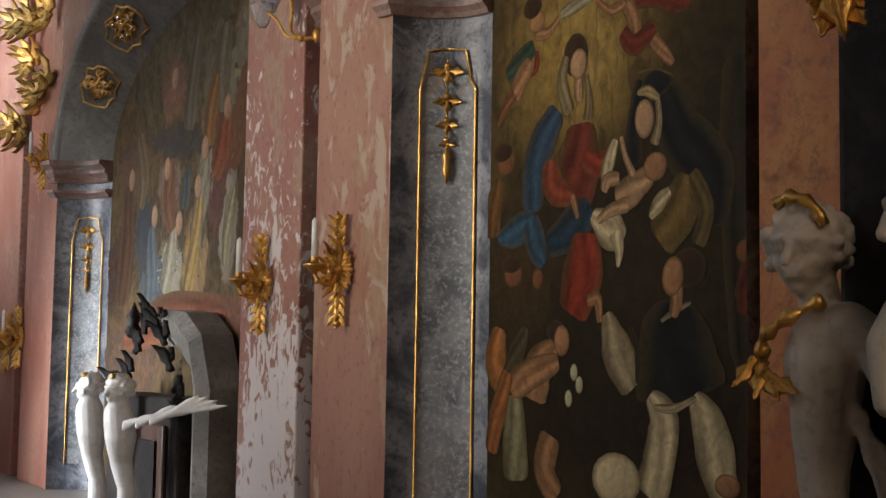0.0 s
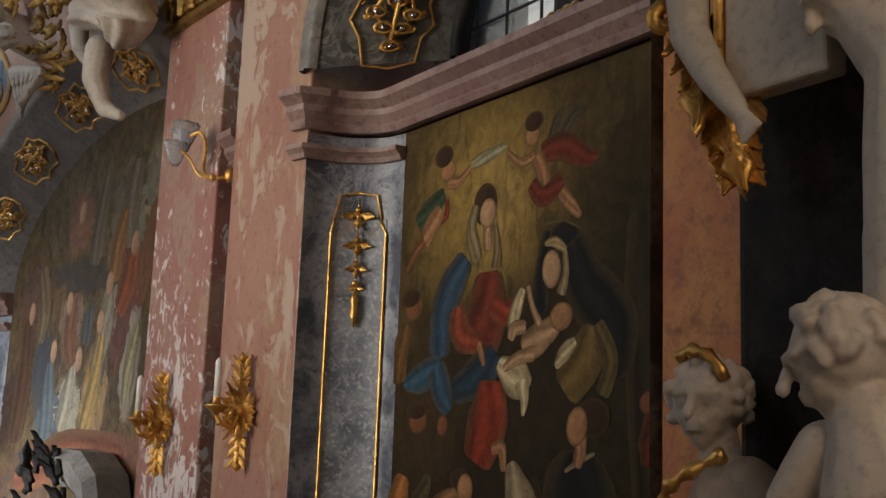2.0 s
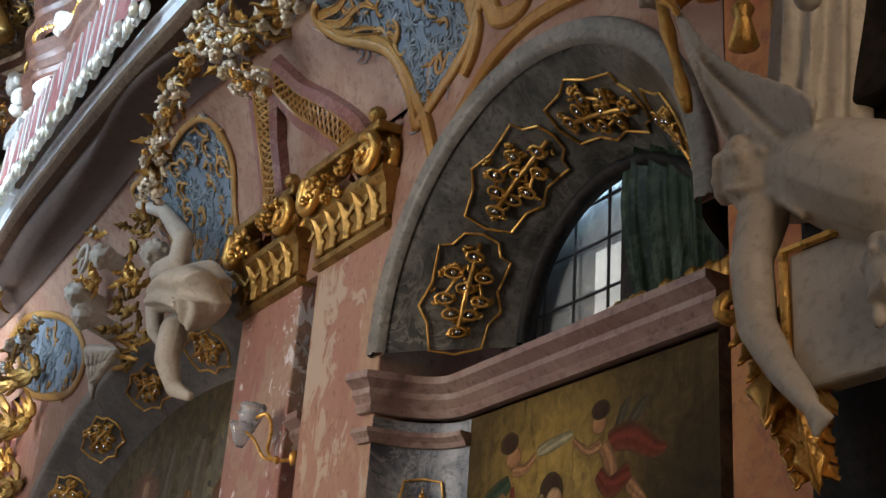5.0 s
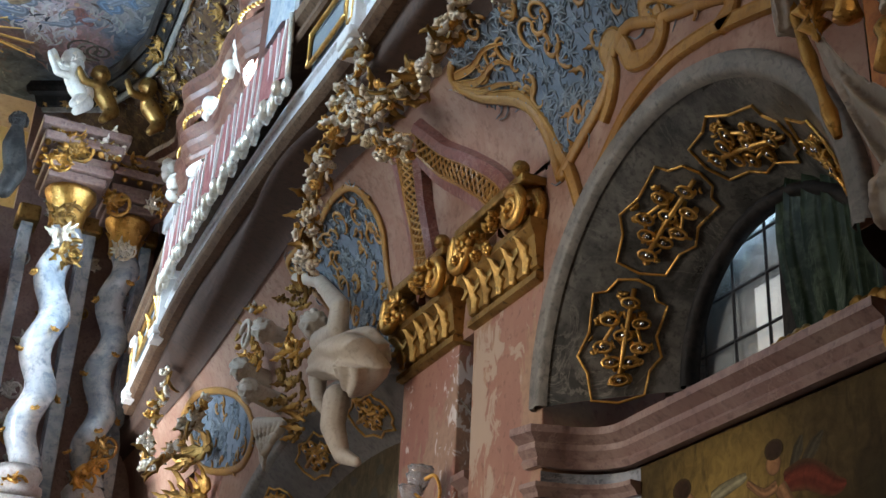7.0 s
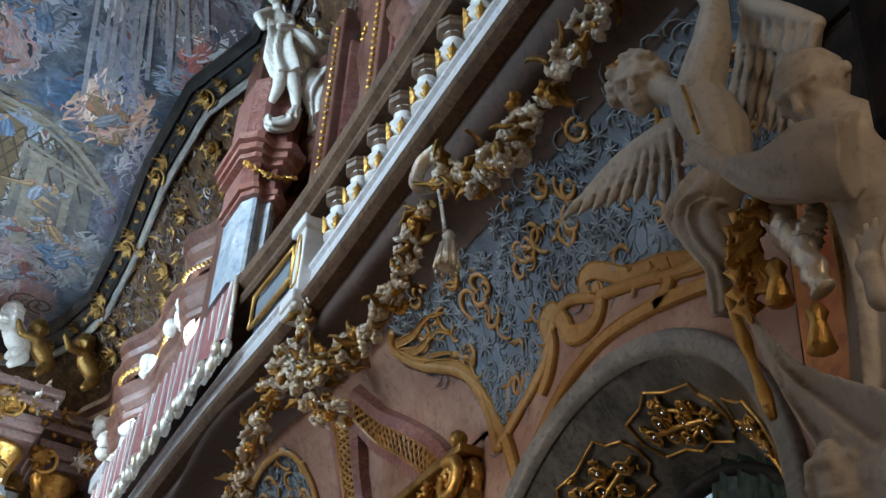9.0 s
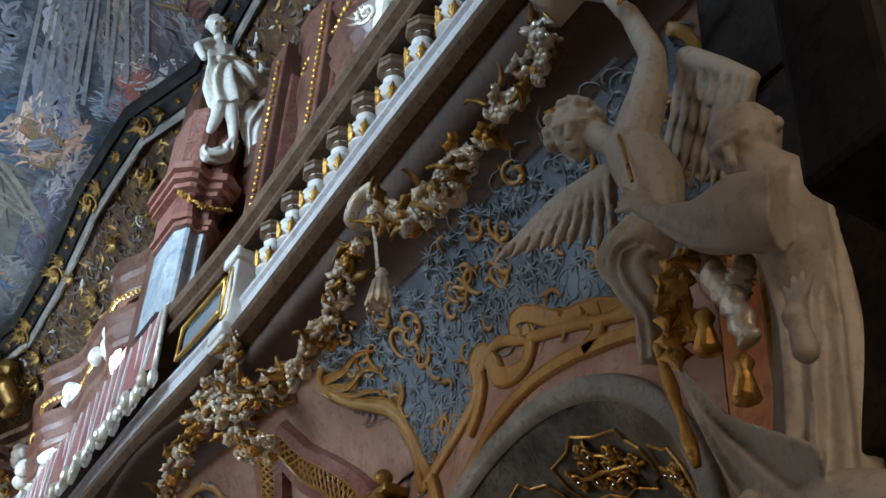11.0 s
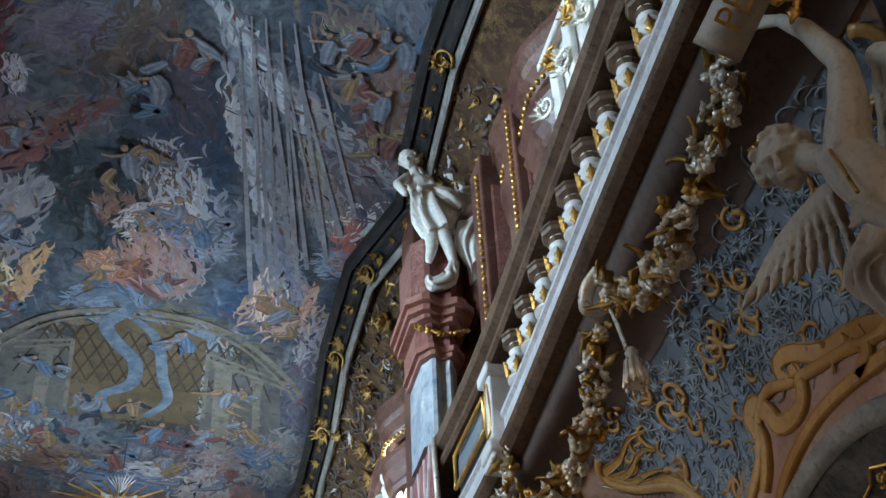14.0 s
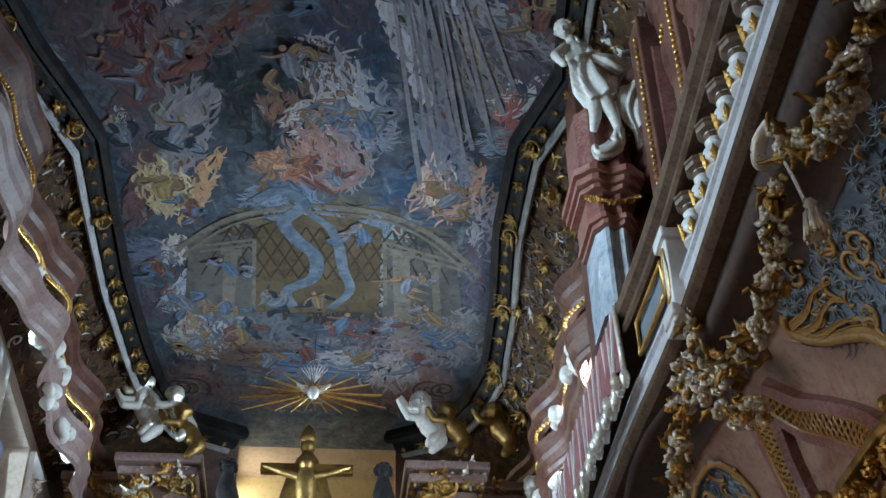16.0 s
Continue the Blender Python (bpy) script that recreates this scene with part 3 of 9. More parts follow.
# hollow under the gallery
bm = bmesh.new()
ys = [-4.6 + 0.3 * k for k in range(87)]
grid(bm, [[cove(y, k / 10) for k in range(8)] for y in ys])
setting("gallery_soffit", bm, SALMON, "curved salmon plaster underside of the gallery", "ceiling", True)
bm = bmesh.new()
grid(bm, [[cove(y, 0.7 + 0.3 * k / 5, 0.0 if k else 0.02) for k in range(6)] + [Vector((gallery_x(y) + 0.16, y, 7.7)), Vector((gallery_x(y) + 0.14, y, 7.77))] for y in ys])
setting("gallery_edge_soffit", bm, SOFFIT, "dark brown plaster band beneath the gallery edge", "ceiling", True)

# first cornice: along the ledge and round the hollow panel
CORN = [(0, 0), (0.05, 0.0), (0.07, 0.035), (0.055, 0.06), (0.1, 0.11), (0.1, 0.15), (0.17, 0.2), (0.17, 0.25), (0, 0.25)]
LOWC = [(0, 0), (0.035, 0.0), (0.05, 0.03), (0.085, 0.06), (0.085, 0.09), (0, 0.09)]


def cornice_line(yf, yb, far):
    _, pl = hollow(yf, yb, 0, 1)
    pl = [(WALL - 0.02, yf + (0.12 if yf > yb else -0.12))] + pl
    return pl + [(BACK - 0.02, far)]


def out_of(pl):
    def fn(i):
        a, b = pl[max(i - 1, 0)], pl[min(i + 1, len(pl) - 1)]
        d = Vector((b[0] - a[0], b[1] - a[1], 0)).normalized()
        return Vector((d.y, -d.x, 0))
    return fn


pl = cornice_line(7.3, 6.88, 4.5)
for prof2, z in ((CORN, 4.02), (LOWC, 3.82)):
    use = pl if prof2 is CORN else pl[:-1]
    bm = bmesh.new()
    moulding(bm, [(x, y, z) for x, y in use], prof2, out_of(use))
    setting("cornice", bm, CORNICE, "mauve marble cornice over the altarpiece", "cornice")
pl = cornice_line(15.5, 14.98, 14.9)
for prof2, z in ((CORN, 3.6), (LOWC, 3.42)):
    bm = bmesh.new()
    moulding(bm, [(x, y, z) for x, y in pl[:-1]], prof2, out_of(pl[:-1]))
    setting("cornice", bm, CORNICE, "mauve marble cornice of the painted arch", "cornice")
bm = bmesh.new()
moulding(bm, [(4.14, 8.41, 4.02), (4.14, 8.65, 4.02)], CORN, lambda i: (-1, 0, 0))
setting("cornice", bm, CORNICE, "short marble cornice between the two piers", "cornice")

# gallery floor, front, rail
gl = [(x, y) for x, y in GAL_LINE]
bm = bmesh.new()
grid(bm, [[Vector((x + 0.05, y, 7.8)), Vector((x + 0.05, y, 7.9)), Vector((5.0, y, 7.9))] for x, y in gl])
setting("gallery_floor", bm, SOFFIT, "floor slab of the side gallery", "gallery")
BASE = [(0.14, 7.74), (0.04, 7.745), (0.0, 7.77), (0.03, 7.8), (-0.01, 7.83), (-0.03, 7.87), (0.0, 7.9), (0.05, 7.925), (0.05, 8.17), (0.02, 8.19), (0.02, 8.23), (0.24, 8.23)]
bm = bmesh.new()
grid(bm, [[Vector((x + a, y, z)) for a, z in BASE[:8]] for x, y in gl])
setting("gallery_base_moulding", bm, DARKRAIL, "grey-brown moulding under the gallery balustrade", "gallery")
bm = bmesh.new()
grid(bm, [[Vector((x + a, y, z)) for a, z in BASE[7:]] for x, y in gl])
setting("gallery_base", bm, BRIGHTSTONE, "pale grey marble base of the gallery balustrade", "gallery")
RAIL = [(-0.05, 8.71), (-0.08, 8.74), (-0.08, 8.79), (-0.02, 8.83), (-0.05, 8.88), (-0.11, 8.92), (-0.13, 9.01), (-0.08, 9.05), (0.24, 9.05), (0.24, 8.74)]
bm = bmesh.new()
grid(bm, [[Vector((x + a, y, z)) for a, z in RAIL] for x, y in gl], True)
setting("gallery_rail", bm, DARKRAIL, "moulded brown marble handrail of the gallery", "rail")

# upper wall behind the gallery
bm = bmesh.new()
UP = 3.75
for y0, y1 in ((-4.9, 5.3), (7.6, 14.4), (16.6, 21)):
    box(bm, UP, 5.0, y0, y1, 7.9, 12.3)
for y0, y1 in ((5.3, 7.6), (14.4, 16.6)):
    box(bm, UP, 5.0, y0, y1, 7.9, 9.4)
    box(bm, UP, 5.0, y0, y1, 11.9, 12.3)
setting("wall_right_upper", bm, UPRED, "red-brown marbled wall above the gallery", "wall")

# ceiling: painted flat, gilt frame, dark hollow
CEIL = 13.6
FRAME_R = [(2.75, -4.6), (2.75, 4.0), (2.6, 8.8), (2.7, 10.3), (2.84, 11.3), (2.44, 12.6), (2.44, 14.4), (2.62, 16.4), (2.68, 18.0), (2.46, 19.1), (2.1, 20.0), (1.2, 20.5)]
FRAME_L = [(-3.7, -4.6), (-3.8, 5.0), (-3.95, 8.8), (-4.0, 10.3), (-3.75, 11.25), (-3.4, 12.15), (-3.17, 12.85), (-3.17, 14.0), (-3.14, 15.8), (-3.0, 17.6), (-2.82, 19.0), (-2.4, 20.0), (-1.5, 20.5)]
bm = bmesh.new()
YS = (-4.9, 12.0, 15.6, 21.2)
for k in range(3):
    v = [bm.verts.new((x, y, CEIL + 0.02)) for x, y in ((-4.9, YS[k]), (5.0, YS[k]), (5.0, YS[k + 1]), (-4.9, YS[k + 1]))]
    f = bm.faces.new(v)
    f.material_index = k
ceiling_fresco = setting("ceiling", bm, PLAIN, "blue-grey ceiling fresco with clouds, rays and a painted balustrade", "ceiling")
setting("ceiling_slab", box(bmesh.new(), -5, 5.2, -5, 22.6, CEIL + 0.04, CEIL + 0.3), PLAIN, "roof slab over the painted ceiling", "ceiling")
for line, wall_x in ((FRAME_R, UP), (FRAME_L, -4.6)):
    bm = bmesh.new()
    rows = []
    for x, y in line:
        xo = wall_x if abs(x) > 2.2 else wall_x * 0.9
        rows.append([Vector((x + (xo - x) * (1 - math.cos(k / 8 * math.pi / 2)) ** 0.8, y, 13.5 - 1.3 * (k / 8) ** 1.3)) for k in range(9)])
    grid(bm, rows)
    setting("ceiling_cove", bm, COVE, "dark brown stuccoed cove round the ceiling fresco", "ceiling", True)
    bm = bmesh.new()
    sgn = 1 if wall_x > 0 else -1
    sec = [(-0.1, 0.1), (-0.15, -0.02), (-0.13, -0.12), (-0.06, -0.17), (-0.03, -0.12), (0.02, -0.18), (0.05, -0.28), (0.09, -0.35), (0.13, -0.37), (0.155, -0.32), (0.16, 0.1)]
    grid(bm, [[Vector((x + sgn * a, y, 13.52 + b)) for a, b in sec] for x, y in line], True)
    setting("ceiling_frame", bm, WOOD, "dark moulded frame of the ceiling fresco", "moulding")
    bm = bmesh.new()
    grid(bm, [[Vector((x + sgn * a, y, 13.46 + b)) for a, b in ((0.165, 0.04), (0.165, -0.32), (0.185, -0.38), (0.22, -0.4), (0.26, -0.36), (0.27, -0.1))] for x, y in line], True)
    # Paler stone on the left: that side's stronger light is in the colour.
    setting("ceiling_frame_edge", bm, RIM if sgn > 0 else PALESTONE, "outer edge of the ceiling frame, toned paler on the lit left", "moulding")

# ---------------------------------------------------------------- painted surfaces
altar_paint = Painting("altarpiece_oil_paint").begin((1, 2), (0.045, 0.029, 0.011), (0.075, 0.052, 0.02), 1.2, 0.11, 5.0)
altar_paint.blob(5.7, 1.5, 2.4, 1.3, 0, (0.02, 0.014, 0.007), 0.7)
altar_paint.blob(5.75, 2.35, 1.25, 0.75, 0, (0.026, 0.018, 0.009), 0.6)
altar_paint.blob(6.0, 3.42, 0.85, 0.85, -168, (0.3, 0.195, 0.05), 0.95)
altar_paint.blob(4.81, 2.56, 0.459, 1.171, -173, (0.024, 0.02, 0.009), 0.60)
altar_paint.blob(4.98, 1.26, 0.505, 0.447, 177, (0.02, 0.012, 0.007), 0.70)
altar_paint.blob(6.48, 2.13, 0.402, 0.545, -177, (0.043, 0.026, 0.011), 0.60)
altar_paint.blob(5.85, 3.3, 0.35, 0.45, -165, (0.3, 0.2, 0.06), 0.9)
altar_paint.folds((0.02, 0.014, 0.008), 3.2, 0.5)
altarpiece.data.materials[0] = altar_paint.finish(0.6, 9.0, 0.22, 0.08)
arch_paint = Painting("faded_wall_paint").begin((1, 2), (0.055, 0.037, 0.017), (0.09, 0.062, 0.03), 0.9, 0.3, 2.6)
arch_paint.blob(12.77, 4.79, 2.877, 0.980, -169, (0.086, 0.071, 0.042), 0.90)
arch_paint.blob(12.92, 2.80, 2.238, 0.925, -176, (0.058, 0.04, 0.025), 0.90)
arch_paint.blob(12.89, 2.45, 0.530, 0.344, -174, (0.283, 0.243, 0.163))
arch_paint.blob(12.16, 2.52, 0.376, 0.625, -175, (0.269, 0.158, 0.047))
arch_paint.blob(11.43, 3.60, 0.446, 0.452, -172, (0.163, 0.04, 0.02))
arch_paint.blob(11.61, 3.19, 0.248, 0.522, -174, (0.116, 0.036, 0.021))
arch_paint.blob(13.41, 2.35, 0.482, 0.380, -178, (0.066, 0.093, 0.112))
arch_paint.blob(11.92, 3.33, 0.259, 0.348, -174, (0.249, 0.212, 0.143))
arch_paint.blob(14.12, 3.65, 0.719, 0.537, -173, (0.097, 0.05, 0.03))
arch_paint.blob(12.90, 4.34, 0.423, 0.372, -170, (0.189, 0.088, 0.047))
arch_paint.blob(11.07, 4.23, 0.333, 0.947, -168, (0.189, 0.163, 0.1))
arch_paint.blob(11.84, 4.21, 0.261, 0.803, -168, (0.134, 0.112, 0.066))
arch_paint.blob(11.30, 2.79, 0.203, 0.636, -175, (0.249, 0.203, 0.134))
arch_paint.blob(14.61, 2.53, 0.655, 0.549, -177, (0.055, 0.026, 0.016))
arch_paint.blob(12.98, 3.34, 0.380, 0.429, -174, (0.189, 0.116, 0.073))
arch_paint.blob(12.35, 1.97, 2.224, 0.245, 180, (0.168, 0.061, 0.034))
arch_paint.blob(11.25, 1.28, 0.231, 0.692, -180, (0.189, 0.163, 0.05))
arch_paint.blob(14.08, 1.51, 1.358, 0.601, 179, (0.097, 0.055, 0.034))
arch_paint.blob(13.75, 2.86, 0.370, 0.523, -176, (0.038, 0.045, 0.055))
arch_paint.blob(12.68, 3.77, 1.173, 0.183, -172, (0.05, 0.04, 0.028))
arch_paint.blob(11.10, 3.82, 0.228, 0.531, -164, (0.163, 0.061, 0.013))
arch_paint.blob(12.11, 2.85, 0.226, 0.405, -175, (0.061, 0.073, 0.086))
arch_paint.folds((0.03, 0.024, 0.018), 2.2, 0.45)
arch_paint.folds((0.13, 0.105, 0.068), 2.6, 0.35, 9.0)
fresco_b.data.materials[0] = arch_paint.finish(0.65, 7.0, 0.32, 0.08)
sky_paint_0 = Painting("ceiling_fresco_paint").begin((0, 1), (0.05, 0.075, 0.105), (0.125, 0.14, 0.16), 0.5, 0.5, 2.0)
sky_paint_0.blob(-1.30, 12.12, 1.091, 1.303, -4, (0.027, 0.042, 0.046), 0.80)
sky_paint_0.blob(0.27, 11.50, 0.499, 1.579, -4, (0.042, 0.09, 0.158), 0.80)
sky_paint_0.blob(-2.44, 11.13, 0.976, 0.598, -29, (0.206, 0.181, 0.232), 0.70)
sky_paint_0.blob(-1.47, 10.97, 0.831, 0.331, -34, (0.181, 0.166, 0.189), 0.70)
sky_paint_0.blob(-3.23, 11.00, 0.408, 0.848, -4, (0.131, 0.095, 0.118), 0.80)
sky_paint_0.blob(-1.92, 11.56, 0.147, 1.516, 44, (0.251, 0.084, 0.075))
sky_paint_0.blob(-2.64, 11.81, 0.346, 0.740, -4, (0.166, 0.118, 0.137))
sky_paint_0.blob(-2.46, 11.41, 0.183, 0.409, 10, (0.291, 0.124, 0.112))
sky_paint_0.blob(0.31, 12.32, 0.556, 0.675, -4, (0.302, 0.346, 0.446), 0.70)
sky_paint_0.blob(-0.19, 11.64, 0.349, 0.541, -4, (0.219, 0.137, 0.084))
sky_paint_0.blob(-0.09, 11.14, 0.512, 0.589, -4, (0.066, 0.095, 0.166))
sky_paint_0.blob(0.07, 11.87, 0.318, 0.350, -4, (0.575, 0.607, 0.673))
sky_paint_0.blob(-0.73, 12.34, 0.305, 0.390, -4, (0.291, 0.151, 0.095))
sky_paint_0.blob(0.16, 12.49, 0.273, 0.237, -4, (0.575, 0.406, 0.166))
sky_paint_0.blob(-2.03, 12.80, 0.344, 0.881, 18, (0.302, 0.291, 0.312))
sky_paint_0.blob(2.50, 11.95, 0.505, 0.435, -25, (0.8, 0.8, 0.798))
sky_paint_0.blob(2.26, 12.39, 0.129, 0.538, -4, (0.623, 0.158, 0.112))
sky_paint_0.blob(1.97, 11.89, 0.233, 0.382, -4, (0.181, 0.215, 0.271))
sky_paint_0.blob(0.86, 10.78, 0.175, 2.275, -20, (0.323, 0.37, 0.446), 0.50)
sky_paint_0.blob(1.21, 10.12, 0.241, 1.627, -43, (0.251, 0.261, 0.323), 0.60)
sky_paint_0.blob(0.78, 9.70, 0.081, 1.219, -38, (0.545, 0.607, 0.673), 0.50)
sky_paint_0.blob(0.75, 11.03, 0.061, 1.148, -21, (0.575, 0.639, 0.707), 0.60)
sky_paint_0.blob(1.80, 10.51, 0.138, 1.266, -55, (0.346, 0.346, 0.382), 0.60)
sky_paint_0.blob(1.60, 11.01, 0.112, 0.414, -27, (0.446, 0.406, 0.271), 0.60)
sky_paint_0.blob(1.77, 9.30, 0.476, 0.810, -26, (0.251, 0.173, 0.158))
sky_paint_0.blob(2.17, 9.65, 0.325, 0.632, -26, (0.291, 0.151, 0.124))
sky_paint_0.blob(1.57, 9.13, 0.188, 0.389, -26, (0.346, 0.335, 0.242))
sky_paint_0.blob(2.35, 8.83, 0.187, 1.119, -16, (0.189, 0.215, 0.281))
sky_paint_0.blob(2.35, 10.33, 0.302, 0.675, -26, (0.215, 0.137, 0.131))
sky_paint_0.blob(1.93, 11.70, 0.300, 0.491, -27, (0.346, 0.291, 0.271))
sky_paint_0.blob(-0.13, 10.14, 0.478, 0.807, -26, (0.1, 0.095, 0.137))
sky_paint_0.blob(0.00, 11.81, 0.429, 0.815, -27, (0.446, 0.473, 0.545))
sky_paint_0.blob(-0.21, 12.45, 0.527, 0.359, -27, (0.575, 0.545, 0.545))
sky_paint_0.blob(-0.31, 11.36, 0.201, 0.261, -26, (0.189, 0.144, 0.137))
sky_paint_0.blob(2.22, 11.23, 0.348, 0.723, -27, (0.166, 0.137, 0.166))
sky_paint_0.blob(-1.47, 9.57, 0.754, 0.600, -33, (0.215, 0.198, 0.251), 0.70)
sky_paint_0.blob(-2.36, 10.22, 0.224, 1.091, 11, (0.166, 0.039, 0.049), 0.60)
sky_paint_0.blob(-1.22, 9.53, 0.304, 0.261, 3, (0.181, 0.151, 0.251))
sky_paint_0.blob(-2.04, 10.34, 0.143, 0.272, -9, (0.623, 0.607, 0.69))
sky_paint_0.blob(-0.71, 9.61, 0.390, 0.932, 16, (0.151, 0.112, 0.095))
sky_paint_0.blob(-2.38, 11.10, 0.410, 0.679, -9, (0.223, 0.151, 0.181))
sky_paint_0.blob(-2.58, 9.60, 0.305, 0.586, -10, (0.158, 0.075, 0.084))
sky_paint_0.blob(-2.07, 12.84, 0.347, 0.816, 6, (0.312, 0.291, 0.312))
sky_paint_0.busy()
sky_paint_0 = sky_paint_0.finish(0.7, 5.0, 0.4)
sky_paint_1 = Painting("ceiling_fresco_paint").begin((0, 1), (0.05, 0.075, 0.105), (0.125, 0.14, 0.16), 0.5, 0.5, 2.0)
sky_paint_1.blob(-1.30, 12.12, 1.091, 1.303, -4, (0.027, 0.042, 0.046), 0.80)
sky_paint_1.blob(0.27, 11.50, 0.499, 1.579, -4, (0.042, 0.09, 0.158), 0.80)
sky_paint_1.blob(1.37, 13.84, 0.908, 0.863, 11, (0.036, 0.106, 0.206), 0.80)
sky_paint_1.blob(-2.44, 11.13, 0.976, 0.598, -29, (0.206, 0.181, 0.232), 0.70)
sky_paint_1.blob(-1.47, 10.97, 0.831, 0.331, -34, (0.181, 0.166, 0.189), 0.70)
sky_paint_1.blob(-3.23, 11.00, 0.408, 0.848, -4, (0.131, 0.095, 0.118), 0.80)
sky_paint_1.blob(-1.92, 11.56, 0.147, 1.516, 44, (0.251, 0.084, 0.075))
sky_paint_1.blob(-2.64, 11.81, 0.346, 0.740, -4, (0.166, 0.118, 0.137))
sky_paint_1.blob(-2.46, 11.41, 0.183, 0.409, 10, (0.291, 0.124, 0.112))
sky_paint_1.blob(0.31, 12.32, 0.556, 0.675, -4, (0.302, 0.346, 0.446), 0.70)
sky_paint_1.blob(-0.19, 11.64, 0.349, 0.541, -4, (0.219, 0.137, 0.084))
sky_paint_1.blob(0.07, 11.87, 0.318, 0.350, -4, (0.575, 0.607, 0.673))
sky_paint_1.blob(-0.73, 12.34, 0.305, 0.390, -4, (0.291, 0.151, 0.095))
sky_paint_1.blob(0.16, 12.49, 0.273, 0.237, -4, (0.575, 0.406, 0.166))
sky_paint_1.blob(0.33, 12.80, 0.462, 0.410, -4, (0.291, 0.335, 0.419))
sky_paint_1.blob(-0.38, 13.48, 0.715, 0.404, 8, (0.473, 0.181, 0.112))
sky_paint_1.blob(-0.31, 13.10, 0.186, 0.476, -4, (0.623, 0.291, 0.189))
sky_paint_1.blob(-0.81, 13.39, 0.263, 0.284, -4, (0.707, 0.37, 0.137))
sky_paint_1.blob(0.12, 13.44, 0.380, 0.434, -4, (0.346, 0.291, 0.291))
sky_paint_1.blob(-0.89, 14.11, 0.443, 0.290, -19, (0.215, 0.312, 0.473))
sky_paint_1.blob(-0.53, 14.72, 0.230, 0.754, -39, (0.215, 0.323, 0.487))
sky_paint_1.blob(0.09, 14.94, 0.161, 1.102, -27, (0.198, 0.302, 0.459))
sky_paint_1.blob(-0.28, 15.64, 0.166, 1.058, -4, (0.166, 0.251, 0.382))
sky_paint_1.blob(-0.07, 15.35, 2.110, 1.370, -4, (0.189, 0.151, 0.09), 0.25)
sky_paint_1.blob(-0.06, 15.63, 1.979, 1.140, -4, (0.053, 0.075, 0.095), 0.20)
sky_paint_1.blob(-0.23, 15.92, 1.119, 1.072, -4, (0.144, 0.106, 0.057), 0.30)
sky_paint_1.blob(-0.22, 16.36, 0.613, 0.761, -4, (0.061, 0.049, 0.039), 0.50)
sky_paint_1.blob(-1.56, 16.15, 0.273, 1.206, -4, (0.346, 0.346, 0.312))
sky_paint_1.blob(-1.61, 15.32, 0.508, 0.232, -4, (0.346, 0.312, 0.215))
sky_paint_1.blob(1.05, 16.28, 0.279, 1.516, -4, (0.358, 0.37, 0.358))
sky_paint_1.blob(1.30, 15.54, 0.748, 0.203, 9, (0.335, 0.302, 0.198))
sky_paint_1.blob(0.63, 15.04, 0.265, 0.566, -4, (0.215, 0.312, 0.432))
sky_paint_1.blob(1.65, 16.62, 0.283, 1.158, -4, (0.158, 0.151, 0.137))
sky_paint_1.blob(-2.30, 14.02, 0.268, 0.539, -4, (0.725, 0.53, 0.215))
sky_paint_1.blob(-1.87, 13.99, 0.115, 0.785, 19, (0.673, 0.346, 0.095))
sky_paint_1.blob(-2.03, 12.80, 0.344, 0.881, 18, (0.302, 0.291, 0.312))
sky_paint_1.blob(-2.78, 12.96, 0.273, 0.600, -4, (0.144, 0.124, 0.166))
sky_paint_1.blob(-2.83, 12.70, 0.144, 0.236, -4, (0.473, 0.459, 0.473))
sky_paint_1.blob(-2.32, 15.43, 0.244, 0.334, -4, (0.607, 0.591, 0.53))
sky_paint_1.blob(-2.66, 15.52, 0.407, 0.370, -4, (0.181, 0.215, 0.335))
sky_paint_1.blob(-2.22, 16.49, 0.334, 0.704, 30, (0.406, 0.487, 0.607))
sky_paint_1.blob(-2.69, 13.99, 0.169, 0.922, 12, (0.198, 0.095, 0.1))
sky_paint_1.blob(1.64, 13.82, 0.556, 0.671, 25, (0.639, 0.346, 0.215))
sky_paint_1.blob(1.42, 13.59, 0.212, 0.504, -4, (0.798, 0.545, 0.406))
sky_paint_1.blob(2.29, 14.53, 0.302, 0.648, -4, (0.406, 0.358, 0.406))
sky_paint_1.blob(2.24, 15.48, 0.230, 1.063, -4, (0.137, 0.137, 0.198))
sky_paint_1.blob(2.50, 11.95, 0.505, 0.435, -25, (0.8, 0.8, 0.798))
sky_paint_1.blob(2.20, 12.78, 0.318, 0.304, -4, (0.291, 0.406, 0.545))
sky_paint_1.blob(2.26, 12.39, 0.129, 0.538, -4, (0.623, 0.158, 0.112))
sky_paint_1.blob(1.97, 11.89, 0.233, 0.382, -4, (0.181, 0.215, 0.271))
sky_paint_1.blob(-0.20, 17.93, 2.417, 0.438, -7, (0.181, 0.166, 0.189), 0.60)
sky_paint_1.blob(0.86, 10.78, 0.175, 2.275, -20, (0.323, 0.37, 0.446), 0.50)
sky_paint_1.blob(0.75, 11.03, 0.061, 1.148, -21, (0.575, 0.639, 0.707), 0.60)
sky_paint_1.blob(1.80, 10.51, 0.138, 1.266, -55, (0.346, 0.346, 0.382), 0.60)
sky_paint_1.blob(1.93, 11.70, 0.300, 0.491, -27, (0.346, 0.291, 0.271))
sky_paint_1.blob(0.00, 11.81, 0.429, 0.815, -27, (0.446, 0.473, 0.545))
sky_paint_1.blob(-0.12, 13.18, 0.543, 0.641, -27, (0.473, 0.242, 0.215))
sky_paint_1.blob(-0.21, 12.45, 0.527, 0.359, -27, (0.575, 0.545, 0.545))
sky_paint_1.blob(1.51, 13.07, 0.278, 0.814, -27, (0.251, 0.291, 0.406))
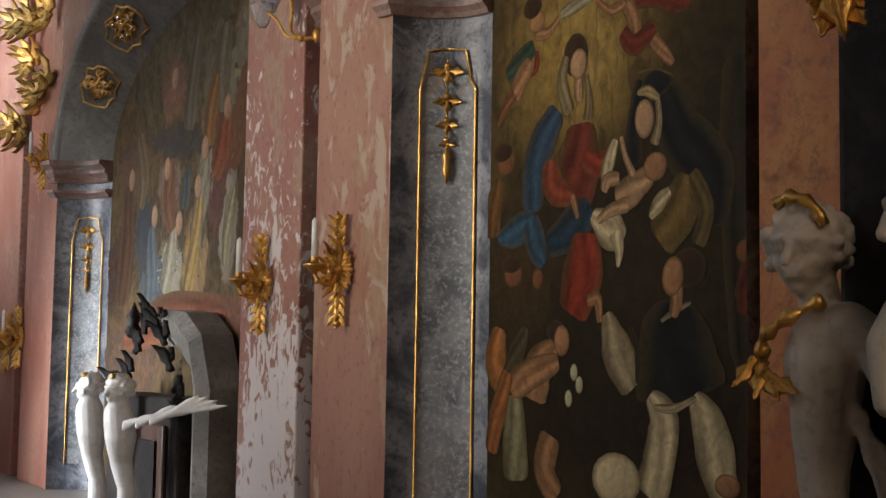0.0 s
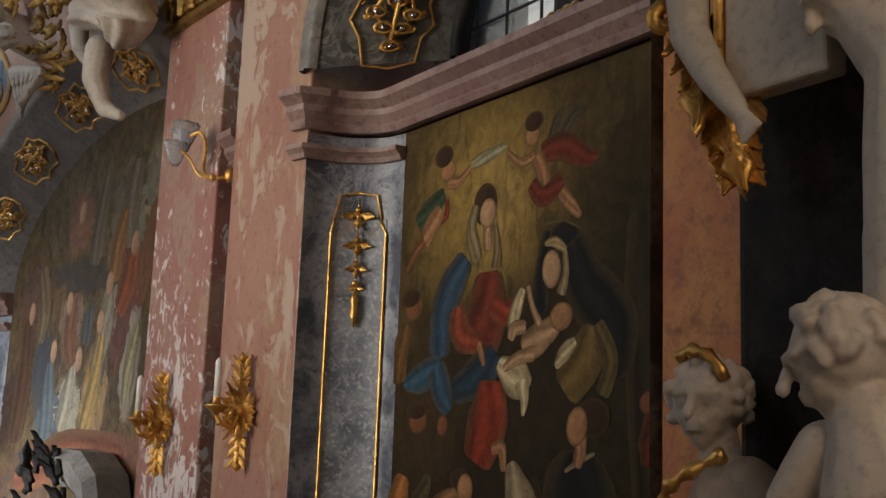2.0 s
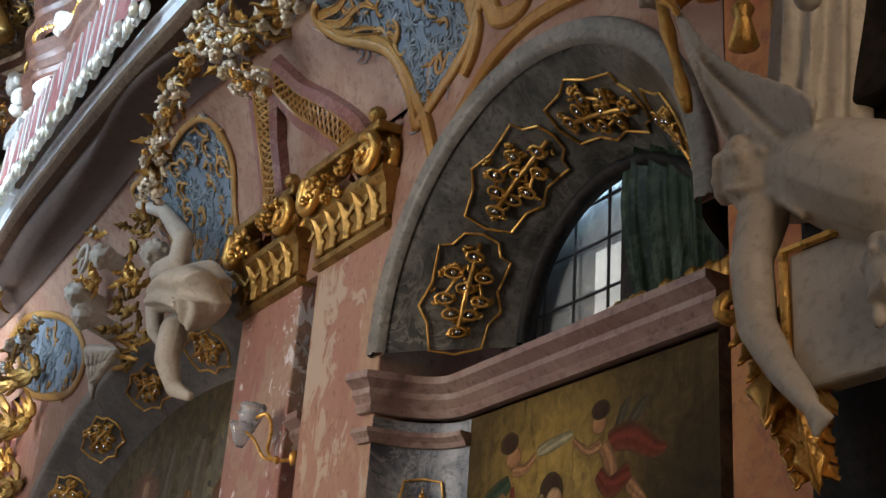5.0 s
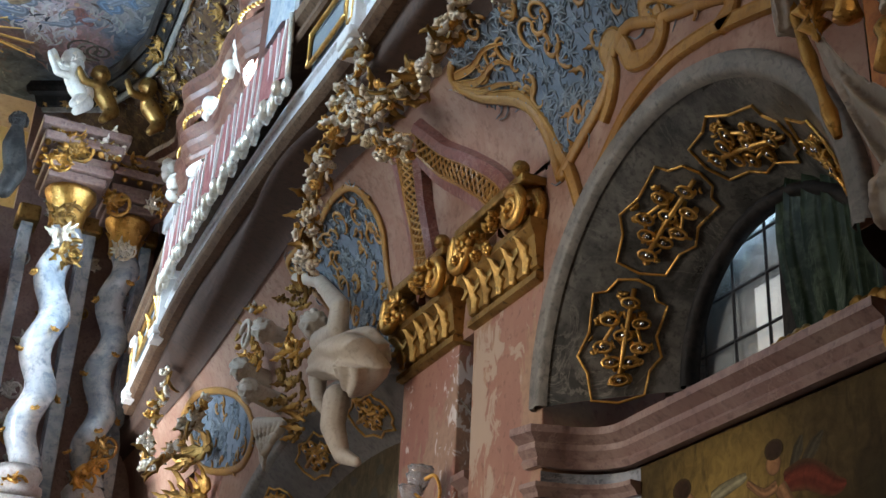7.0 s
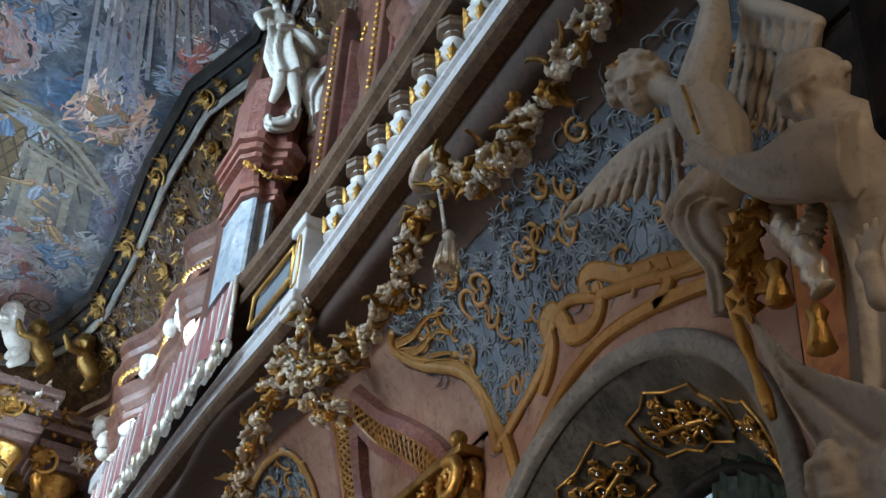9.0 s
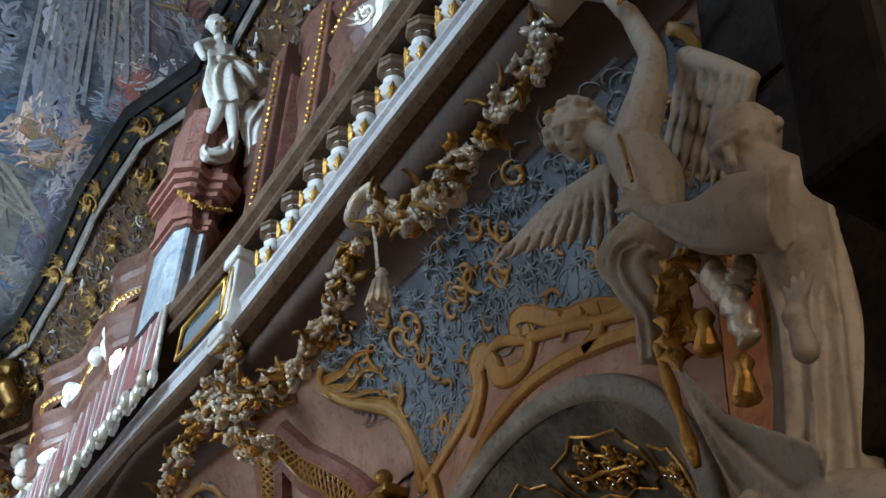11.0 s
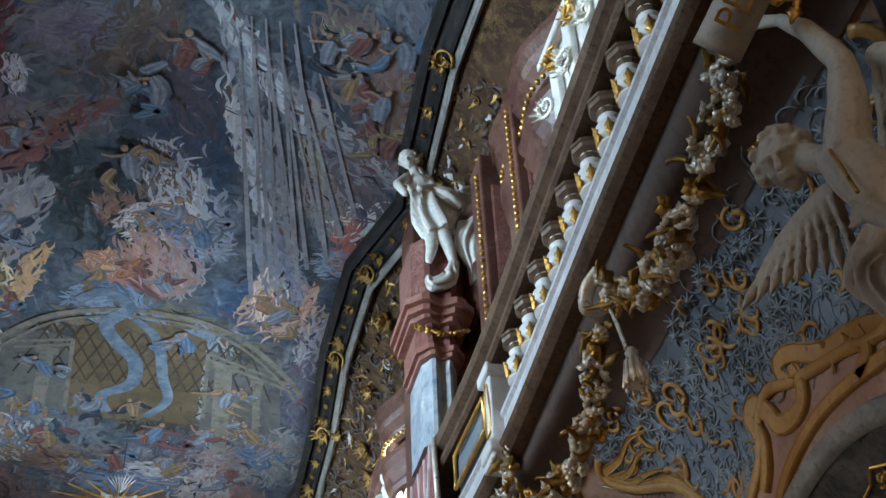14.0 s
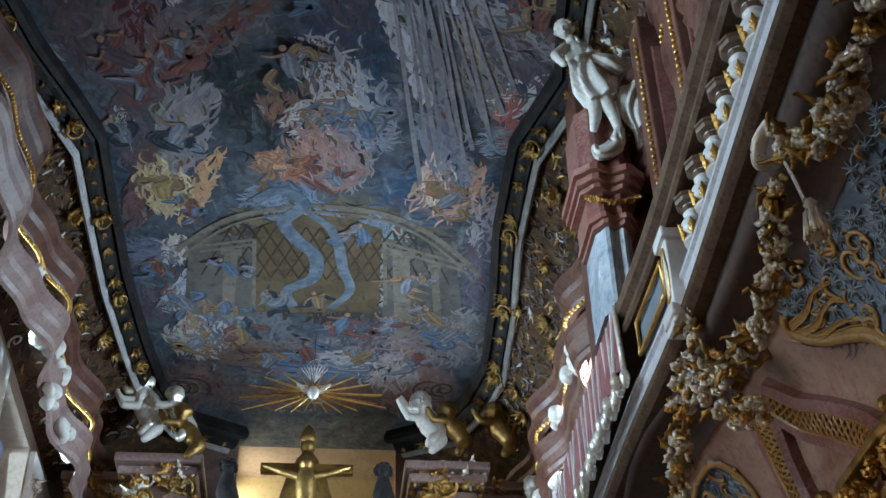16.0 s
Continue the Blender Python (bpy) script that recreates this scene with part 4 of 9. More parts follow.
sky_paint_1.blob(2.22, 11.23, 0.348, 0.723, -27, (0.166, 0.137, 0.166))
sky_paint_1.blob(-2.38, 11.10, 0.410, 0.679, -9, (0.223, 0.151, 0.181))
sky_paint_1.blob(-2.46, 14.02, 0.278, 0.576, -9, (0.623, 0.473, 0.181))
sky_paint_1.blob(-2.07, 12.84, 0.347, 0.816, 6, (0.312, 0.291, 0.312))
sky_paint_1.busy()
sky_paint_1 = sky_paint_1.finish(0.7, 5.0, 0.4)
sky_paint_2 = Painting("ceiling_fresco_paint").begin((0, 1), (0.05, 0.075, 0.105), (0.125, 0.14, 0.16), 0.5, 0.5, 2.0)
sky_paint_2.blob(-0.53, 14.72, 0.230, 0.754, -39, (0.215, 0.323, 0.487))
sky_paint_2.blob(0.09, 14.94, 0.161, 1.102, -27, (0.198, 0.302, 0.459))
sky_paint_2.blob(-0.28, 15.64, 0.166, 1.058, -4, (0.166, 0.251, 0.382))
sky_paint_2.blob(-0.07, 15.35, 2.110, 1.370, -4, (0.189, 0.151, 0.09), 0.25)
sky_paint_2.blob(-0.06, 15.63, 1.979, 1.140, -4, (0.053, 0.075, 0.095), 0.20)
sky_paint_2.blob(-0.23, 15.92, 1.119, 1.072, -4, (0.144, 0.106, 0.057), 0.30)
sky_paint_2.blob(-0.22, 16.36, 0.613, 0.761, -4, (0.061, 0.049, 0.039), 0.50)
sky_paint_2.blob(-1.56, 16.15, 0.273, 1.206, -4, (0.346, 0.346, 0.312))
sky_paint_2.blob(-1.61, 15.32, 0.508, 0.232, -4, (0.346, 0.312, 0.215))
sky_paint_2.blob(1.05, 16.28, 0.279, 1.516, -4, (0.358, 0.37, 0.358))
sky_paint_2.blob(1.30, 15.54, 0.748, 0.203, 9, (0.335, 0.302, 0.198))
sky_paint_2.blob(-0.93, 17.01, 0.283, 0.773, -4, (0.166, 0.198, 0.232))
sky_paint_2.blob(0.63, 15.04, 0.265, 0.566, -4, (0.215, 0.312, 0.432))
sky_paint_2.blob(1.65, 16.62, 0.283, 1.158, -4, (0.158, 0.151, 0.137))
sky_paint_2.blob(0.50, 16.92, 0.547, 0.578, -4, (0.095, 0.084, 0.07))
sky_paint_2.blob(-2.32, 15.43, 0.244, 0.334, -4, (0.607, 0.591, 0.53))
sky_paint_2.blob(-2.66, 15.52, 0.407, 0.370, -4, (0.181, 0.215, 0.335))
sky_paint_2.blob(-2.90, 16.83, 0.321, 0.447, -4, (0.158, 0.124, 0.181))
sky_paint_2.blob(-2.22, 16.49, 0.334, 0.704, 30, (0.406, 0.487, 0.607))
sky_paint_2.blob(-2.12, 17.72, 0.511, 0.603, -4, (0.487, 0.473, 0.446))
sky_paint_2.blob(-2.13, 17.09, 0.260, 0.497, -4, (0.406, 0.232, 0.137))
sky_paint_2.blob(-1.49, 18.01, 0.564, 0.410, -3, (0.291, 0.166, 0.1))
sky_paint_2.blob(-1.74, 17.37, 0.330, 0.589, -4, (0.124, 0.181, 0.271))
sky_paint_2.blob(2.24, 15.48, 0.230, 1.063, -4, (0.137, 0.137, 0.198))
sky_paint_2.blob(-0.20, 17.93, 2.417, 0.438, -7, (0.181, 0.166, 0.189), 0.60)
sky_paint_2.blob(0.18, 18.24, 0.505, 0.294, -3, (0.473, 0.446, 0.473))
sky_paint_2.blob(-0.19, 18.61, 0.812, 0.345, -3, (0.137, 0.215, 0.37))
sky_paint_2.blob(-1.03, 18.32, 0.457, 0.378, -3, (0.242, 0.137, 0.158))
sky_paint_2.blob(1.10, 17.85, 0.682, 0.622, -3, (0.323, 0.215, 0.223))
sky_paint_2.blob(2.00, 17.47, 0.676, 0.815, -4, (0.271, 0.261, 0.251))
sky_paint_2.blob(0.62, 17.55, 0.449, 0.483, -4, (0.095, 0.118, 0.166))
sky_paint_2.blob(1.57, 19.05, 0.714, 0.912, -3, (0.302, 0.166, 0.151))
sky_paint_2.blob(-2.19, 19.09, 0.700, 0.757, -3, (0.198, 0.124, 0.124))
sky_paint_2.blob(1.05, 18.54, 0.466, 0.653, -3, (0.473, 0.406, 0.406))
sky_paint_2.blob(-0.18, 19.33, 1.430, 0.501, -3, (0.251, 0.124, 0.095))
sky_paint_2.busy()
sky_paint_2 = sky_paint_2.finish(0.7, 5.0, 0.4)

stroke_paint = Nodes("brush_strokes")
stroke_colour = stroke_paint.add("ShaderNodeVertexColor")
stroke_colour.layer_name = "paint"
stroke_paint.bsdf.inputs["Specular IOR Level"].default_value = 0.2
STROKE = stroke_paint.done(stroke_colour.outputs[0], 0.65, 0.0, stroke_paint.noise(30.0, 4), 0.002)


PALETTE = [(0.3, 0.32, 0.36), (0.2, 0.13, 0.07), (0.2, 0.1, 0.09), (0.06, 0.09, 0.14), (0.03, 0.035, 0.045), (0.12, 0.14, 0.16), (0.24, 0.2, 0.15), (0.14, 0.19, 0.26), (0.07, 0.05, 0.04)]


def strokes(name, marks, place, seed, count, low, high, gain, label, spread=0.74, contrast=1.0, keep=1.0, mixed=0.0, floor=0.0, slim=1.0):
    """Short bent brush strokes gathered round the painted patches, in their colours."""
    rng = random.Random(seed)
    verts, faces, cols = [], [], []
    seen = set()
    for rank, (u, v, ru, rv, turn, colour, soft) in enumerate(marks):
        if (u, v) in seen:
            continue
        seen.add((u, v))
        if 0.2126 * colour[0] + 0.7152 * colour[1] + 0.0722 * colour[2] < floor:
            continue
        big = soft > 0.65
        axis = radians(turn) + (0 if ru > rv else math.pi / 2)
        ca, sa = math.cos(radians(turn)), math.sin(radians(turn))
        for _ in range(count // 2 if big else count):
            rr, aa = math.sqrt(rng.random()) * spread, rng.uniform(0, 6.2832)
            du, dv = ru * rr * math.cos(aa), rv * rr * math.sin(aa)
            cu, cv = u + ca * du - sa * dv, v + sa * du + ca * dv
            ln = min(max(max(ru, rv) * rng.uniform(0.25, 0.6), low), high)
            wd = ln * rng.uniform(0.24, 0.5) * slim
            a = axis + rng.gauss(0, 0.45)
            bend = rng.uniform(-0.3, 0.3) * ln
            d, n = (math.cos(a), math.sin(a)), (-math.sin(a), math.cos(a))
            tone = gain * (1 + contrast * (rng.uniform(-0.34, -0.05) if rng.random() < 0.55 else rng.uniform(-0.05, 0.3)))
            grey = 0.2126 * colour[0] + 0.7152 * colour[1] + 0.0722 * colour[2]
            if mixed and rng.random() < mixed:
                colour_now = rng.choice(PALETTE)
            else:
                colour_now = [grey + keep * (c - grey) for c in colour]
            tint = [min(0.85, max(0.004, c * tone * rng.uniform(0.93, 1.07))) for c in colour_now]
            base, lift = len(verts), 0.0015 + 0.00006 * rank + rng.uniform(0, 0.0006)
            for s, w in ((-1, 0.15), (-0.55, 0.9), (0.0, 1.0), (0.5, 0.8), (1, 0.1)):
                for e in (-1, 1):
                    b = bend * (1 - s * s)
                    verts.append(place(cu + d[0] * s * ln * 0.5 + n[0] * (e * w * wd * 0.5 + b), cv + d[1] * s * ln * 0.5 + n[1] * (e * w * wd * 0.5 + b), lift))
            for k in range(4):
                faces.append((base + 2 * k, base + 2 * k + 1, base + 2 * k + 3, base + 2 * k + 2))
                cols.append(tint)
    me = bpy.data.meshes.new(name)
    me.from_pydata(verts, [], faces)
    layer = me.color_attributes.new("paint", "FLOAT_COLOR", "CORNER")
    flat = []
    for c in cols:
        flat += [c[0], c[1], c[2], 1.0] * 4
    layer.data.foreach_set("color", flat)
    me.materials.append(STROKE)
    return tagged(new(name, me), label, "painting", "", "stuff")


strokes("wall_painting_brushwork", MARKS["faded_wall_paint"], lambda u, v, h: (BACK - h, u, v), 32, 60, 0.05, 0.22, 0.7, "faded brush strokes of the arched painting", 0.75, 0.6, 0.8, 0.0, 0.03)
def tinted_paint(name, scale, rough):
    n = Nodes(name)
    vc = n.add("ShaderNodeVertexColor")
    vc.layer_name = "paint"
    f = n.noise(scale, 6, 0.65, 1.2)
    col = n.mix(n.ramp(f, 0.3, 0.7), n.mix(1.0, vc.outputs[0], (0.7, 0.7, 0.7), "MULTIPLY"), n.mix(1.0, vc.outputs[0], (1.25, 1.25, 1.25), "MULTIPLY"))
    n.bsdf.inputs["Specular IOR Level"].default_value = 0.1
    return n.done(col, rough, 0.0, f, 0.002)


OILPAINT = tinted_paint("oil_paint_shapes", 14.0, 0.6)
FRESCOPAINT = tinted_paint("fresco_paint_shapes", 5.0, 0.7)


class Painter:
    """Brushed shapes laid one over another on a flat picture: tapered swaths of cloth and soft ovals."""

    def __init__(self, place, scale, lift, step, ground, soft=0.5):
        self.place, self.k, self.lift, self.step, self.ground, self.soft = place, scale, lift, step, ground, soft
        self.verts, self.faces, self.cols = [], [], []

    def patch(self, rows, tints):
        base, n = len(self.verts), len(rows[0])
        for row, tr in zip(rows, tints):
            self.verts += [self.place(u, v, self.lift) for u, v in row]
            self.cols += tr
        for i in range(len(rows) - 1):
            for j in range(n - 1):
                a = base + i * n + j
                self.faces.append((a, a + 1, a + n + 1, a + n))
        self.lift += self.step

    def tint(self, colour, tone, fade):
        return tuple(min(0.85, max(0.004, (c * tone) * (1 - fade) + g * fade)) for c, g in zip(colour, self.ground))

    def swath(self, colour, *pts, folds=2.0, light=0.4):
        """pts are (u, v, width) along the swath."""
        ps = spline([(p[0], p[1], p[2] * self.k) for p in pts], 7)
        seed = ps[0].x * 7.1 + ps[0].y * 3.3
        rows, tints = [], []
        for i, p in enumerate(ps):
            a, b = ps[max(i - 1, 0)], ps[min(i + 1, len(ps) - 1)]
            d = Vector((b.x - a.x, b.y - a.y)).normalized()
            t = i / (len(ps) - 1)
            w = 0.5 * p.z * (min(1.0, 4.5 * t + 0.72, 4.5 * (1 - t) + 0.66)) * (1 + 0.13 * noise.noise(Vector((seed, 5 * t, 0))))
            row, tr = [], []
            for j in range(9):
                s = -1 + j / 4
                row.append((p.x - d.y * w * s, p.y + d.x * w * s))
                tone = 1 + light * (-0.5 * d.x * s + 0.5 * d.y * s) + 0.32 * math.sin(folds * math.pi * s + 2.2 * math.sin(3 * t + seed) + seed)
                tr.append(self.tint(colour, tone * (0.9 + 0.2 * noise.noise(Vector((seed, 9 * t, 3 * s)))), self.soft * max(abs(s) - 0.5, 0) * 2.0))
            rows.append(row)
            tints.append(tr)
        self.patch(rows, tints)

    def oval(self, colour, u, v, ru, rv, turn=0.0, light=0.35):
        ru, rv = ru * self.k, rv * self.k
        ca, sa = math.cos(radians(turn)), math.sin(radians(turn))
        rows, tints = [], []
        for i in range(5):
            r = i / 4
            row, tr = [], []
            for j in range(17):
                a = 2 * math.pi * j / 16
                x, y = ru * r * math.cos(a), rv * r * math.sin(a)
                row.append((u + ca * x - sa * y, v + sa * x + ca * y))
                tr.append(self.tint(colour, 1 + light * r * (0.6 * math.cos(a) + 0.5 * math.sin(a)), self.soft * (0.9 if i == 4 else 0.0)))
            rows.append(row)
            tints.append(tr)
        self.patch(rows, tints)

    def robed(self, u, v, size, turn, robe, cloth, seed):
        """A small group: a body, two swaths of cloth and an oval on top."""
        rng = random.Random(seed)
        ca, sa = math.cos(turn), math.sin(turn)
        at = lambda a, b: (u + size * (ca * a - sa * b), v + size * (sa * a + ca * b))
        wd = lambda w: size * w / self.k
        for _ in range(3):
            a, b = rng.uniform(-0.6, 0.6), rng.uniform(-0.5, 0.6)
            self.swath(cloth, (*at(a, b), wd(0.2)), (*at(a + rng.uniform(-0.5, 0.5), b + 0.3), wd(0.32)), (*at(a + rng.uniform(-0.9, 0.9), b + rng.uniform(0.2, 0.8)), wd(0.1)))
        self.swath(robe, (*at(0, -0.25), wd(0.3)), (*at(rng.uniform(-0.1, 0.1), 0.15), wd(0.5)), (*at(rng.uniform(-0.3, 0.3), 0.6), wd(0.35)), folds=2.6)
        skin = (0.36, 0.23, 0.16)
        self.swath(skin, (*at(-0.1, -0.2), wd(0.12)), (*at(-0.4, rng.uniform(-0.3, 0.1)), wd(0.1)), (*at(-0.62, rng.uniform(-0.5, 0.2)), wd(0.07)))
        self.oval(skin, *at(rng.uniform(-0.08, 0.08), -0.42), wd(0.1), wd(0.12))

    def finish(self, name, material, label):
        me = bpy.data.meshes.new(name)
        me.from_pydata(self.verts, [], self.faces)
        layer = me.color_attributes.new("paint", "FLOAT_COLOR", "POINT")
        flat = []
        for c in self.cols:
            flat += [c[0], c[1], c[2], 1.0]
        layer.data.foreach_set("color", flat)
        me.materials.append(material)
        return tagged(new(name, me), label, "painting", "", "stuff")


FLESH, PALEFLESH, DIMFLESH = (0.28, 0.14, 0.065), (0.35, 0.21, 0.11), (0.15, 0.06, 0.026)
HAIR, BLACKROBE, CREAMROBE = (0.035, 0.018, 0.009), (0.011, 0.01, 0.009), (0.44, 0.35, 0.2)
REDROBE, BLUEROBE, OCHREROBE = (0.13, 0.026, 0.013), (0.018, 0.034, 0.05), (0.14, 0.088, 0.026)
oil = Painter(lambda u, v, h: (BACK - h, u, max(min(v, 3.99), 0.31)), 1.0, 0.002, 0.00005, (0.055, 0.038, 0.014), 0.8)
# the far right in shade, and faint heads at both sides
oil.swath((0.026, 0.02, 0.009), (4.65, 3.12, 0.259), (4.63, 2.44, 0.310), (4.60, 1.57, 0.251))
oil.oval(DIMFLESH, 4.61, 2.14, 0.072, 0.061)
oil.swath((0.11, 0.02, 0.01), (4.60, 2.09, 0.084), (4.60, 1.96, 0.168), (4.60, 1.83, 0.140))
oil.oval(DIMFLESH, 6.70, 2.83, 0.099, 0.089)
oil.oval(HAIR, 6.74, 2.89, 0.107, 0.060)
oil.swath((0.12, 0.06, 0.02), (6.77, 2.72, 0.142), (6.84, 2.53, 0.179), (6.83, 2.36, 0.142))
oil.oval(DIMFLESH, 6.61, 2.12, 0.097, 0.082)
oil.oval(HAIR, 6.63, 2.18, 0.113, 0.053)
oil.oval(DIMFLESH, 6.35, 2.08, 0.055, 0.062)
oil.swath((0.3, 0.12, 0.035), (6.75, 1.79, 0.141), (6.79, 1.57, 0.247), (6.63, 1.41, 0.209))
# two hovering children
oil.swath((0.03, 0.05, 0.03), (6.41, 3.51, 0.105), (6.55, 3.44, 0.159), (6.70, 3.36, 0.125))
oil.swath((0.16, 0.03, 0.015), (6.38, 3.47, 0.042), (6.39, 3.36, 0.056), (6.50, 3.33, 0.035))
oil.swath(FLESH, (6.44, 3.41, 0.126), (6.55, 3.32, 0.155), (6.62, 3.22, 0.127))
oil.swath(DIMFLESH, (6.62, 3.25, 0.106), (6.71, 3.18, 0.078), (6.80, 3.07, 0.036))
oil.swath(FLESH, (6.39, 3.57, 0.084), (6.26, 3.56, 0.069), (6.15, 3.63, 0.048))
oil.oval(FLESH, 6.38, 3.65, 0.081, 0.071)
oil.oval(HAIR, 6.43, 3.75, 0.098, 0.071)
oil.swath((0.06, 0.05, 0.03), (5.42, 3.62, 0.051), (5.35, 3.73, 0.082), (5.31, 3.80, 0.032))
oil.swath((0.06, 0.05, 0.03), (5.35, 3.61, 0.050), (5.22, 3.72, 0.087), (5.14, 3.78, 0.025))
oil.swath(REDROBE, (5.48, 3.58, 0.128), (5.29, 3.58, 0.175), (5.10, 3.48, 0.122), (5.00, 3.47, 0.048))
oil.swath(REDROBE, (5.56, 3.42, 0.096), (5.46, 3.33, 0.139), (5.29, 3.39, 0.124))
oil.swath(FLESH, (5.52, 3.57, 0.109), (5.46, 3.46, 0.108), (5.43, 3.39, 0.076))
oil.swath(FLESH, (5.30, 3.33, 0.093), (5.23, 3.25, 0.092), (5.14, 3.16, 0.049))
oil.swath(FLESH, (5.54, 3.58, 0.071), (5.66, 3.56, 0.058), (5.80, 3.65, 0.040))
oil.oval(FLESH, 5.56, 3.70, 0.067, 0.065)
oil.oval(HAIR, 5.55, 3.78, 0.083, 0.060)
oil.swath((0.26, 0.23, 0.14), (6.14, 3.64, 0.055), (6.00, 3.66, 0.088), (5.80, 3.69, 0.053))
# seated woman in red and blue
oil.swath((0.03, 0.055, 0.085), (6.16, 3.07, 0.168), (6.36, 2.82, 0.273), (6.42, 2.49, 0.205))
oil.swath((0.035, 0.075, 0.11), (6.39, 2.46, 0.102), (6.58, 2.38, 0.208), (6.78, 2.35, 0.071))
oil.swath((0.03, 0.06, 0.09), (6.44, 2.44, 0.171), (6.36, 2.27, 0.203), (6.29, 2.16, 0.101))
oil.swath(REDROBE, (5.94, 2.96, 0.230), (5.95, 2.72, 0.392), (6.01, 2.51, 0.361))
oil.swath((0.2, 0.045, 0.02), (6.24, 2.78, 0.135), (6.19, 2.61, 0.201), (6.01, 2.54, 0.112))
oil.swath((0.2, 0.035, 0.016), (5.89, 2.77, 0.163), (5.77, 2.70, 0.160), (5.68, 2.75, 0.083))
oil.swath(BLUEROBE, (5.84, 2.47, 0.193), (6.00, 2.36, 0.261), (6.25, 2.27, 0.167))
oil.swath((0.19, 0.028, 0.012), (5.88, 2.32, 0.258), (5.91, 2.09, 0.355), (6.01, 1.86, 0.293))
oil.swath(FLESH, (6.01, 2.55, 0.052), (5.98, 2.47, 0.052), (5.96, 2.41, 0.033))
oil.oval(HAIR, 5.99, 3.37, 0.116, 0.129)
oil.swath((0.2, 0.15, 0.075), (6.08, 3.38, 0.067), (6.12, 3.23, 0.101), (6.05, 3.03, 0.113))
oil.swath((0.17, 0.12, 0.06), (5.89, 3.24, 0.039), (5.86, 3.08, 0.072), (5.87, 2.97, 0.098))
oil.swath(PALEFLESH, (5.96, 3.24, 0.080), (5.96, 3.15, 0.086), (5.95, 3.09, 0.066))
oil.oval(PALEFLESH, 5.96, 3.31, 0.081, 0.092, 6)
# standing woman in a dark veil
oil.swath(BLACKROBE, (5.24, 3.06, 0.214), (5.10, 2.79, 0.329), (4.89, 2.56, 0.378), (4.89, 2.28, 0.289))
oil.swath(BLACKROBE, (5.36, 3.10, 0.186), (5.45, 2.89, 0.137), (5.46, 2.67, 0.155))
oil.oval(BLACKROBE, 5.27, 3.08, 0.128, 0.077)
oil.swath((0.09, 0.07, 0.026), (5.45, 3.16, 0.016), (5.28, 3.16, 0.018), (5.13, 3.09, 0.015))
oil.swath(OCHREROBE, (5.01, 2.55, 0.177), (5.09, 2.39, 0.296), (5.25, 2.23, 0.241))
oil.swath((0.1, 0.07, 0.025), (4.99, 2.57, 0.088), (4.89, 2.37, 0.116), (4.95, 2.19, 0.116))
oil.swath((0.3, 0.21, 0.1), (5.43, 3.05, 0.031), (5.35, 3.05, 0.068), (5.25, 2.99, 0.043))
oil.oval(PALEFLESH, 5.37, 2.90, 0.079, 0.109, -4)
oil.swath((0.26, 0.19, 0.1), (5.26, 2.99, 0.043), (5.25, 2.86, 0.055), (5.29, 2.75, 0.079))
# small child on white cloth
oil.swath(CREAMROBE, (5.61, 2.82, 0.063), (5.68, 2.69, 0.108), (5.72, 2.57, 0.051))
oil.swath(CREAMROBE, (5.82, 2.42, 0.096), (5.67, 2.33, 0.221), (5.55, 2.25, 0.155))
oil.swath(CREAMROBE, (5.61, 2.31, 0.125), (5.58, 2.20, 0.081), (5.59, 2.11, 0.025))
oil.swath(PALEFLESH, (5.31, 2.60, 0.122), (5.48, 2.52, 0.186), (5.61, 2.48, 0.138))
oil.swath(PALEFLESH, (5.58, 2.60, 0.075), (5.68, 2.60, 0.095), (5.72, 2.54, 0.064))
oil.swath(PALEFLESH, (5.50, 2.45, 0.093), (5.65, 2.43, 0.082), (5.77, 2.38, 0.051))
oil.swath(PALEFLESH, (5.46, 2.60, 0.056), (5.53, 2.72, 0.044), (5.57, 2.83, 0.038))
oil.oval(FLESH, 5.28, 2.63, 0.095, 0.079)
oil.swath((0.4, 0.32, 0.18), (5.16, 2.49, 0.060), (5.24, 2.44, 0.103), (5.32, 2.36, 0.049))
# kneeling figure in black and cream
oil.swath(BLACKROBE, (5.09, 1.90, 0.324), (5.12, 1.69, 0.591), (5.08, 1.42, 0.677))
oil.swath((0.2, 0.16, 0.09), (5.23, 1.81, 0.024), (5.12, 1.86, 0.035), (5.00, 1.90, 0.023))
oil.swath((0.27, 0.21, 0.12), (5.69, 1.86, 0.094), (5.60, 1.66, 0.249), (5.46, 1.45, 0.184))
oil.swath((0.03, 0.022, 0.012), (5.48, 1.79, 0.031), (5.42, 1.64, 0.049), (5.42, 1.48, 0.037))
oil.swath(FLESH, (5.12, 2.02, 0.101), (5.11, 1.92, 0.100), (5.14, 1.83, 0.065))
oil.oval(HAIR, 5.02, 2.08, 0.136, 0.103)
oil.oval(FLESH, 5.14, 2.04, 0.083, 0.105, 10)
oil.swath(FLESH, (5.86, 1.93, 0.071), (5.77, 1.94, 0.083), (5.75, 1.81, 0.051))
oil.swath(CREAMROBE, (5.32, 1.42, 0.114), (5.21, 1.29, 0.225), (5.26, 1.04, 0.264), (5.32, 0.89, 0.228))
oil.swath(CREAMROBE, (4.98, 1.43, 0.109), (4.87, 1.27, 0.252), (4.79, 1.03, 0.251), (4.74, 0.95, 0.178))
oil.swath((0.3, 0.23, 0.13), (5.28, 1.36, 0.038), (5.13, 1.36, 0.052), (4.96, 1.42, 0.029))
oil.oval(CREAMROBE, 5.60, 0.96, 0.209, 0.145)
oil.oval(FLESH, 4.74, 1.00, 0.091, 0.060)
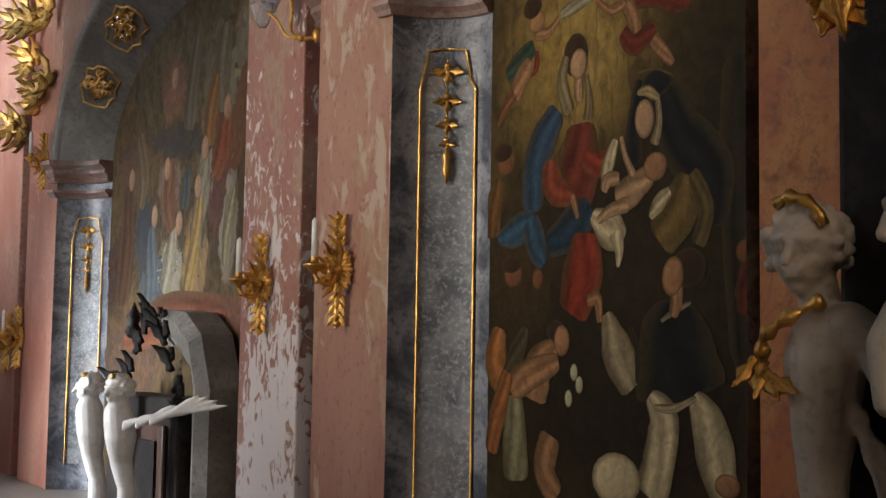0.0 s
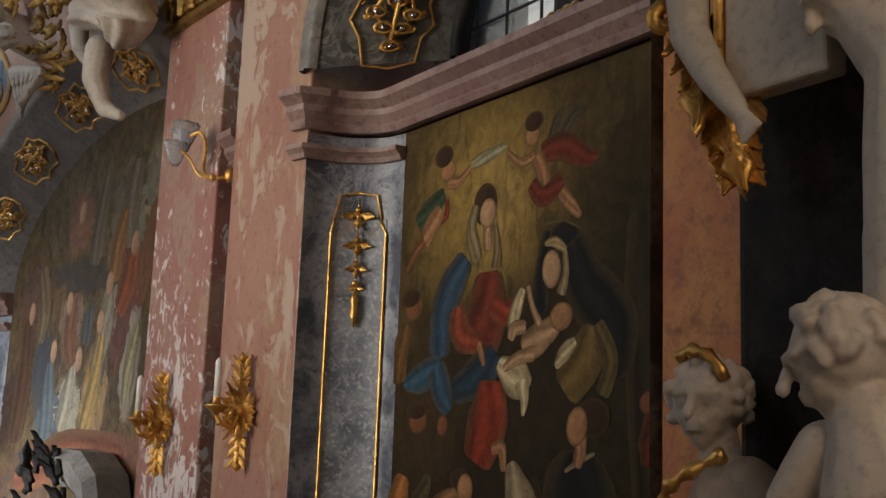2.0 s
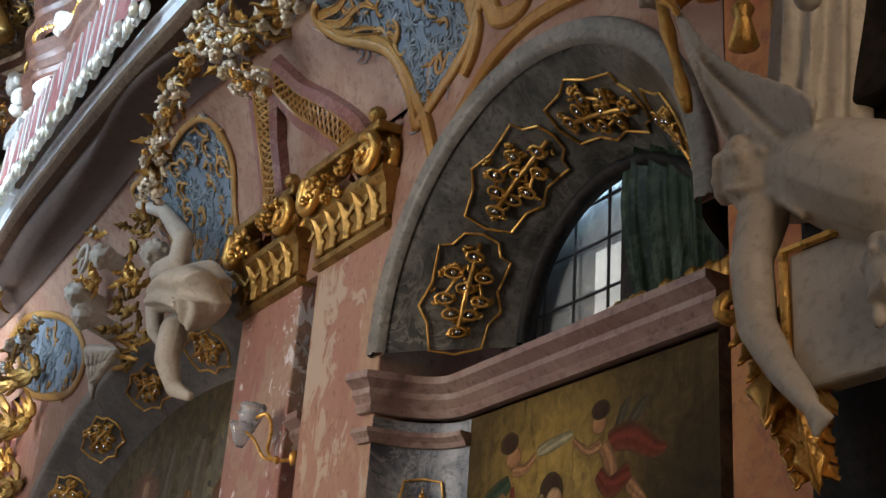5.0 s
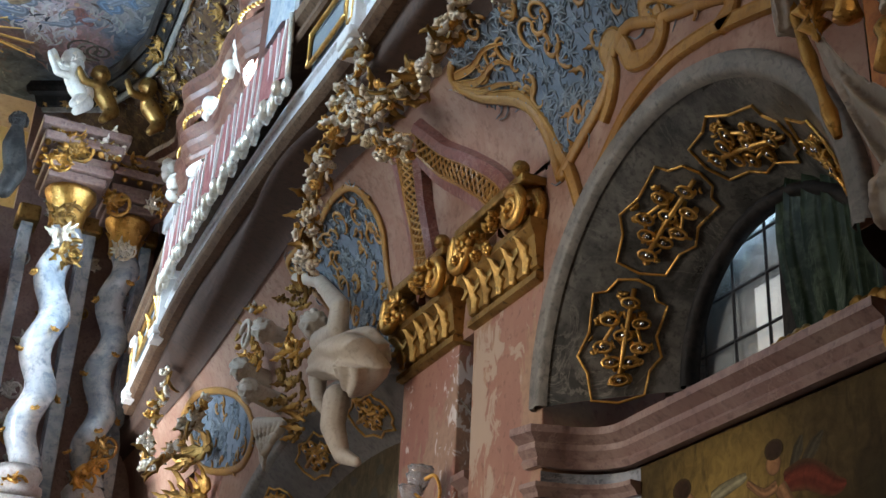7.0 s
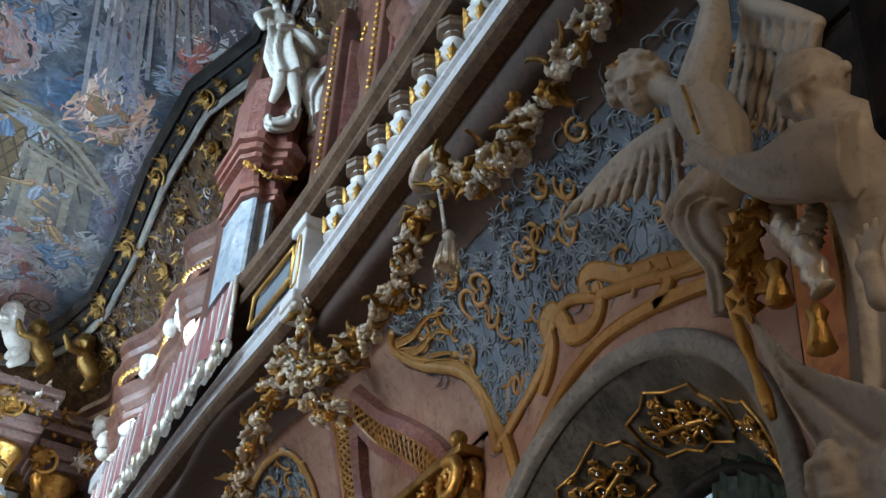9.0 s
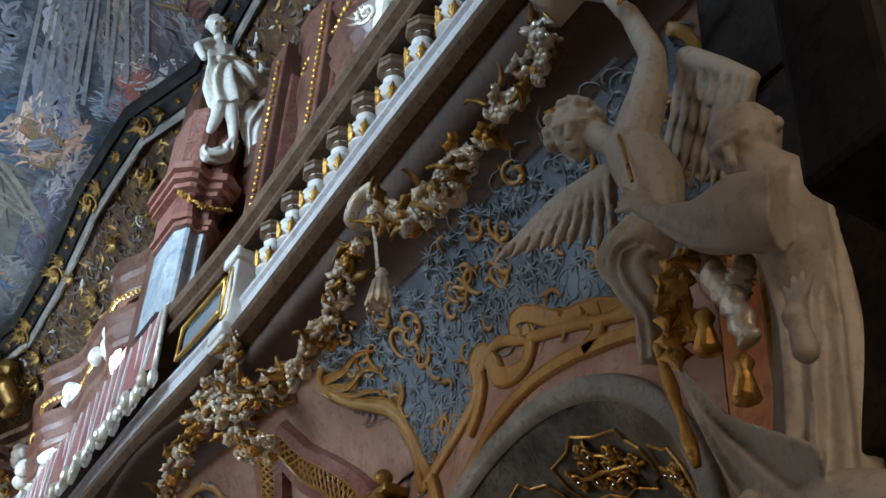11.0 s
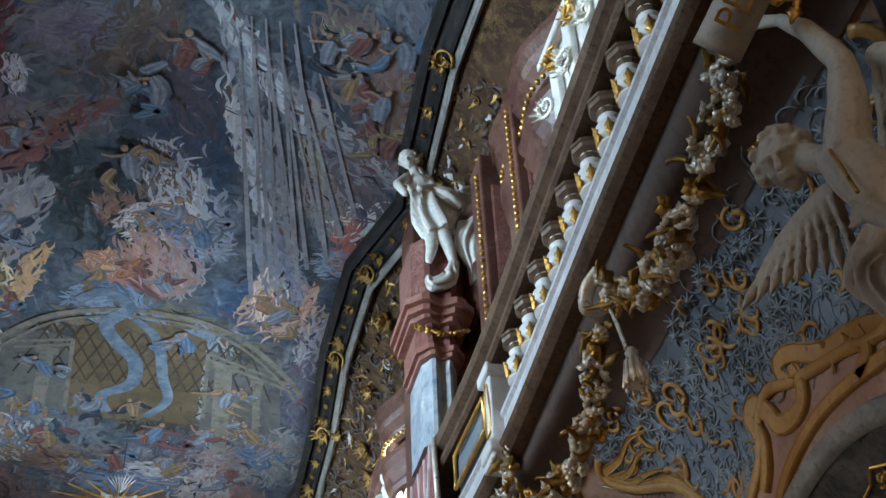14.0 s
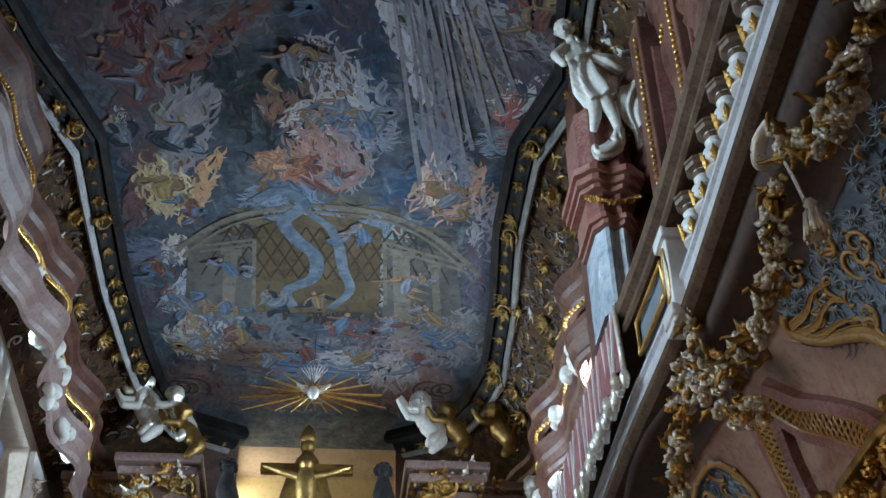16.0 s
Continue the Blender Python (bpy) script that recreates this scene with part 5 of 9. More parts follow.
# kneeling boy with a tablet and lilies
oil.swath((0.06, 0.045, 0.022), (6.46, 1.79, 0.068), (6.55, 1.65, 0.158), (6.69, 1.49, 0.070))
oil.swath(FLESH, (6.16, 1.66, 0.165), (6.33, 1.55, 0.269), (6.39, 1.36, 0.305))
oil.oval(HAIR, 6.16, 1.77, 0.092, 0.061)
oil.oval(FLESH, 6.10, 1.71, 0.076, 0.091)
oil.swath((0.19, 0.17, 0.09), (6.58, 1.38, 0.173), (6.57, 1.11, 0.260), (6.55, 0.87, 0.243))
oil.swath(FLESH, (6.13, 1.59, 0.124), (6.47, 1.49, 0.214), (6.62, 1.41, 0.130))
oil.swath(FLESH, (6.20, 1.16, 0.208), (6.26, 0.96, 0.210), (6.14, 0.81, 0.166))
oil.swath((0.24, 0.09, 0.03), (6.65, 1.52, 0.131), (6.77, 1.23, 0.177), (6.83, 1.02, 0.134))
for _x, _z in ((5.98, 1.53), (5.93, 1.46), (6.03, 1.38)):
    oil.oval((0.36, 0.34, 0.2), _x, _z, 0.035, 0.05)
oil.finish("altarpiece_shapes", OILPAINT, "plain painted robed shapes of the dark altarpiece")

faded = Painter(lambda u, v, h: (BACK - h, u, v), 1.0, 0.0035, 0.0003, (0.07, 0.05, 0.025), 0.7)
for colour, pts in (((0.12, 0.1, 0.07), ((11.52, 4.76, 0.416), (11.60, 3.90, 0.412))), ((0.1, 0.085, 0.06), ((12.28, 4.81, 0.292), (12.44, 3.85, 0.364))), ((0.19, 0.165, 0.12), ((11.94, 3.53, 0.168), (11.99, 3.23, 0.421), (12.11, 2.85, 0.282))),
                    ((0.24, 0.16, 0.06), ((12.06, 3.13, 0.211), (12.17, 2.63, 0.325), (12.36, 2.14, 0.286))), ((0.22, 0.2, 0.15), ((12.76, 2.90, 0.177), (12.90, 2.51, 0.372), (13.04, 2.22, 0.270))), ((0.07, 0.09, 0.1), ((13.48, 2.96, 0.232), (13.46, 2.48, 0.386), (13.52, 1.99, 0.310))),
                    ((0.17, 0.05, 0.022), ((11.38, 3.86, 0.203), (11.50, 3.56, 0.407), (11.70, 3.31, 0.275))), ((0.18, 0.09, 0.03), ((11.70, 4.30, 0.209), (11.82, 3.93, 0.349), (11.87, 3.61, 0.279))), ((0.13, 0.06, 0.035), ((12.92, 3.62, 0.225), (12.96, 3.22, 0.375), (12.84, 2.85, 0.223))),
                    ((0.06, 0.03, 0.018), ((14.31, 3.48, 0.328), (14.33, 2.77, 0.491), (14.46, 2.14, 0.411))), ((0.05, 0.06, 0.06), ((12.40, 3.45, 0.217), (12.53, 3.06, 0.291))), ((0.15, 0.055, 0.03), ((14.31, 1.76, 0.326), (12.67, 1.98, 0.511), (11.31, 2.00, 0.264))),
                    ((0.11, 0.08, 0.045), ((13.97, 4.01, 0.242), (13.82, 3.55, 0.398), (13.88, 3.18, 0.239))), ((0.2, 0.17, 0.1), ((11.19, 3.15, 0.132), (11.30, 2.79, 0.265), (11.34, 2.42, 0.173)))):
    faded.swath(colour, *pts)
for u, v in ((12.63, 2.92), (13.03, 3.52), (11.95, 3.60), (12.11, 3.24), (11.39, 3.92), (13.39, 3.05), (14.21, 3.53), (12.88, 4.45)):
    faded.oval((0.26, 0.16, 0.1), u, v, 0.1, 0.13)
faded.finish("wall_painting_shapes", OILPAINT, "faded plain robed shapes of the arched painting")


def ribbon(bm, pts, width, lift=0.012):
    ps = [Vector((x, y, CEIL + 0.018 - lift)) for x, y in pts]
    rows = []
    for i, p in enumerate(ps):
        d = (ps[min(i + 1, len(ps) - 1)] - ps[max(i - 1, 0)]).normalized()
        n = Vector((-d.y, d.x, 0))
        w = width(i / (len(ps) - 1)) if callable(width) else width
        rows.append([p - n * w / 2, p + n * w / 2, p + n * w / 2 + Vector((0, 0, 0.003)), p - n * w / 2 + Vector((0, 0, 0.003))])
    grid(bm, rows, True)


def smooth(pts, n=8):
    return [(p.x, p.y) for p in spline([(x, y, 0) for x, y in pts], n)]


VAULT = stone("painted_ochre_vault", (0.11, 0.078, 0.04), (0.16, 0.115, 0.062), (0.06, 0.045, 0.03), 1.2, 6, 0.7, 0.002)
WALLPAINT = stone("painted_grey_wall", (0.1, 0.1, 0.095), (0.15, 0.145, 0.13), (0.06, 0.065, 0.07), 1.2, 6, 0.7, 0.002)
CREAM = stone("painted_cream_stone", (0.17, 0.155, 0.12), (0.23, 0.21, 0.17), (0.1, 0.09, 0.075), 3.0, 9, 0.7, 0.002)
UMBER = stone("painted_umber", (0.045, 0.032, 0.02), (0.075, 0.055, 0.034), (0.03, 0.022, 0.015), 2.5, 7, 0.7, 0.002)
AZURE = stone("painted_pale_blue", (0.09, 0.14, 0.2), (0.2, 0.25, 0.3), (0.08, 0.11, 0.15), 3.0, 9, 0.7, 0.002)
RAYGREY = stone("painted_grey_ray", (0.25, 0.26, 0.29), (0.34, 0.35, 0.38), (0.16, 0.17, 0.19), 2.0, 12, 0.7, 0.002)
ARCHLINE = smooth([(-2.3, 15.45), (-2.14, 15.22), (-1.55, 14.66), (-0.9, 14.38), (-0.17, 14.26), (0.72, 14.38), (1.41, 14.79), (2.07, 15.49), (2.25, 15.8)])
painted = thing("painted_architecture", "painted cream arch, columns, blue vapour and rays in the ceiling fresco", "painting", "", "", (0, 15, CEIL))
for pts, mat, word in (([(-1.15, 14.86), (-0.7, 14.55), (-0.24, 14.45), (0.25, 14.52), (0.71, 14.73), (0.76, 16.81), (-1.16, 16.93)], VAULT, "vault"), ([(-2.09, 15.02), (-1.18, 15.0), (-1.23, 17.05), (-2.3, 17.1)], WALLPAINT, "side_wall"), ([(0.79, 14.93), (1.85, 15.28), (2.1, 16.84), (0.83, 16.92)], WALLPAINT, "side_wall")):
    bm = bmesh.new()
    bm.faces.new([bm.verts.new((x, y, CEIL + 0.008)) for x, y in pts])
    part(word, bm, mat, painted)
bm = bmesh.new()
ribbon(bm, ARCHLINE, 0.09, 0.014)
ribbon(bm, [(x * 0.965, y + 0.13) for x, y in ARCHLINE], 0.05, 0.014)
part("arch_band", bm, CREAM, painted)
bm = bmesh.new()
for k in range(15):
    x = -1.55 + 0.21 * k
    ribbon(bm, [(x - 0.42, 16.0), (x + 0.1, 14.75)], 0.03, 0.013)
    ribbon(bm, [(x + 0.42, 16.0), (x - 0.1, 14.75)], 0.03, 0.0135)
part("lattice_vault", bm, UMBER, painted)
for pts, w in (([(-1.5, 15.4), (-1.62, 17.1)], 0.2), ([(1.02, 15.3), (1.2, 17.5)], 0.26), ([(1.55, 15.6), (1.75, 17.2)], 0.12)):
    bm = bmesh.new()
    ribbon(bm, pts, w, 0.015)
    ribbon(bm, [(pts[0][0] - w * 0.8, pts[0][1]), (pts[0][0] + w * 0.8, pts[0][1])], 0.16, 0.016)
    part("column", bm, CREAM, painted)
bm = bmesh.new()
for pts in ([(-2.0, 15.3), (-1.15, 15.08)], [(-1.95, 15.42), (-1.17, 15.2)], [(-1.15, 15.08), (-1.2, 16.7)], [(0.76, 15.02), (2.0, 15.5)], [(0.78, 15.16), (2.0, 15.64)], [(0.76, 15.02), (0.86, 16.6)]):
    ribbon(bm, pts, 0.06, 0.0145)
part("entablature", bm, CREAM, painted)
for pts, w in (([(-1.13, 14.22), (-0.79, 13.96), (-0.43, 14.22), (-0.71, 14.63), (-0.55, 15.02), (-0.26, 15.42), (-0.28, 15.96), (-0.68, 16.32), (-0.58, 16.72)], 0.2), ([(-0.33, 14.46), (-0.05, 14.74), (0.09, 15.19), (0.17, 15.71), (0.29, 16.26), (0.0, 16.74)], 0.15)):
    bm = bmesh.new()
    ribbon(bm, smooth(pts), lambda t, w=w: w * (0.6 + 0.5 * math.sin(2.5 * t + 0.3)), 0.017)
    part("blue_vapour", bm, AZURE, painted)
for k in range(15):
    t = k / 14
    bm = bmesh.new()
    x0, y0, x1, y1 = 0.4 + 0.75 * t, 9.2 + 0.3 * math.sin(k * 2.1), 1.1 + 1.15 * t, 13.3 - 1.2 * t ** 2 + 0.35 * math.sin(k * 1.7)
    ribbon(bm, [(x0, y0), (x0 + (x1 - x0) * 0.5, y0 + (y1 - y0) * 0.5), (x1, y1)], lambda s, k=k: 0.02 + 0.05 * s * (0.4 + 0.6 * abs(math.sin(k * 1.3))), 0.0135 + 0.0003 * k)
    part("ray", bm, RAYGREY, painted)
for cx, cy, fl in ((1.76, 19.03, 1), (-2.3, 19.2, -1)):
    for q in range(3):
        bm = bmesh.new()
        ribbon(bm, scroll((cx + 0.12 * q * fl, cy), 0.34 - 0.05 * q, 1.6, 0.8 + 0.3 * q, fl, 30), 0.045, 0.013 + 0.001 * q)
        part("scroll_stripe", bm, CREAM if q % 2 else UMBER, painted)
strokes("fresco_brushwork", MARKS["ceiling_fresco_paint"], lambda u, v, h: (u, v, CEIL + 0.018 - h), 33, 60, 0.06, 0.34, 0.92, "brush strokes of the ceiling fresco", 1.0, 0.75, 0.62, 0.08, 0.0, 0.5)
strokes("fresco_detail", MARKS["ceiling_fresco_paint"], lambda u, v, h: (u, v, CEIL + 0.0165 - h), 35, 34, 0.1, 0.28, 0.95, "small painted folds of the ceiling fresco", 1.1, 0.65, 0.65, 0.08, 0.0, 0.4)
fresco = Painter(lambda u, v, h: (u, v, CEIL + 0.0125 - h), 1.0, 0.0, 0.00008, (0.09, 0.105, 0.13), 0.75)
GREYBLUE, DUSKRED, SAND, SKYBLUE, DEEP = (0.24, 0.27, 0.32), (0.22, 0.1, 0.085), (0.3, 0.21, 0.12), (0.14, 0.21, 0.31), (0.05, 0.06, 0.08)
GROUPS = (((0.01, 12.23), 0.55, GREYBLUE, SKYBLUE), ((-0.28, 12.46), 0.45, SAND, GREYBLUE), ((0.32, 12.53), 0.5, SKYBLUE, GREYBLUE), ((-0.42, 13.36), 0.55, (0.4, 0.17, 0.09), DUSKRED), ((-0.89, 13.63), 0.42, SAND, SKYBLUE),
          ((-0.03, 13.57), 0.42, GREYBLUE, DUSKRED), ((-2.30, 13.96), 0.5, (0.42, 0.32, 0.15), SAND), ((-2.01, 14.31), 0.4, DUSKRED, SKYBLUE), ((1.40, 13.71), 0.45, SAND, (0.4, 0.2, 0.12)), ((1.66, 13.94), 0.45, GREYBLUE, SAND),
          ((-2.89, 12.86), 0.45, GREYBLUE, DEEP), ((-2.07, 12.80), 0.5, GREYBLUE, DEEP), ((-2.42, 11.70), 0.55, DUSKRED, GREYBLUE), ((-2.81, 11.44), 0.55, (0.12, 0.09, 0.12), DUSKRED), ((-2.04, 11.29), 0.5, GREYBLUE, DUSKRED),
          ((-2.60, 15.79), 0.4, DUSKRED, SKYBLUE), ((-2.32, 16.64), 0.5, GREYBLUE, SKYBLUE), ((-2.12, 17.72), 0.5, GREYBLUE, SAND), ((-1.39, 17.51), 0.5, SAND, DUSKRED), ((-1.63, 16.75), 0.42, SKYBLUE, SAND), ((-0.75, 16.54), 0.42, GREYBLUE, DEEP),
          ((-0.22, 16.51), 0.4, SAND, DEEP), ((0.24, 17.09), 0.5, SKYBLUE, DUSKRED), ((0.96, 17.05), 0.5, GREYBLUE, DUSKRED), ((1.58, 16.85), 0.5, SAND, GREYBLUE), ((1.98, 17.30), 0.5, GREYBLUE, SKYBLUE), ((-0.38, 17.94), 0.5, DUSKRED, SKYBLUE),
          ((-1.03, 18.15), 0.5, GREYBLUE, SAND), ((0.64, 18.05), 0.5, SAND, GREYBLUE), ((1.49, 18.00), 0.5, DUSKRED, GREYBLUE), ((0.41, 14.79), 0.4, SKYBLUE, GREYBLUE), ((1.16, 15.98), 0.45, GREYBLUE, SAND), ((-1.59, 15.73), 0.4, SKYBLUE, GREYBLUE),
          ((1.79, 9.65), 0.4, SAND, GREYBLUE), ((2.20, 9.86), 0.45, GREYBLUE, DUSKRED), ((2.29, 9.02), 0.45, GREYBLUE, SKYBLUE), ((2.45, 10.44), 0.42, DUSKRED, SAND), ((1.45, 9.16), 0.4, GREYBLUE, DEEP), ((2.69, 9.40), 0.4, SAND, DUSKRED),
          ((1.82, 9.02), 0.4, DUSKRED, GREYBLUE), ((-0.43, 10.13), 0.5, GREYBLUE, SKYBLUE), ((-0.16, 9.51), 0.5, DUSKRED, GREYBLUE), ((2.81, 10.21), 0.4, GREYBLUE, SAND), ((-0.62, 11.40), 0.5, GREYBLUE, SAND))
for k, ((u, v), size, robe, cloth) in enumerate(GROUPS):
    fresco.robed(u, v, size, 0.5 * math.sin(2.3 * k), robe, cloth, 60 + k)
    fresco.robed(u + 0.22 * math.sin(3.1 * k), v + 0.2 * math.cos(1.7 * k), size * 0.55, 0.9 * math.sin(1.1 * k + 1), cloth, robe, 160 + k)
fresco.finish("fresco_shapes", FRESCOPAINT, "small robed shapes and clouds of the ceiling fresco")

ceiling_fresco.data.materials[0] = sky_paint_0
ceiling_fresco.data.materials.append(sky_paint_1)
ceiling_fresco.data.materials.append(sky_paint_2)
for k, poly in enumerate(ceiling_fresco.data.polygons):
    poly.material_index = k

# ---------------------------------------------------------------- gallery things
BALUSTER = [(0.1, 0.0), (0.1, 0.035), (0.06, 0.05), (0.075, 0.08), (0.105, 0.13), (0.115, 0.19), (0.1, 0.25), (0.065, 0.31), (0.055, 0.35), (0.075, 0.37), (0.055, 0.39), (0.06, 0.43), (0.08, 0.46)]
first = None
for k in range(26):
    y = 8.14 - 0.44 * k
    m = Matrix.Translation((gallery_x(y) + 0.09, y, 8.232)) @ Matrix.Diagonal((1.12, 1.12, 0.83, 1))
    if first is None:
        first = thing("baluster", "white turned gallery baluster with gilt leaves and brown cap", "baluster", "gallery balusters", "", m.translation)
        part("shaft", lathe(bmesh.new(), BALUSTER, m, 20), WHITE, first, "", True)
        bm = bmesh.new()
        for q in range(6):
            a = 2 * math.pi * (q + 0.5) / 6
            leaf(bm, m @ Matrix.Rotation(a, 4, "Z") @ pose(0, -0.105, 0.03, 94, 0, 0), 0.2, 0.042, 0.02, 3, 0.016)
        part("gilt_leaf_collar", bm, GOLD, first, "gilt leaf collar", True)
        part("brown_cap", lathe(bmesh.new(), [(0.06, 0.4), (0.085, 0.43), (0.075, 0.45), (0.12, 0.475), (0.125, 0.52), (0.11, 0.53), (0.13, 0.545), (0.13, 0.575)], m, 8), STONEBROWN, first, "brown marble cap")
    else:
        copy_thing(first, Matrix.Translation(m.translation))


def post(y, w=0.2):
    x = gallery_x(y)
    th = thing("balustrade_post", "white painted gallery post with moulded foot", "post", "gallery posts", "", (x, y, 7.6))
    bm = box(bmesh.new(), x - 0.06, x + 0.16, y - w / 2, y + w / 2, 7.93, 8.72, 0.015)
    part("shaft", bm, WHITE, th)
    bm = box(bmesh.new(), x - 0.11, x + 0.06, y - w / 2 - 0.05, y + w / 2 + 0.05, 7.8, 7.925, 0.02)
    box(bm, x - 0.09, x + 0.06, y - w / 2 - 0.03, y + w / 2 + 0.03, 7.72, 7.796, 0.012)
    part("foot", bm, WHITE, th)
    bm = box(bmesh.new(), x - 0.1, x + 0.17, y - w / 2 - 0.05, y + w / 2 + 0.05, 8.62, 8.74, 0.02)
    part("head", bm, WHITE, th)
    bm = bmesh.new()
    tube(bm, spline([(x - 0.064, y - 0.05, 8.05), (x - 0.064, y - 0.07, 8.3), (x - 0.064, y - 0.03, 8.55), (x - 0.064, y + 0.03, 8.55), (x - 0.064, y + 0.07, 8.3), (x - 0.064, y + 0.05, 8.05), (x - 0.064, y - 0.05, 8.05)]), 0.012, 6)
    part("gilt_border", bm, GOLD, th, "thin gilt border")


for y in (8.68, 16.2, 18.9):
    post(y)

# parapet panels and hangings further on
for y0, y1 in ((8.95, 9.9), (16.45, 18.65)):
    th = thing("parapet_panel", "pale blue and white parapet panel with gilt frame", "panel", "gallery panels", "", (gallery_x(y0), y0, 8.16))
    bm = bmesh.new()
    ys = [y0 + (y1 - y0) * k / 6 for k in range(7)]
    grid(bm, [[Vector((gallery_x(y) + a, y, z)) for a, z in ((0.04, 8.235), (0.02, 8.35), (0.02, 8.6), (0.04, 8.72), (0.12, 8.72), (0.12, 8.235))] for y in ys], True)
    part("board", bm, BLUERELIEF, th)
    bm = bmesh.new()
    loop = [Vector((gallery_x(y) - 0.01, y, 8.3)) for y in ys] + [Vector((gallery_x(y) - 0.01, y, 8.66)) for y in reversed(ys)]
    tube(bm, loop + [loop[0]], 0.025, 6)
    for k in range(3 if y1 - y0 > 1 else 0):
        yy = y0 + (y1 - y0) * (k + 0.5) / 3
        leaf(bm, frame_at((gallery_x(yy) - 0.0, yy, 8.34), (-1, 0, 0)), 0.3, 0.09, 0.2)
    part("gilt_frame", bm, GOLD, th, "gilt frame with leaves", True)
ys = [10.15 + 0.05 * k for k in range(108)]
th = thing("gallery_hanging", "red and white striped cloth with gold fringe over the rail", "cloth", "", "", (gallery_x(11), 11, 9.24))


def drape(y, z):
    w = 0.025 * math.sin(y * 17) + 0.02 * math.sin(y * 31 + 1)
    return Vector((gallery_x(y) - 0.14 + w * (9.08 - z) * 1.2, y, z))


bm = bmesh.new()
rows = [[Vector((gallery_x(y) + 0.1, y, 9.065)), Vector((gallery_x(y) - 0.11, y, 9.075))] + [drape(y, z) for z in (9.02, 8.8, 8.55, 8.3)] for y in ys]
grid(bm, rows)
part("cloth", bm, CLOTH, th, "", True)
bm = bmesh.new()
for y in ys[2::5]:
    tube(bm, [drape(y, z) + Vector((-0.006, 0, 0)) for z in (9.0, 8.8, 8.55, 8.32)], 0.016, 5)
part("white_stripes", bm, WHITE, th, "white stripes")
bm = bmesh.new()
rng = random.Random(5)
for k, y in enumerate(ys[:-1:2]):
    c = drape(y, 8.3)
    drop = 0.16 + 0.07 * abs(math.sin(y * 5.2))
    lathe(bm, [(0.012, 0), (0.05, -0.05), (0.055, -0.1), (0.03, -drop)], Matrix.Translation(c), 7)
tube(bm, [drape(10.15, z) for z in (9.02, 8.8, 8.55, 8.3)], 0.03, 6)
part("fringe", bm, SILVER, th, "pale gold scalloped fringe", True)

# garlands under the gallery
def garland(pts, seed, size=0.15, name="flower_garland"):
    rng = random.Random(seed)
    line = spline(pts, 7)
    th = thing(name, "carved silver and gilt flower garland under the gallery", "garland", "gallery garlands", "", line[0])
    bm = bmesh.new()
    tube(bm, line, lambda t: 0.03, 6)
    part("stem", bm, OLDGOLD, th)
    fl, lv, gd = bmesh.new(), bmesh.new(), bmesh.new()
    for i, p in enumerate(line):
        for _ in range(4):
            if rng.random() < 0.3:
                continue
            o = Vector((rng.uniform(-0.1, 0.04), rng.uniform(-0.1, 0.1), rng.uniform(-0.1, 0.08)))
            d = rng.random()
            if d < 0.56:
                flower(fl, p + o, size * rng.uniform(0.4, 0.75), rng)
            elif d < 0.72:
                flower(gd, p + o, size * rng.uniform(0.35, 0.65), rng)
            else:
                q = Euler((rng.uniform(0, 6), rng.uniform(0, 6), rng.uniform(0, 6))).to_matrix().to_4x4()
                leaf(lv, Matrix.Translation(p + o) @ q, size * 1.3, size * 0.36, 0.4, 2, 0.006)
    part("silver_blossoms", fl, SILVER, th, "silver blossoms", True)
    part("gilt_blossoms", gd, GOLD, th, "gilt blossoms", True)
    part("leaves", lv, OLDGOLD, th, "tarnished gilt leaves", True)
    return th


garland([(2.84, 3.95, 7.2), (2.84, 4.08, 6.94), (2.84, 4.5, 6.85), (2.84, 4.81, 6.77), (2.84, 5.05, 6.68), (2.84, 5.5, 6.88), (2.84, 5.9, 7.25)], 1, 0.15)
garland([(2.84, 6.1, 7.15), (2.84, 6.25, 6.84), (2.84, 6.42, 6.55), (2.84, 6.85, 6.46), (2.84, 7.25, 6.52), (2.84, 7.8, 6.75), (2.84, 8.4, 6.92), (2.84, 8.8, 7.05)], 2, 0.14)
garland([(2.98, 8.5, 7.72), (2.88, 8.56, 7.25), (2.84, 8.6, 6.95), (2.84, 8.85, 6.76), (2.84, 9.08, 6.52), (2.84, 9.1, 6.18), (2.84, 8.97, 5.8)], 3, 0.13)
garland([(3.42, 16.6, 7.52), (3.34, 17.0, 6.6), (3.3, 16.2, 6.1), (3.3, 15.0, 6.0), (3.35, 14.2, 6.3)], 4, 0.17)
garland([(2.84, 8.0, 6.8), (2.84, 7.6, 6.3), (2.86, 7.25, 6.05)], 9, 0.12)

th = thing("garland_bracket", "silver ribbon bracket with a hanging tassel", "bracket", "", "", (2.84, 6.04, 7.35))
bm = bmesh.new()
tube(bm, spline([(3.0, 6.1, 7.44), (2.9, 6.2, 7.36), (2.78, 6.15, 7.3), (2.74, 6.0, 7.36), (2.78, 5.86, 7.4)]), 0.05, 8, 0.5)
part("scroll", bm, SILVER, th, "", True)
bm = bmesh.new()
tube(bm, spline([(2.82, 5.98, 7.3), (2.83, 5.86, 7.0), (2.83, 5.76, 6.66)]), 0.025, 6, 0.5)
part("ribbon", bm, SILVER, th)
bm = bmesh.new()
lathe(bm, [(0.02, 0.12), (0.045, 0.08), (0.03, 0.04), (0.055, 0.0), (0.075, -0.16), (0.03, -0.17)], Matrix.Translation((2.83, 5.7, 6.5)), 9)
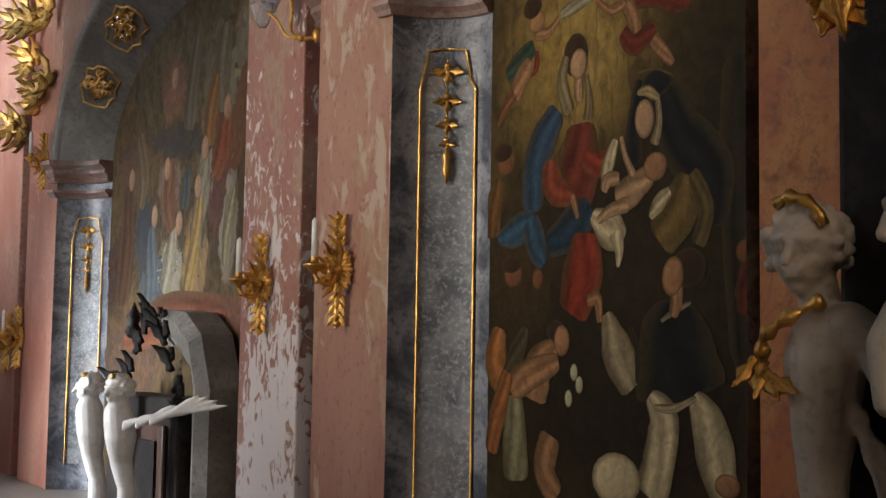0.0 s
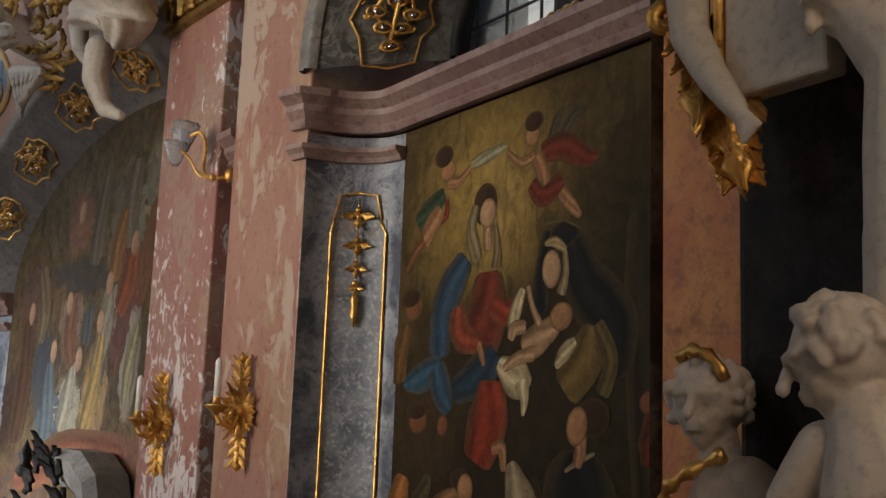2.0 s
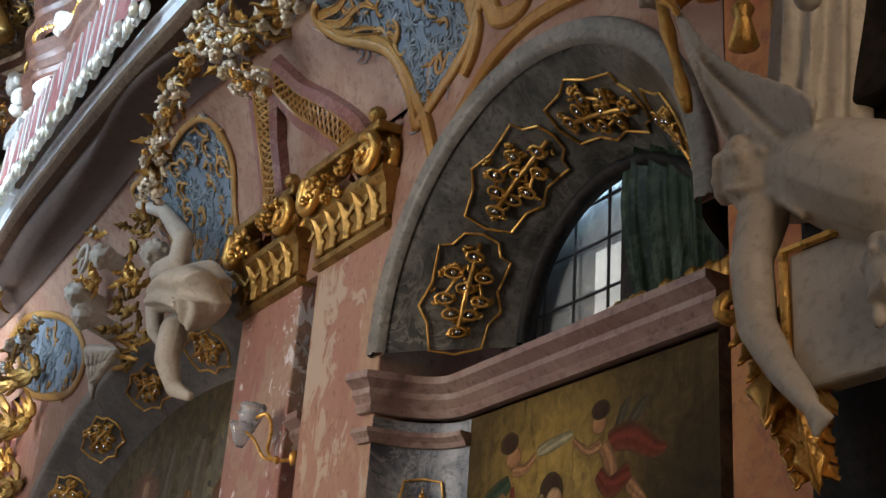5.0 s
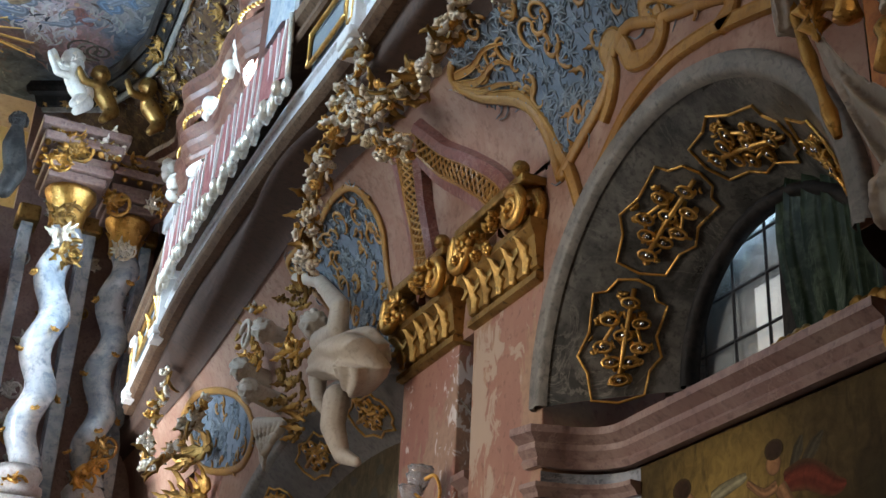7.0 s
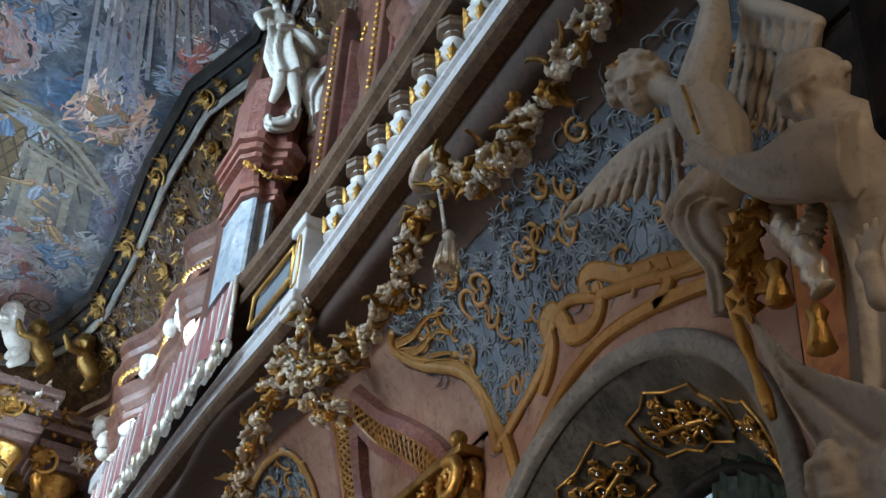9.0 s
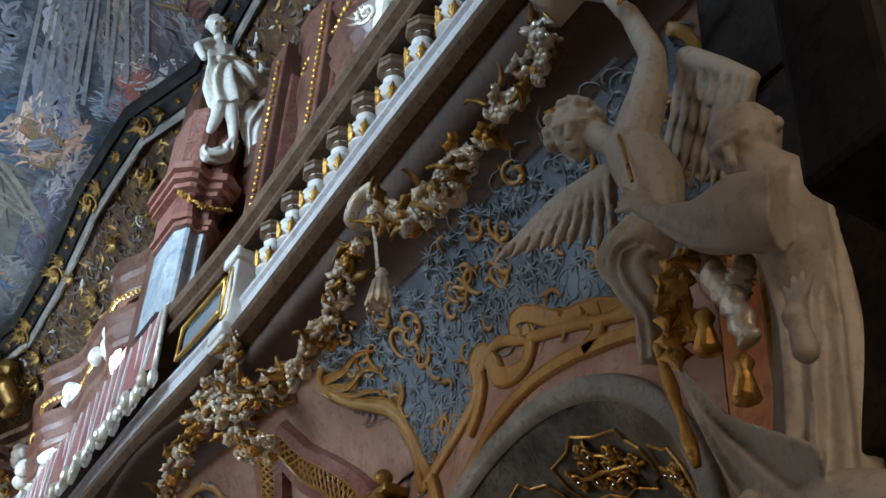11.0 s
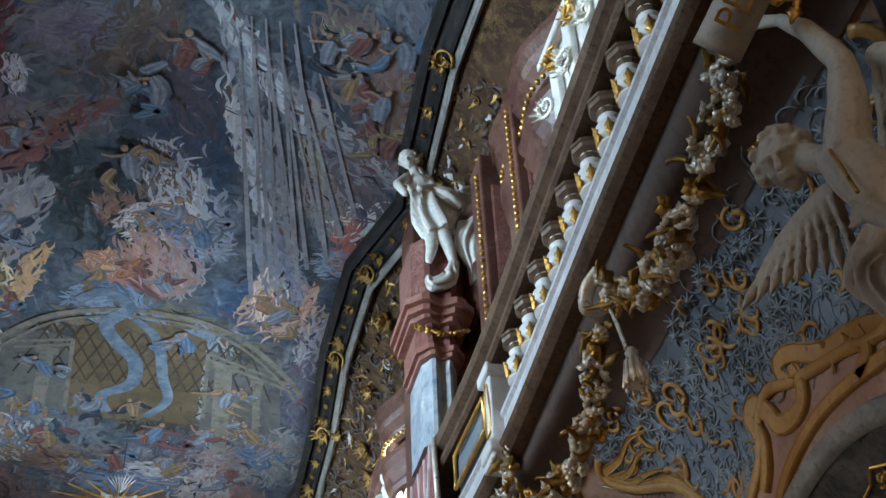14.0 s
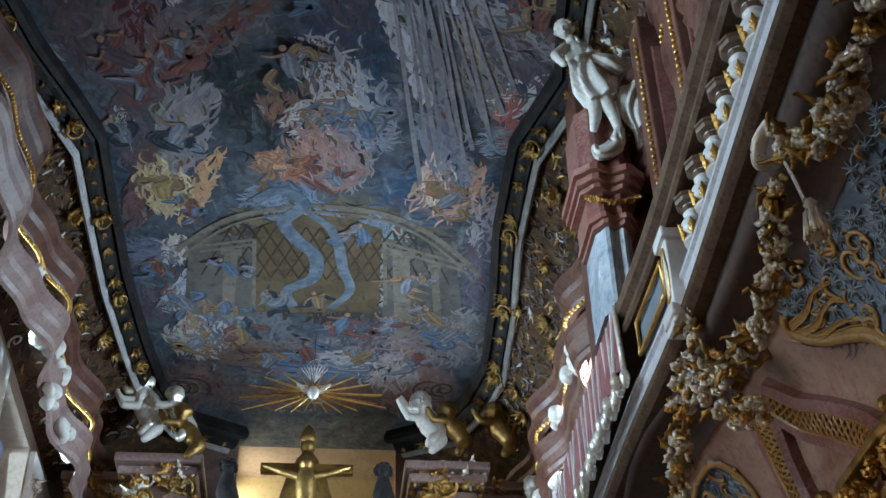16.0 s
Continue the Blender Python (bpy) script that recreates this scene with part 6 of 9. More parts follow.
for k in range(9):
    a = k * 0.7
    tube(bm, [(2.83 + 0.04 * math.cos(a), 5.7 + 0.04 * math.sin(a), 6.52), (2.83 + 0.075 * math.cos(a), 5.7 + 0.075 * math.sin(a), 6.32)], 0.016, 5)
part("tassel", bm, SILVER, th, "silver tassel", True)

# ---------------------------------------------------------------- blue stucco fields
def inside(p, poly):
    hit = False
    for (x0, y0), (x1, y1) in zip(poly, poly[1:] + poly[:1]):
        if (y0 > p[1]) != (y1 > p[1]) and p[0] < (x1 - x0) * (p[1] - y0) / (y1 - y0) + x0:
            hit = not hit
    return hit


def field(poly, border, seed, density, label):
    """A blue ground in the plaster with a raised gilt border, small stars and scrolls."""
    rng = random.Random(seed)
    edge = [(p.x, p.y) for p in spline([(a, b, 0) for a, b in poly + poly[:1]], 6)][:-1]
    us, vs_ = [p[0] for p in edge], [p[1] for p in edge]
    th = thing("stucco_field", label, "stucco relief", "stucco fields", "", face(sum(us) / len(us), sum(vs_) / len(vs_)))
    bm, step, cache = bmesh.new(), 0.05, {}

    def vert(i, j):
        if (i, j) not in cache:
            cache[(i, j)] = bm.verts.new(face(i * step, j * step, 0.012))
        return cache[(i, j)]
    for i in range(int(min(us) / step) - 1, int(max(us) / step) + 2):
        for j in range(int(min(vs_) / step) - 1, int(max(vs_) / step) + 2):
            if inside(((i + 0.5) * step, (j + 0.5) * step), edge):
                bm.faces.new((vert(i, j), vert(i + 1, j), vert(i + 1, j + 1), vert(i, j + 1)))
    part("ground", bm, BLUE, th, "blue stucco ground", True)
    bm = bmesh.new()
    run = []
    for a, b in edge + edge[:1]:
        if b < 2.5:
            run.append(face(a, b, 0.02))
        elif run:
            tube(bm, run, border, 8, 0.6, (1, 0, 0.4))
            run = []
    if len(run) > 1:
        tube(bm, run, border, 8, 0.6, (1, 0, 0.4))
    part("border", bm, OCHRE, th, "ochre gilt border", True)
    stars, gilt, wisps = bmesh.new(), bmesh.new(), bmesh.new()
    area = (max(us) - min(us)) * (max(vs_) - min(vs_))
    for _ in range(int(area * density)):
        u, v = rng.uniform(min(us), max(us)), rng.uniform(min(vs_), max(vs_))
        if not inside((u, v), edge):
            continue
        k = rng.random()
        if k < 0.42:
            r, a0 = rng.uniform(0.06, 0.1), rng.uniform(0, 3)
            for q in range(4):
                a = a0 + q * math.pi / 4
                tube(stars, [face(u + s * r * math.cos(a), v + s * r * math.sin(a), 0.016 + 0.012 * (1 - abs(s))) for s in (-1, 0, 1)], lambda t: 0.004 + 0.009 * (1 - abs(2 * t - 1)), 5)
        elif k < 0.58:
            pts = scroll((u, v), rng.uniform(0.07, 0.15), rng.uniform(0.55, 0.95), rng.uniform(0, 6), rng.choice((-1, 1)), 16)
            tube(gilt, [face(a, b, 0.025) for a, b in pts], lambda t: 0.006 + 0.016 * math.sin(math.pi * min(1.0, 0.15 + t)), 6, 0.6, (1, 0, 0.4))
            leaf(gilt, frame_at(face(*pts[4], 0.02), (-0.8, -0.2, -0.5), (0, 0, 1), rng.uniform(0, 6)), 0.1, 0.025, 0.3, 2, 0.006)
        else:
            a, pts = rng.uniform(0, 6.3), []
            for q in range(6):
                pts.append(face(u + 0.035 * q * math.cos(a + 0.5 * q), v + 0.035 * q * math.sin(a + 0.5 * q), 0.016))
            tube(wisps, pts, lambda t: 0.013 * (1 - t * 0.7), 5)
    part("stars", stars, BLUERELIEF, th, "pale raised stars")
    part("scrolls", gilt, OCHRE, th, "gilt scrolls", True)
    part("tendrils", wisps, BLUERELIEF, th, "pale raised tendrils", True)
    return th


f1 = field([(7.04, 1.05), (7.24, 1.52), (7.45, 1.83), (7.92, 2.14), (8.05, 2.4), (7.8, 2.52), (7.3, 2.56), (6.69, 2.56), (5.86, 2.56), (4.9, 2.56), (3.9, 2.56), (3.6, 2.3), (3.9, 1.35), (4.75, 1.24), (5.23, 1.4), (5.74, 1.56), (6.05, 1.68), (6.3, 1.58), (6.4, 1.42), (6.7, 1.24)], 0.045, 11, 115, "blue stucco field with gilt scrolls and pale stars")
field([(10.55, 2.42), (10.12, 2.36), (10.06, 1.97), (10.2, 1.5), (9.87, 0.95), (9.75, 0.6), (10.9, 1.1), (11.9, 1.95), (12.1, 2.4), (11.3, 2.36)], 0.04, 12, 95, "narrow blue stucco field beside the gilt bracket")
field([(17.4, 2.2), (16.5, 2.25), (15.0, 1.75), (14.2, 1.1), (14.7, 0.8), (16.6, 1.3)], 0.05, 13, 40, "blue stucco field near the altar")
# ochre strapwork that climbs over the arch
def strap(bm, line, width):
    """A flat raised band with rounded shoulders along a line of the wall; width is a function of 0..1."""
    pl = [(p.x, p.y) for p in spline([(a, b, 0) for a, b in line], 6)]
    rows = []
    for i, (a, b) in enumerate(pl):
        d = Vector((pl[min(i + 1, len(pl) - 1)][0] - pl[max(i - 1, 0)][0], pl[min(i + 1, len(pl) - 1)][1] - pl[max(i - 1, 0)][1])).normalized()
        w = width(i / (len(pl) - 1))
        rows.append([face(a - d.y * w * e, b + d.x * w * e, h) for e, h in ((-1, 0.0), (-1, 0.03), (-0.86, 0.045), (-0.7, 0.036), (0.7, 0.036), (0.86, 0.045), (1, 0.03), (1, 0.0))])
    v = grid(bm, rows)
    cap(bm, v[0])
    cap(bm, v[-1])


bm = bmesh.new()
strap(bm, [(4.2, 0.85), (4.64, 1.02), (4.96, 1.12), (5.28, 1.2), (5.68, 1.24), (6.08, 1.16), (6.36, 0.98), (6.6, 0.76), (6.85, 0.5)], lambda t: 0.05)
strap(bm, [(4.6, 1.2), (4.8, 1.26), (5.04, 1.4), (5.4, 1.52), (5.66, 1.7), (5.8, 1.73), (5.84, 1.66), (5.79, 1.61)], lambda t: 0.085 - 0.04 * t)
strap(bm, [(5.72, 1.64), (5.71, 1.5), (5.78, 1.41), (5.92, 1.4), (6.08, 1.46), (6.13, 1.58), (6.22, 1.7), (6.33, 1.66), (6.3, 1.5), (6.36, 1.32), (6.45, 1.2)], lambda t: 0.045 + 0.025 * math.sin(math.pi * t))
strap(bm, [(5.16, 1.16), (5.02, 1.24), (5.04, 1.4)], lambda t: 0.06)
strap(bm, [(8.08, 2.36), (7.84, 2.1), (7.44, 1.88), (7.28, 1.64), (7.08, 1.32), (6.9, 1.04), (6.76, 0.72)], lambda t: 0.05)
for line in ([(8.08, 2.36), (7.8, 2.22), (7.5, 2.22), (7.36, 2.12)], [(8.0, 2.4), (7.75, 2.34), (7.5, 2.36), (7.3, 2.28)], [(8.05, 2.3), (7.85, 2.15), (7.62, 2.08), (7.45, 2.0)]):
    strap(bm, line, lambda t: 0.045 * (1 - 0.8 * t))
part("strapwork", bm, OCHRE, f1, "ochre strapwork above the arch")

# gilt lattice ribs over the piers
def rib(line, w, seed):
    th = thing("lattice_rib", "gilt lattice rib with red marbled edges", "bracket", "lattice ribs", "", face(*line[0]))
    pl = [(p.x, p.y) for p in spline([(a, b, 0) for a, b in line], 6)]
    lanes = []
    for i, (a, b) in enumerate(pl):
        d = Vector((pl[min(i + 1, len(pl) - 1)][0] - pl[max(i - 1, 0)][0], pl[min(i + 1, len(pl) - 1)][1] - pl[max(i - 1, 0)][1])).normalized()
        lanes.append(((a, b), (-d.y, d.x)))

    def at(i, s, lift):
        (a, b), nn = lanes[max(0, min(i, len(lanes) - 1))]
        return face(a + nn[0] * s, b + nn[1] * s, lift)
    bm = bmesh.new()
    grid(bm, [[at(i, s, h) for s, h in ((-w - 0.1, 0.0), (-w - 0.09, 0.09), (-w, 0.11), (-w, 0.06), (w, 0.06), (w, 0.11), (w + 0.09, 0.09), (w + 0.1, 0.0))] for i in range(len(lanes))])
    part("edge", bm, RED, th, "red marbled edges")
    bm = bmesh.new()
    grid(bm, [[at(i, s, 0.068) for s in (-w, w)] for i in range(len(lanes))])
    part("ground", bm, SOFFIT, th)
    bm = bmesh.new()
    for i in range(-2, len(lanes), 1):
        tube(bm, [at(i, -w, 0.085), at(i + 1, 0, 0.095), at(i + 2, w, 0.085)], 0.014, 5)
        tube(bm, [at(i, w, 0.085), at(i + 1, 0, 0.095), at(i + 2, -w, 0.085)], 0.014, 5)
    for s in (-w, w):
        tube(bm, [at(i, s, 0.09) for i in range(len(lanes))], 0.02, 6)
    part("lattice", bm, OCHRE, th, "gilt lattice")


rib([(9.15, 1.0), (9.32, 1.4), (9.33, 1.8), (9.15, 2.15), (8.95, 2.4)], 0.11, 1)
rib([(7.72, 1.05), (7.98, 1.34), (8.4, 1.68), (8.72, 1.95), (8.9, 2.3)], 0.1, 2)


# gilt capitals on the two piers
def capital(y0, y1, z0=5.36):
    th = thing("gilt_capital", "gilt capital with volutes and flowers on the pier", "capital", "gilt capitals", "", (3.95, (y0 + y1) / 2, z0))
    bm = bmesh.new()
    rows = []
    for a, z in ((0.02, 0.0), (0.06, 0.02), (0.06, 0.07), (0.02, 0.1), (0.05, 0.12), (0.09, 0.34), (0.14, 0.4), (0.14, 0.46)):
        rows.append([(WALL - a, y0 - a * 0.6, z0 + z), (WALL - a, y1 + a * 0.6, z0 + z), (WALL + 0.1, y1 + a * 0.6, z0 + z), (WALL + 0.1, y0 - a * 0.6, z0 + z)])
    v = grid(bm, rows, True)
    cap(bm, v[0])
    cap(bm, v[-1])
    part("bell", bm, OLDGOLD, th)
    bm = bmesh.new()
    n = 5
    for k in range(n):
        yy = y0 + (y1 - y0) * (k + 0.5) / n
        leaf(bm, frame_at((WALL - 0.07, yy, z0 + 0.09), (-1, 0, 0)), 0.3, 0.085, 0.3, 3, 0.01)
        leaf(bm, frame_at((WALL - 0.08, yy + 0.1, z0 + 0.4), (-1, 0, 0), (0, 0, 1), 3.0), 0.18, 0.04, 0.2, 2, 0.01)
    part("leaf_band", bm, OLDGOLD, th, "", True)
    for yy in (y0 + 0.08, y1 - 0.08):
        bm = bmesh.new()
        tube(bm, [(WALL - 0.2, a, b) for a, b in scroll((yy, z0 + 0.56), 0.16, 1.7, 1.2, 1 if yy < (y0 + y1) / 2 else -1, 24)], lambda t: 0.05 * (1 - 0.5 * t), 8)
        tube(bm, [(WALL - 0.05, a, b) for a, b in scroll((yy, z0 + 0.56), 0.17, 1.7, 1.2, 1 if yy < (y0 + y1) / 2 else -1, 24)], lambda t: 0.06 * (1 - 0.5 * t), 8)
        part("volute", bm, GOLD, th, "", True)
    bm = bmesh.new()
    rng = random.Random(int(y0 * 10))
    for k in range(12):
        flower(bm, Vector((WALL - 0.12 - rng.uniform(0, 0.14), rng.uniform(y0 + 0.1, y1 - 0.1), z0 + rng.uniform(0.42, 0.72))), rng.uniform(0.07, 0.12), rng)
    part("flowers", bm, GOLD, th, "", True)
    bm = box(bmesh.new(), WALL - 0.2, WALL + 0.05, y0 - 0.06, y1 + 0.06, z0 + 0.74, z0 + 0.82, 0.02)
    ball(bm, (WALL - 0.18, y0 + 0.0, z0 + 0.86), 0.07, 2)
    part("abacus", bm, OLDGOLD, th)


capital(7.33, 8.36)
capital(8.68, 9.74, 5.34)

# ---------------------------------------------------------------- first bay: lunette, panels, sconces
def splay(angle, t, lift=0.0):
    """A point on the dark reveal of the lunette: angle from the far springing, t from the face (0) to the window (1)."""
    a, r = radians(angle), 1.52 - 0.52 * t ** 0.8
    c, s = math.cos(a), math.sin(a)
    p = Vector((WALL + 0.75 * t, BAY_Y + r * c, BAY_Z + 0.1 * t + r * s))
    inward = Vector((-0.45, -c * 0.9, -s * 0.9)).normalized()
    return p + inward * lift


OUTLINE = [(0, 1.0), (0.3, 0.93), (0.42, 0.72), (0.62, 0.66), (0.55, 0.1), (0.68, -0.25), (0.5, -0.5), (0.42, -0.92), (0, -1.0), (-0.42, -0.92), (-0.5, -0.5), (-0.68, -0.25), (-0.55, 0.1), (-0.62, 0.66), (-0.42, 0.72), (-0.3, 0.93)]


def cartouche(fn, seed, gems=8, size=1.0, sub="lunette reveal"):
    """fn(u, v, lift) gives a point; u across, v along, both about -1..1."""
    rng = random.Random(seed)
    th = thing("gilt_cartouche", "gilt jewelled cartouche with thin gold outline on dark marble", "ornament", "cartouches of the " + sub, "", fn(0, 0, 0))
    bm = bmesh.new()
    pts = [fn(u, v, 0.012) for u, v in OUTLINE]
    tube(bm, pts + pts[:1], 0.01 * size, 6)
    part("outline", bm, GOLD, th)
    bm, gm = bmesh.new(), bmesh.new()
    spots = [(0, 0.62), (-0.26, 0.3), (0.26, 0.3), (0, 0.08), (-0.3, -0.12), (0.3, -0.12), (-0.14, -0.36), (0.16, -0.36), (0, -0.66)]
    for u, v in spots[:gems + 1]:
        c = fn(u, v, 0.05)
        ring = [fn(u + 0.15 * math.cos(a), v + 0.085 * math.sin(a), 0.05) for a in [2 * math.pi * q / 10 for q in range(11)]]
        tube(bm, ring, 0.011 * size, 6)
        ball(gm, c, 0.02 * size, 2, (1, 1, 1))
        for q in range(4):
            flower(bm, fn(u + rng.uniform(-0.2, 0.2), v + rng.uniform(-0.12, 0.12), 0.03), rng.uniform(0.03, 0.055) * size, rng)
    tube(bm, [fn(0, -0.7, 0.03), fn(0.03, 0, 0.05), fn(0, 0.85, 0.02)], 0.018 * size, 6)
    for s in (-1, 1):
        tube(bm, [fn(s * 0.05, -0.5, 0.03), fn(s * 0.33, -0.1, 0.04), fn(s * 0.1, 0.45, 0.03)], 0.014 * size, 6)
    part("gilt_relief", bm, GOLD, th, "", True)
    part("gems", gm, GEM, th, "mirror glass gems", True)


for ang, seed in ((18, 1), (60, 2), (103, 3), (146, 4)):
    cartouche(lambda u, v, h, a=ang: splay(a + v * 20, 0.5 + u * 0.46, h), seed)
for ang, seed in ((31, 5), (53, 6), (76, 7), (100, 8)):
    def ring_b(u, v, h, a=ang):
        aa = radians(a + v * 7.0)
        t = 0.5 - u * 0.5
        return Vector((WALL + 0.5 * t - h, 11.7 + (3.78 - 0.48 * t) * math.cos(aa), 3.75 + (1.98 - 0.46 * t) * math.sin(aa)))
    cartouche(ring_b, seed, 6, 1.3, "painted arch")

# lunette window
th = thing("lunette_window", "arched window with leaded panes in a dark frame", "window", "", "structure", (4.8, BAY_Y, 4.3))
bm = bmesh.new()
rows = []
for a, b in ((0, 0), (-0.06, -0.02), (-0.08, -0.06), (-0.04, -0.1), (0.04, -0.1), (0.04, 0.0)):
    rows.append(arch(BAY_Y, BAY_Z + 0.1, 1.0 + b, 1.0 + b, 4.76 + a, 36))
grid(bm, rows)
part("frame", bm, WOOD, th, "dark moulded wooden frame", True)
bm = bmesh.new()
for y in (5.95, 6.3, 6.62):
    tube(bm, [(4.86, y, 4.3), (4.86, y, 5.6)], 0.012, 5)
for z in (4.75, 5.1, 5.4):
    tube(bm, [(4.86, 4.6, z), (4.86, 6.9, z)], 0.012, 5)
part("bars", bm, LEAD, th)
bm = box(bmesh.new(), 4.78, 4.88, 5.62, 5.74, 4.2, 5.65, 0.01)
part("mullion", bm, WOOD, th)
glass_ob = part("panes", box(bmesh.new(), 4.9, 4.91, 4.58, 6.86, 4.1, 5.7), PANE, th)
glass_ob.visible_shadow = False
th = thing("painted_curtain", "green and white marbled stucco curtain in the lunette", "curtain", "", "", (4.6, 5.2, 4.3))
bm = bmesh.new()
rows = []
for k in range(41):
    y = 5.62 - 1.02 * k / 40
    w = 0.05 * math.sin(k * 0.95) + 0.025 * math.sin(k * 2.1 + 1)
    rows.append([Vector((4.72 + w * (0.4 + 0.6 * q / 6), y + 0.07 * math.sin(q * 0.8) * (1 - k / 40), 5.62 - 1.28 * q / 6)) for q in range(7)])
grid(bm, rows)
part("folds", bm, CURTAIN, th, "", True)
bm = bmesh.new()
rng = random.Random(3)
for k in range(15):
    y = 5.6 - 0.98 * k / 14
    lathe(bm, [(0.02, 0.09), (0.05, 0.05), (0.045, 0.0), (0.06, -0.04), (0.02, -0.06)], Matrix.Translation((4.6, y, 4.36 + rng.uniform(-0.02, 0.03))), 7)
part("gilt_fringe", bm, GOLD, th, "gilt fringe", True)
# dark backing and white patch, coloured in place of pane reflections and daylight
setting("dark_pane_backing", box(bmesh.new(), 4.99, 5.0, 4.2, 7.2, 4.2, 6.2), DARK, "dark backing that stands in for the reflections in the window panes", "wall")


# White box added where the panes show a bright patch of daylight.
setting("bright_pane_patch", box(bmesh.new(), 4.96, 4.985, 5.72, 6.2, 4.2, 5.1), WHITE, "white patch that stands in for daylight in the leaded window", "wall")


# gilt frame and pendants on the hollow marble panels
def hollow_point(yf, yb, s, z, lift):
    a = s * math.pi / 2
    x = WALL + (BACK - WALL) * math.sin(a)
    y = yb + (yf - yb) * math.cos(a)
    sg = 1 if yf > yb else -1
    nrm = Vector((-0.64, -0.77 * sg, 0))
    return Vector((x, y, z)) + nrm * lift


def panel(yf, yb, top, label):
    th = thing("marble_panel", label, "wall panel", "gilt framed panels", "", hollow_point(yf, yb, 0.5, 0.3, 0))
    P = lambda s, z, h: hollow_point(yf, yb, s, z, h)
    bm = bmesh.new()
    rows = [[P(0.26 + 0.52 * k / 6, z, 0.008) for k in range(7)] for z in (0.3, 1.2, 2.2, top - 0.18)]
    grid(bm, rows)
    part("speckled_field", bm, GREYPANEL, th, "", True)
    bm = bmesh.new()
    loop = [P(0.26, 0.3, 0.015), P(0.26, top - 0.28, 0.015), P(0.28, top - 0.2, 0.015), P(0.33, top - 0.02, 0.015), P(0.5, top, 0.015), P(0.67, top - 0.02, 0.015), P(0.72, top - 0.2, 0.015), P(0.78, top - 0.28, 0.015), P(0.78, 0.3, 0.015)]
    tube(bm, loop, 0.009, 6)
    part("gilt_frame", bm, GOLD, th, "thin gilt frame")
    for k, z in enumerate((top - 0.14, top - 0.34, top - 0.5, top - 0.63)):
        bm = bmesh.new()
        w = 0.13 - 0.022 * k
        m = frame_at(P(0.5, z, 0.02), (-0.64, -0.77 if yf > yb else 0.77, 0))
        for ang in (-75, 0, 75):
            leaf(bm, m @ Matrix.Rotation(radians(180 + ang), 4, "Z"), w, w * 0.3, 0.35, 2, 0.005)
        ball(bm, m @ Vector((0, 0.02, 0.02)), 0.022, 2)
        tube(bm, [m @ Vector((0, 0.03, 0.01)), m @ Vector((0, 0.08, 0.01))], 0.007, 5)
        part("gilt_husk", bm, GOLD, th, "", True)
    bm = bmesh.new()
    lathe(bm, [(0.004, 0.1), (0.03, 0.05), (0.02, 0.0), (0.028, -0.05), (0.004, -0.14)], Matrix.Translation(P(0.5, top - 0.76, 0.03)), 8)
    part("gilt_drop", bm, GOLD, th, "", True)


panel(7.3, 6.88, 3.62, "speckled blue-grey marble panel with gilt frame and husks")
panel(15.5, 14.98, 3.2, "far blue-grey marble panel with gilt frame and husks")


# wall sconces
def sconce(y, z, x=WALL, s=1.0):
    th = thing("wall_sconce", "gilt rococo wall sconce with one white candle", "wall sconce", "gilt sconces", "", (x, y, z))
    M = frame_at((x - 0.05, y, z), (-0.8, -0.6, 0)) @ Matrix.Diagonal((s, s, s, 1))
    bm = bmesh.new()
    for k in range(20):
        a = 2 * math.pi * k / 20
        ln = 0.125 + 0.075 * abs(math.cos(a)) ** 2 + 0.035 * (k % 2)
        leaf(bm, M @ Matrix.Translation((0, 0, 0.02)) @ Matrix.Rotation(a, 4, "Z"), ln, 0.034, 0.25 + 0.2 * (k % 2), 3, 0.006)
    ball(bm, M @ Vector((0, 0, 0.04)), 0.035 * s, 2)
    part("rosette", bm, GOLD, th, "", True)
    for top in (1, -1):
        bm = bmesh.new()
        for k in range(3):
            for ang in (-35, 0, 35):
                leaf(bm, M @ Matrix.Translation((0, top * (0.14 + 0.07 * k), 0.02)) @ Matrix.Rotation(radians(ang + (0 if top > 0 else 180)), 4, "Z"), 0.13, 0.03, 0.2, 2, 0.006)
        ball(bm, M @ Vector((0, top * 0.36, 0.02)), 0.03 * s, 2)
        part("finial", bm, GOLD, th, "", True)
    bm = bmesh.new()
    tube(bm, [M @ Vector(p) for p in spline([(0.0, 0.0, 0.02), (-0.02, -0.1, 0.1), (-0.06, -0.08, 0.18), (-0.11, -0.03, 0.15)], 6)], 0.016 * s, 8)
    tube(bm, [M @ Vector((-0.03 + a * 0.6, -0.03 + b * 0.5, 0.1 + a)) for a, b in scroll((0, 0), 0.09, 1.3, 0, 1, 16)], 0.012 * s, 6)
    part("arm", bm, GOLD, th, "", True)
    bm = bmesh.new()
    c = Vector((x - 0.24 * s, y - 0.01, z + 0.02))
    lathe(bm, [(0.012, -0.06), (0.03, -0.03), (0.075, 0.0), (0.08, 0.012), (0.03, 0.02), (0.024, 0.05), (0.03, 0.06)], Matrix.Translation(c), 12)
    part("drip_pan", bm, GOLD, th, "", True)
    bm = bmesh.new()
    lathe(bm, [(0.024, 0.05), (0.024, 0.3), (0.016, 0.315), (0.003, 0.33)], Matrix.Translation(c), 12)
    part("candle", bm, WHITE, th, "white wax candle", True)


sconce(7.9, 2.18)
sconce(9.22, 2.14)
sconce(16.9, 1.78)
sconce(17.5, 1.72)
sconce(15.9, 3.9, 3.98, 0.9)

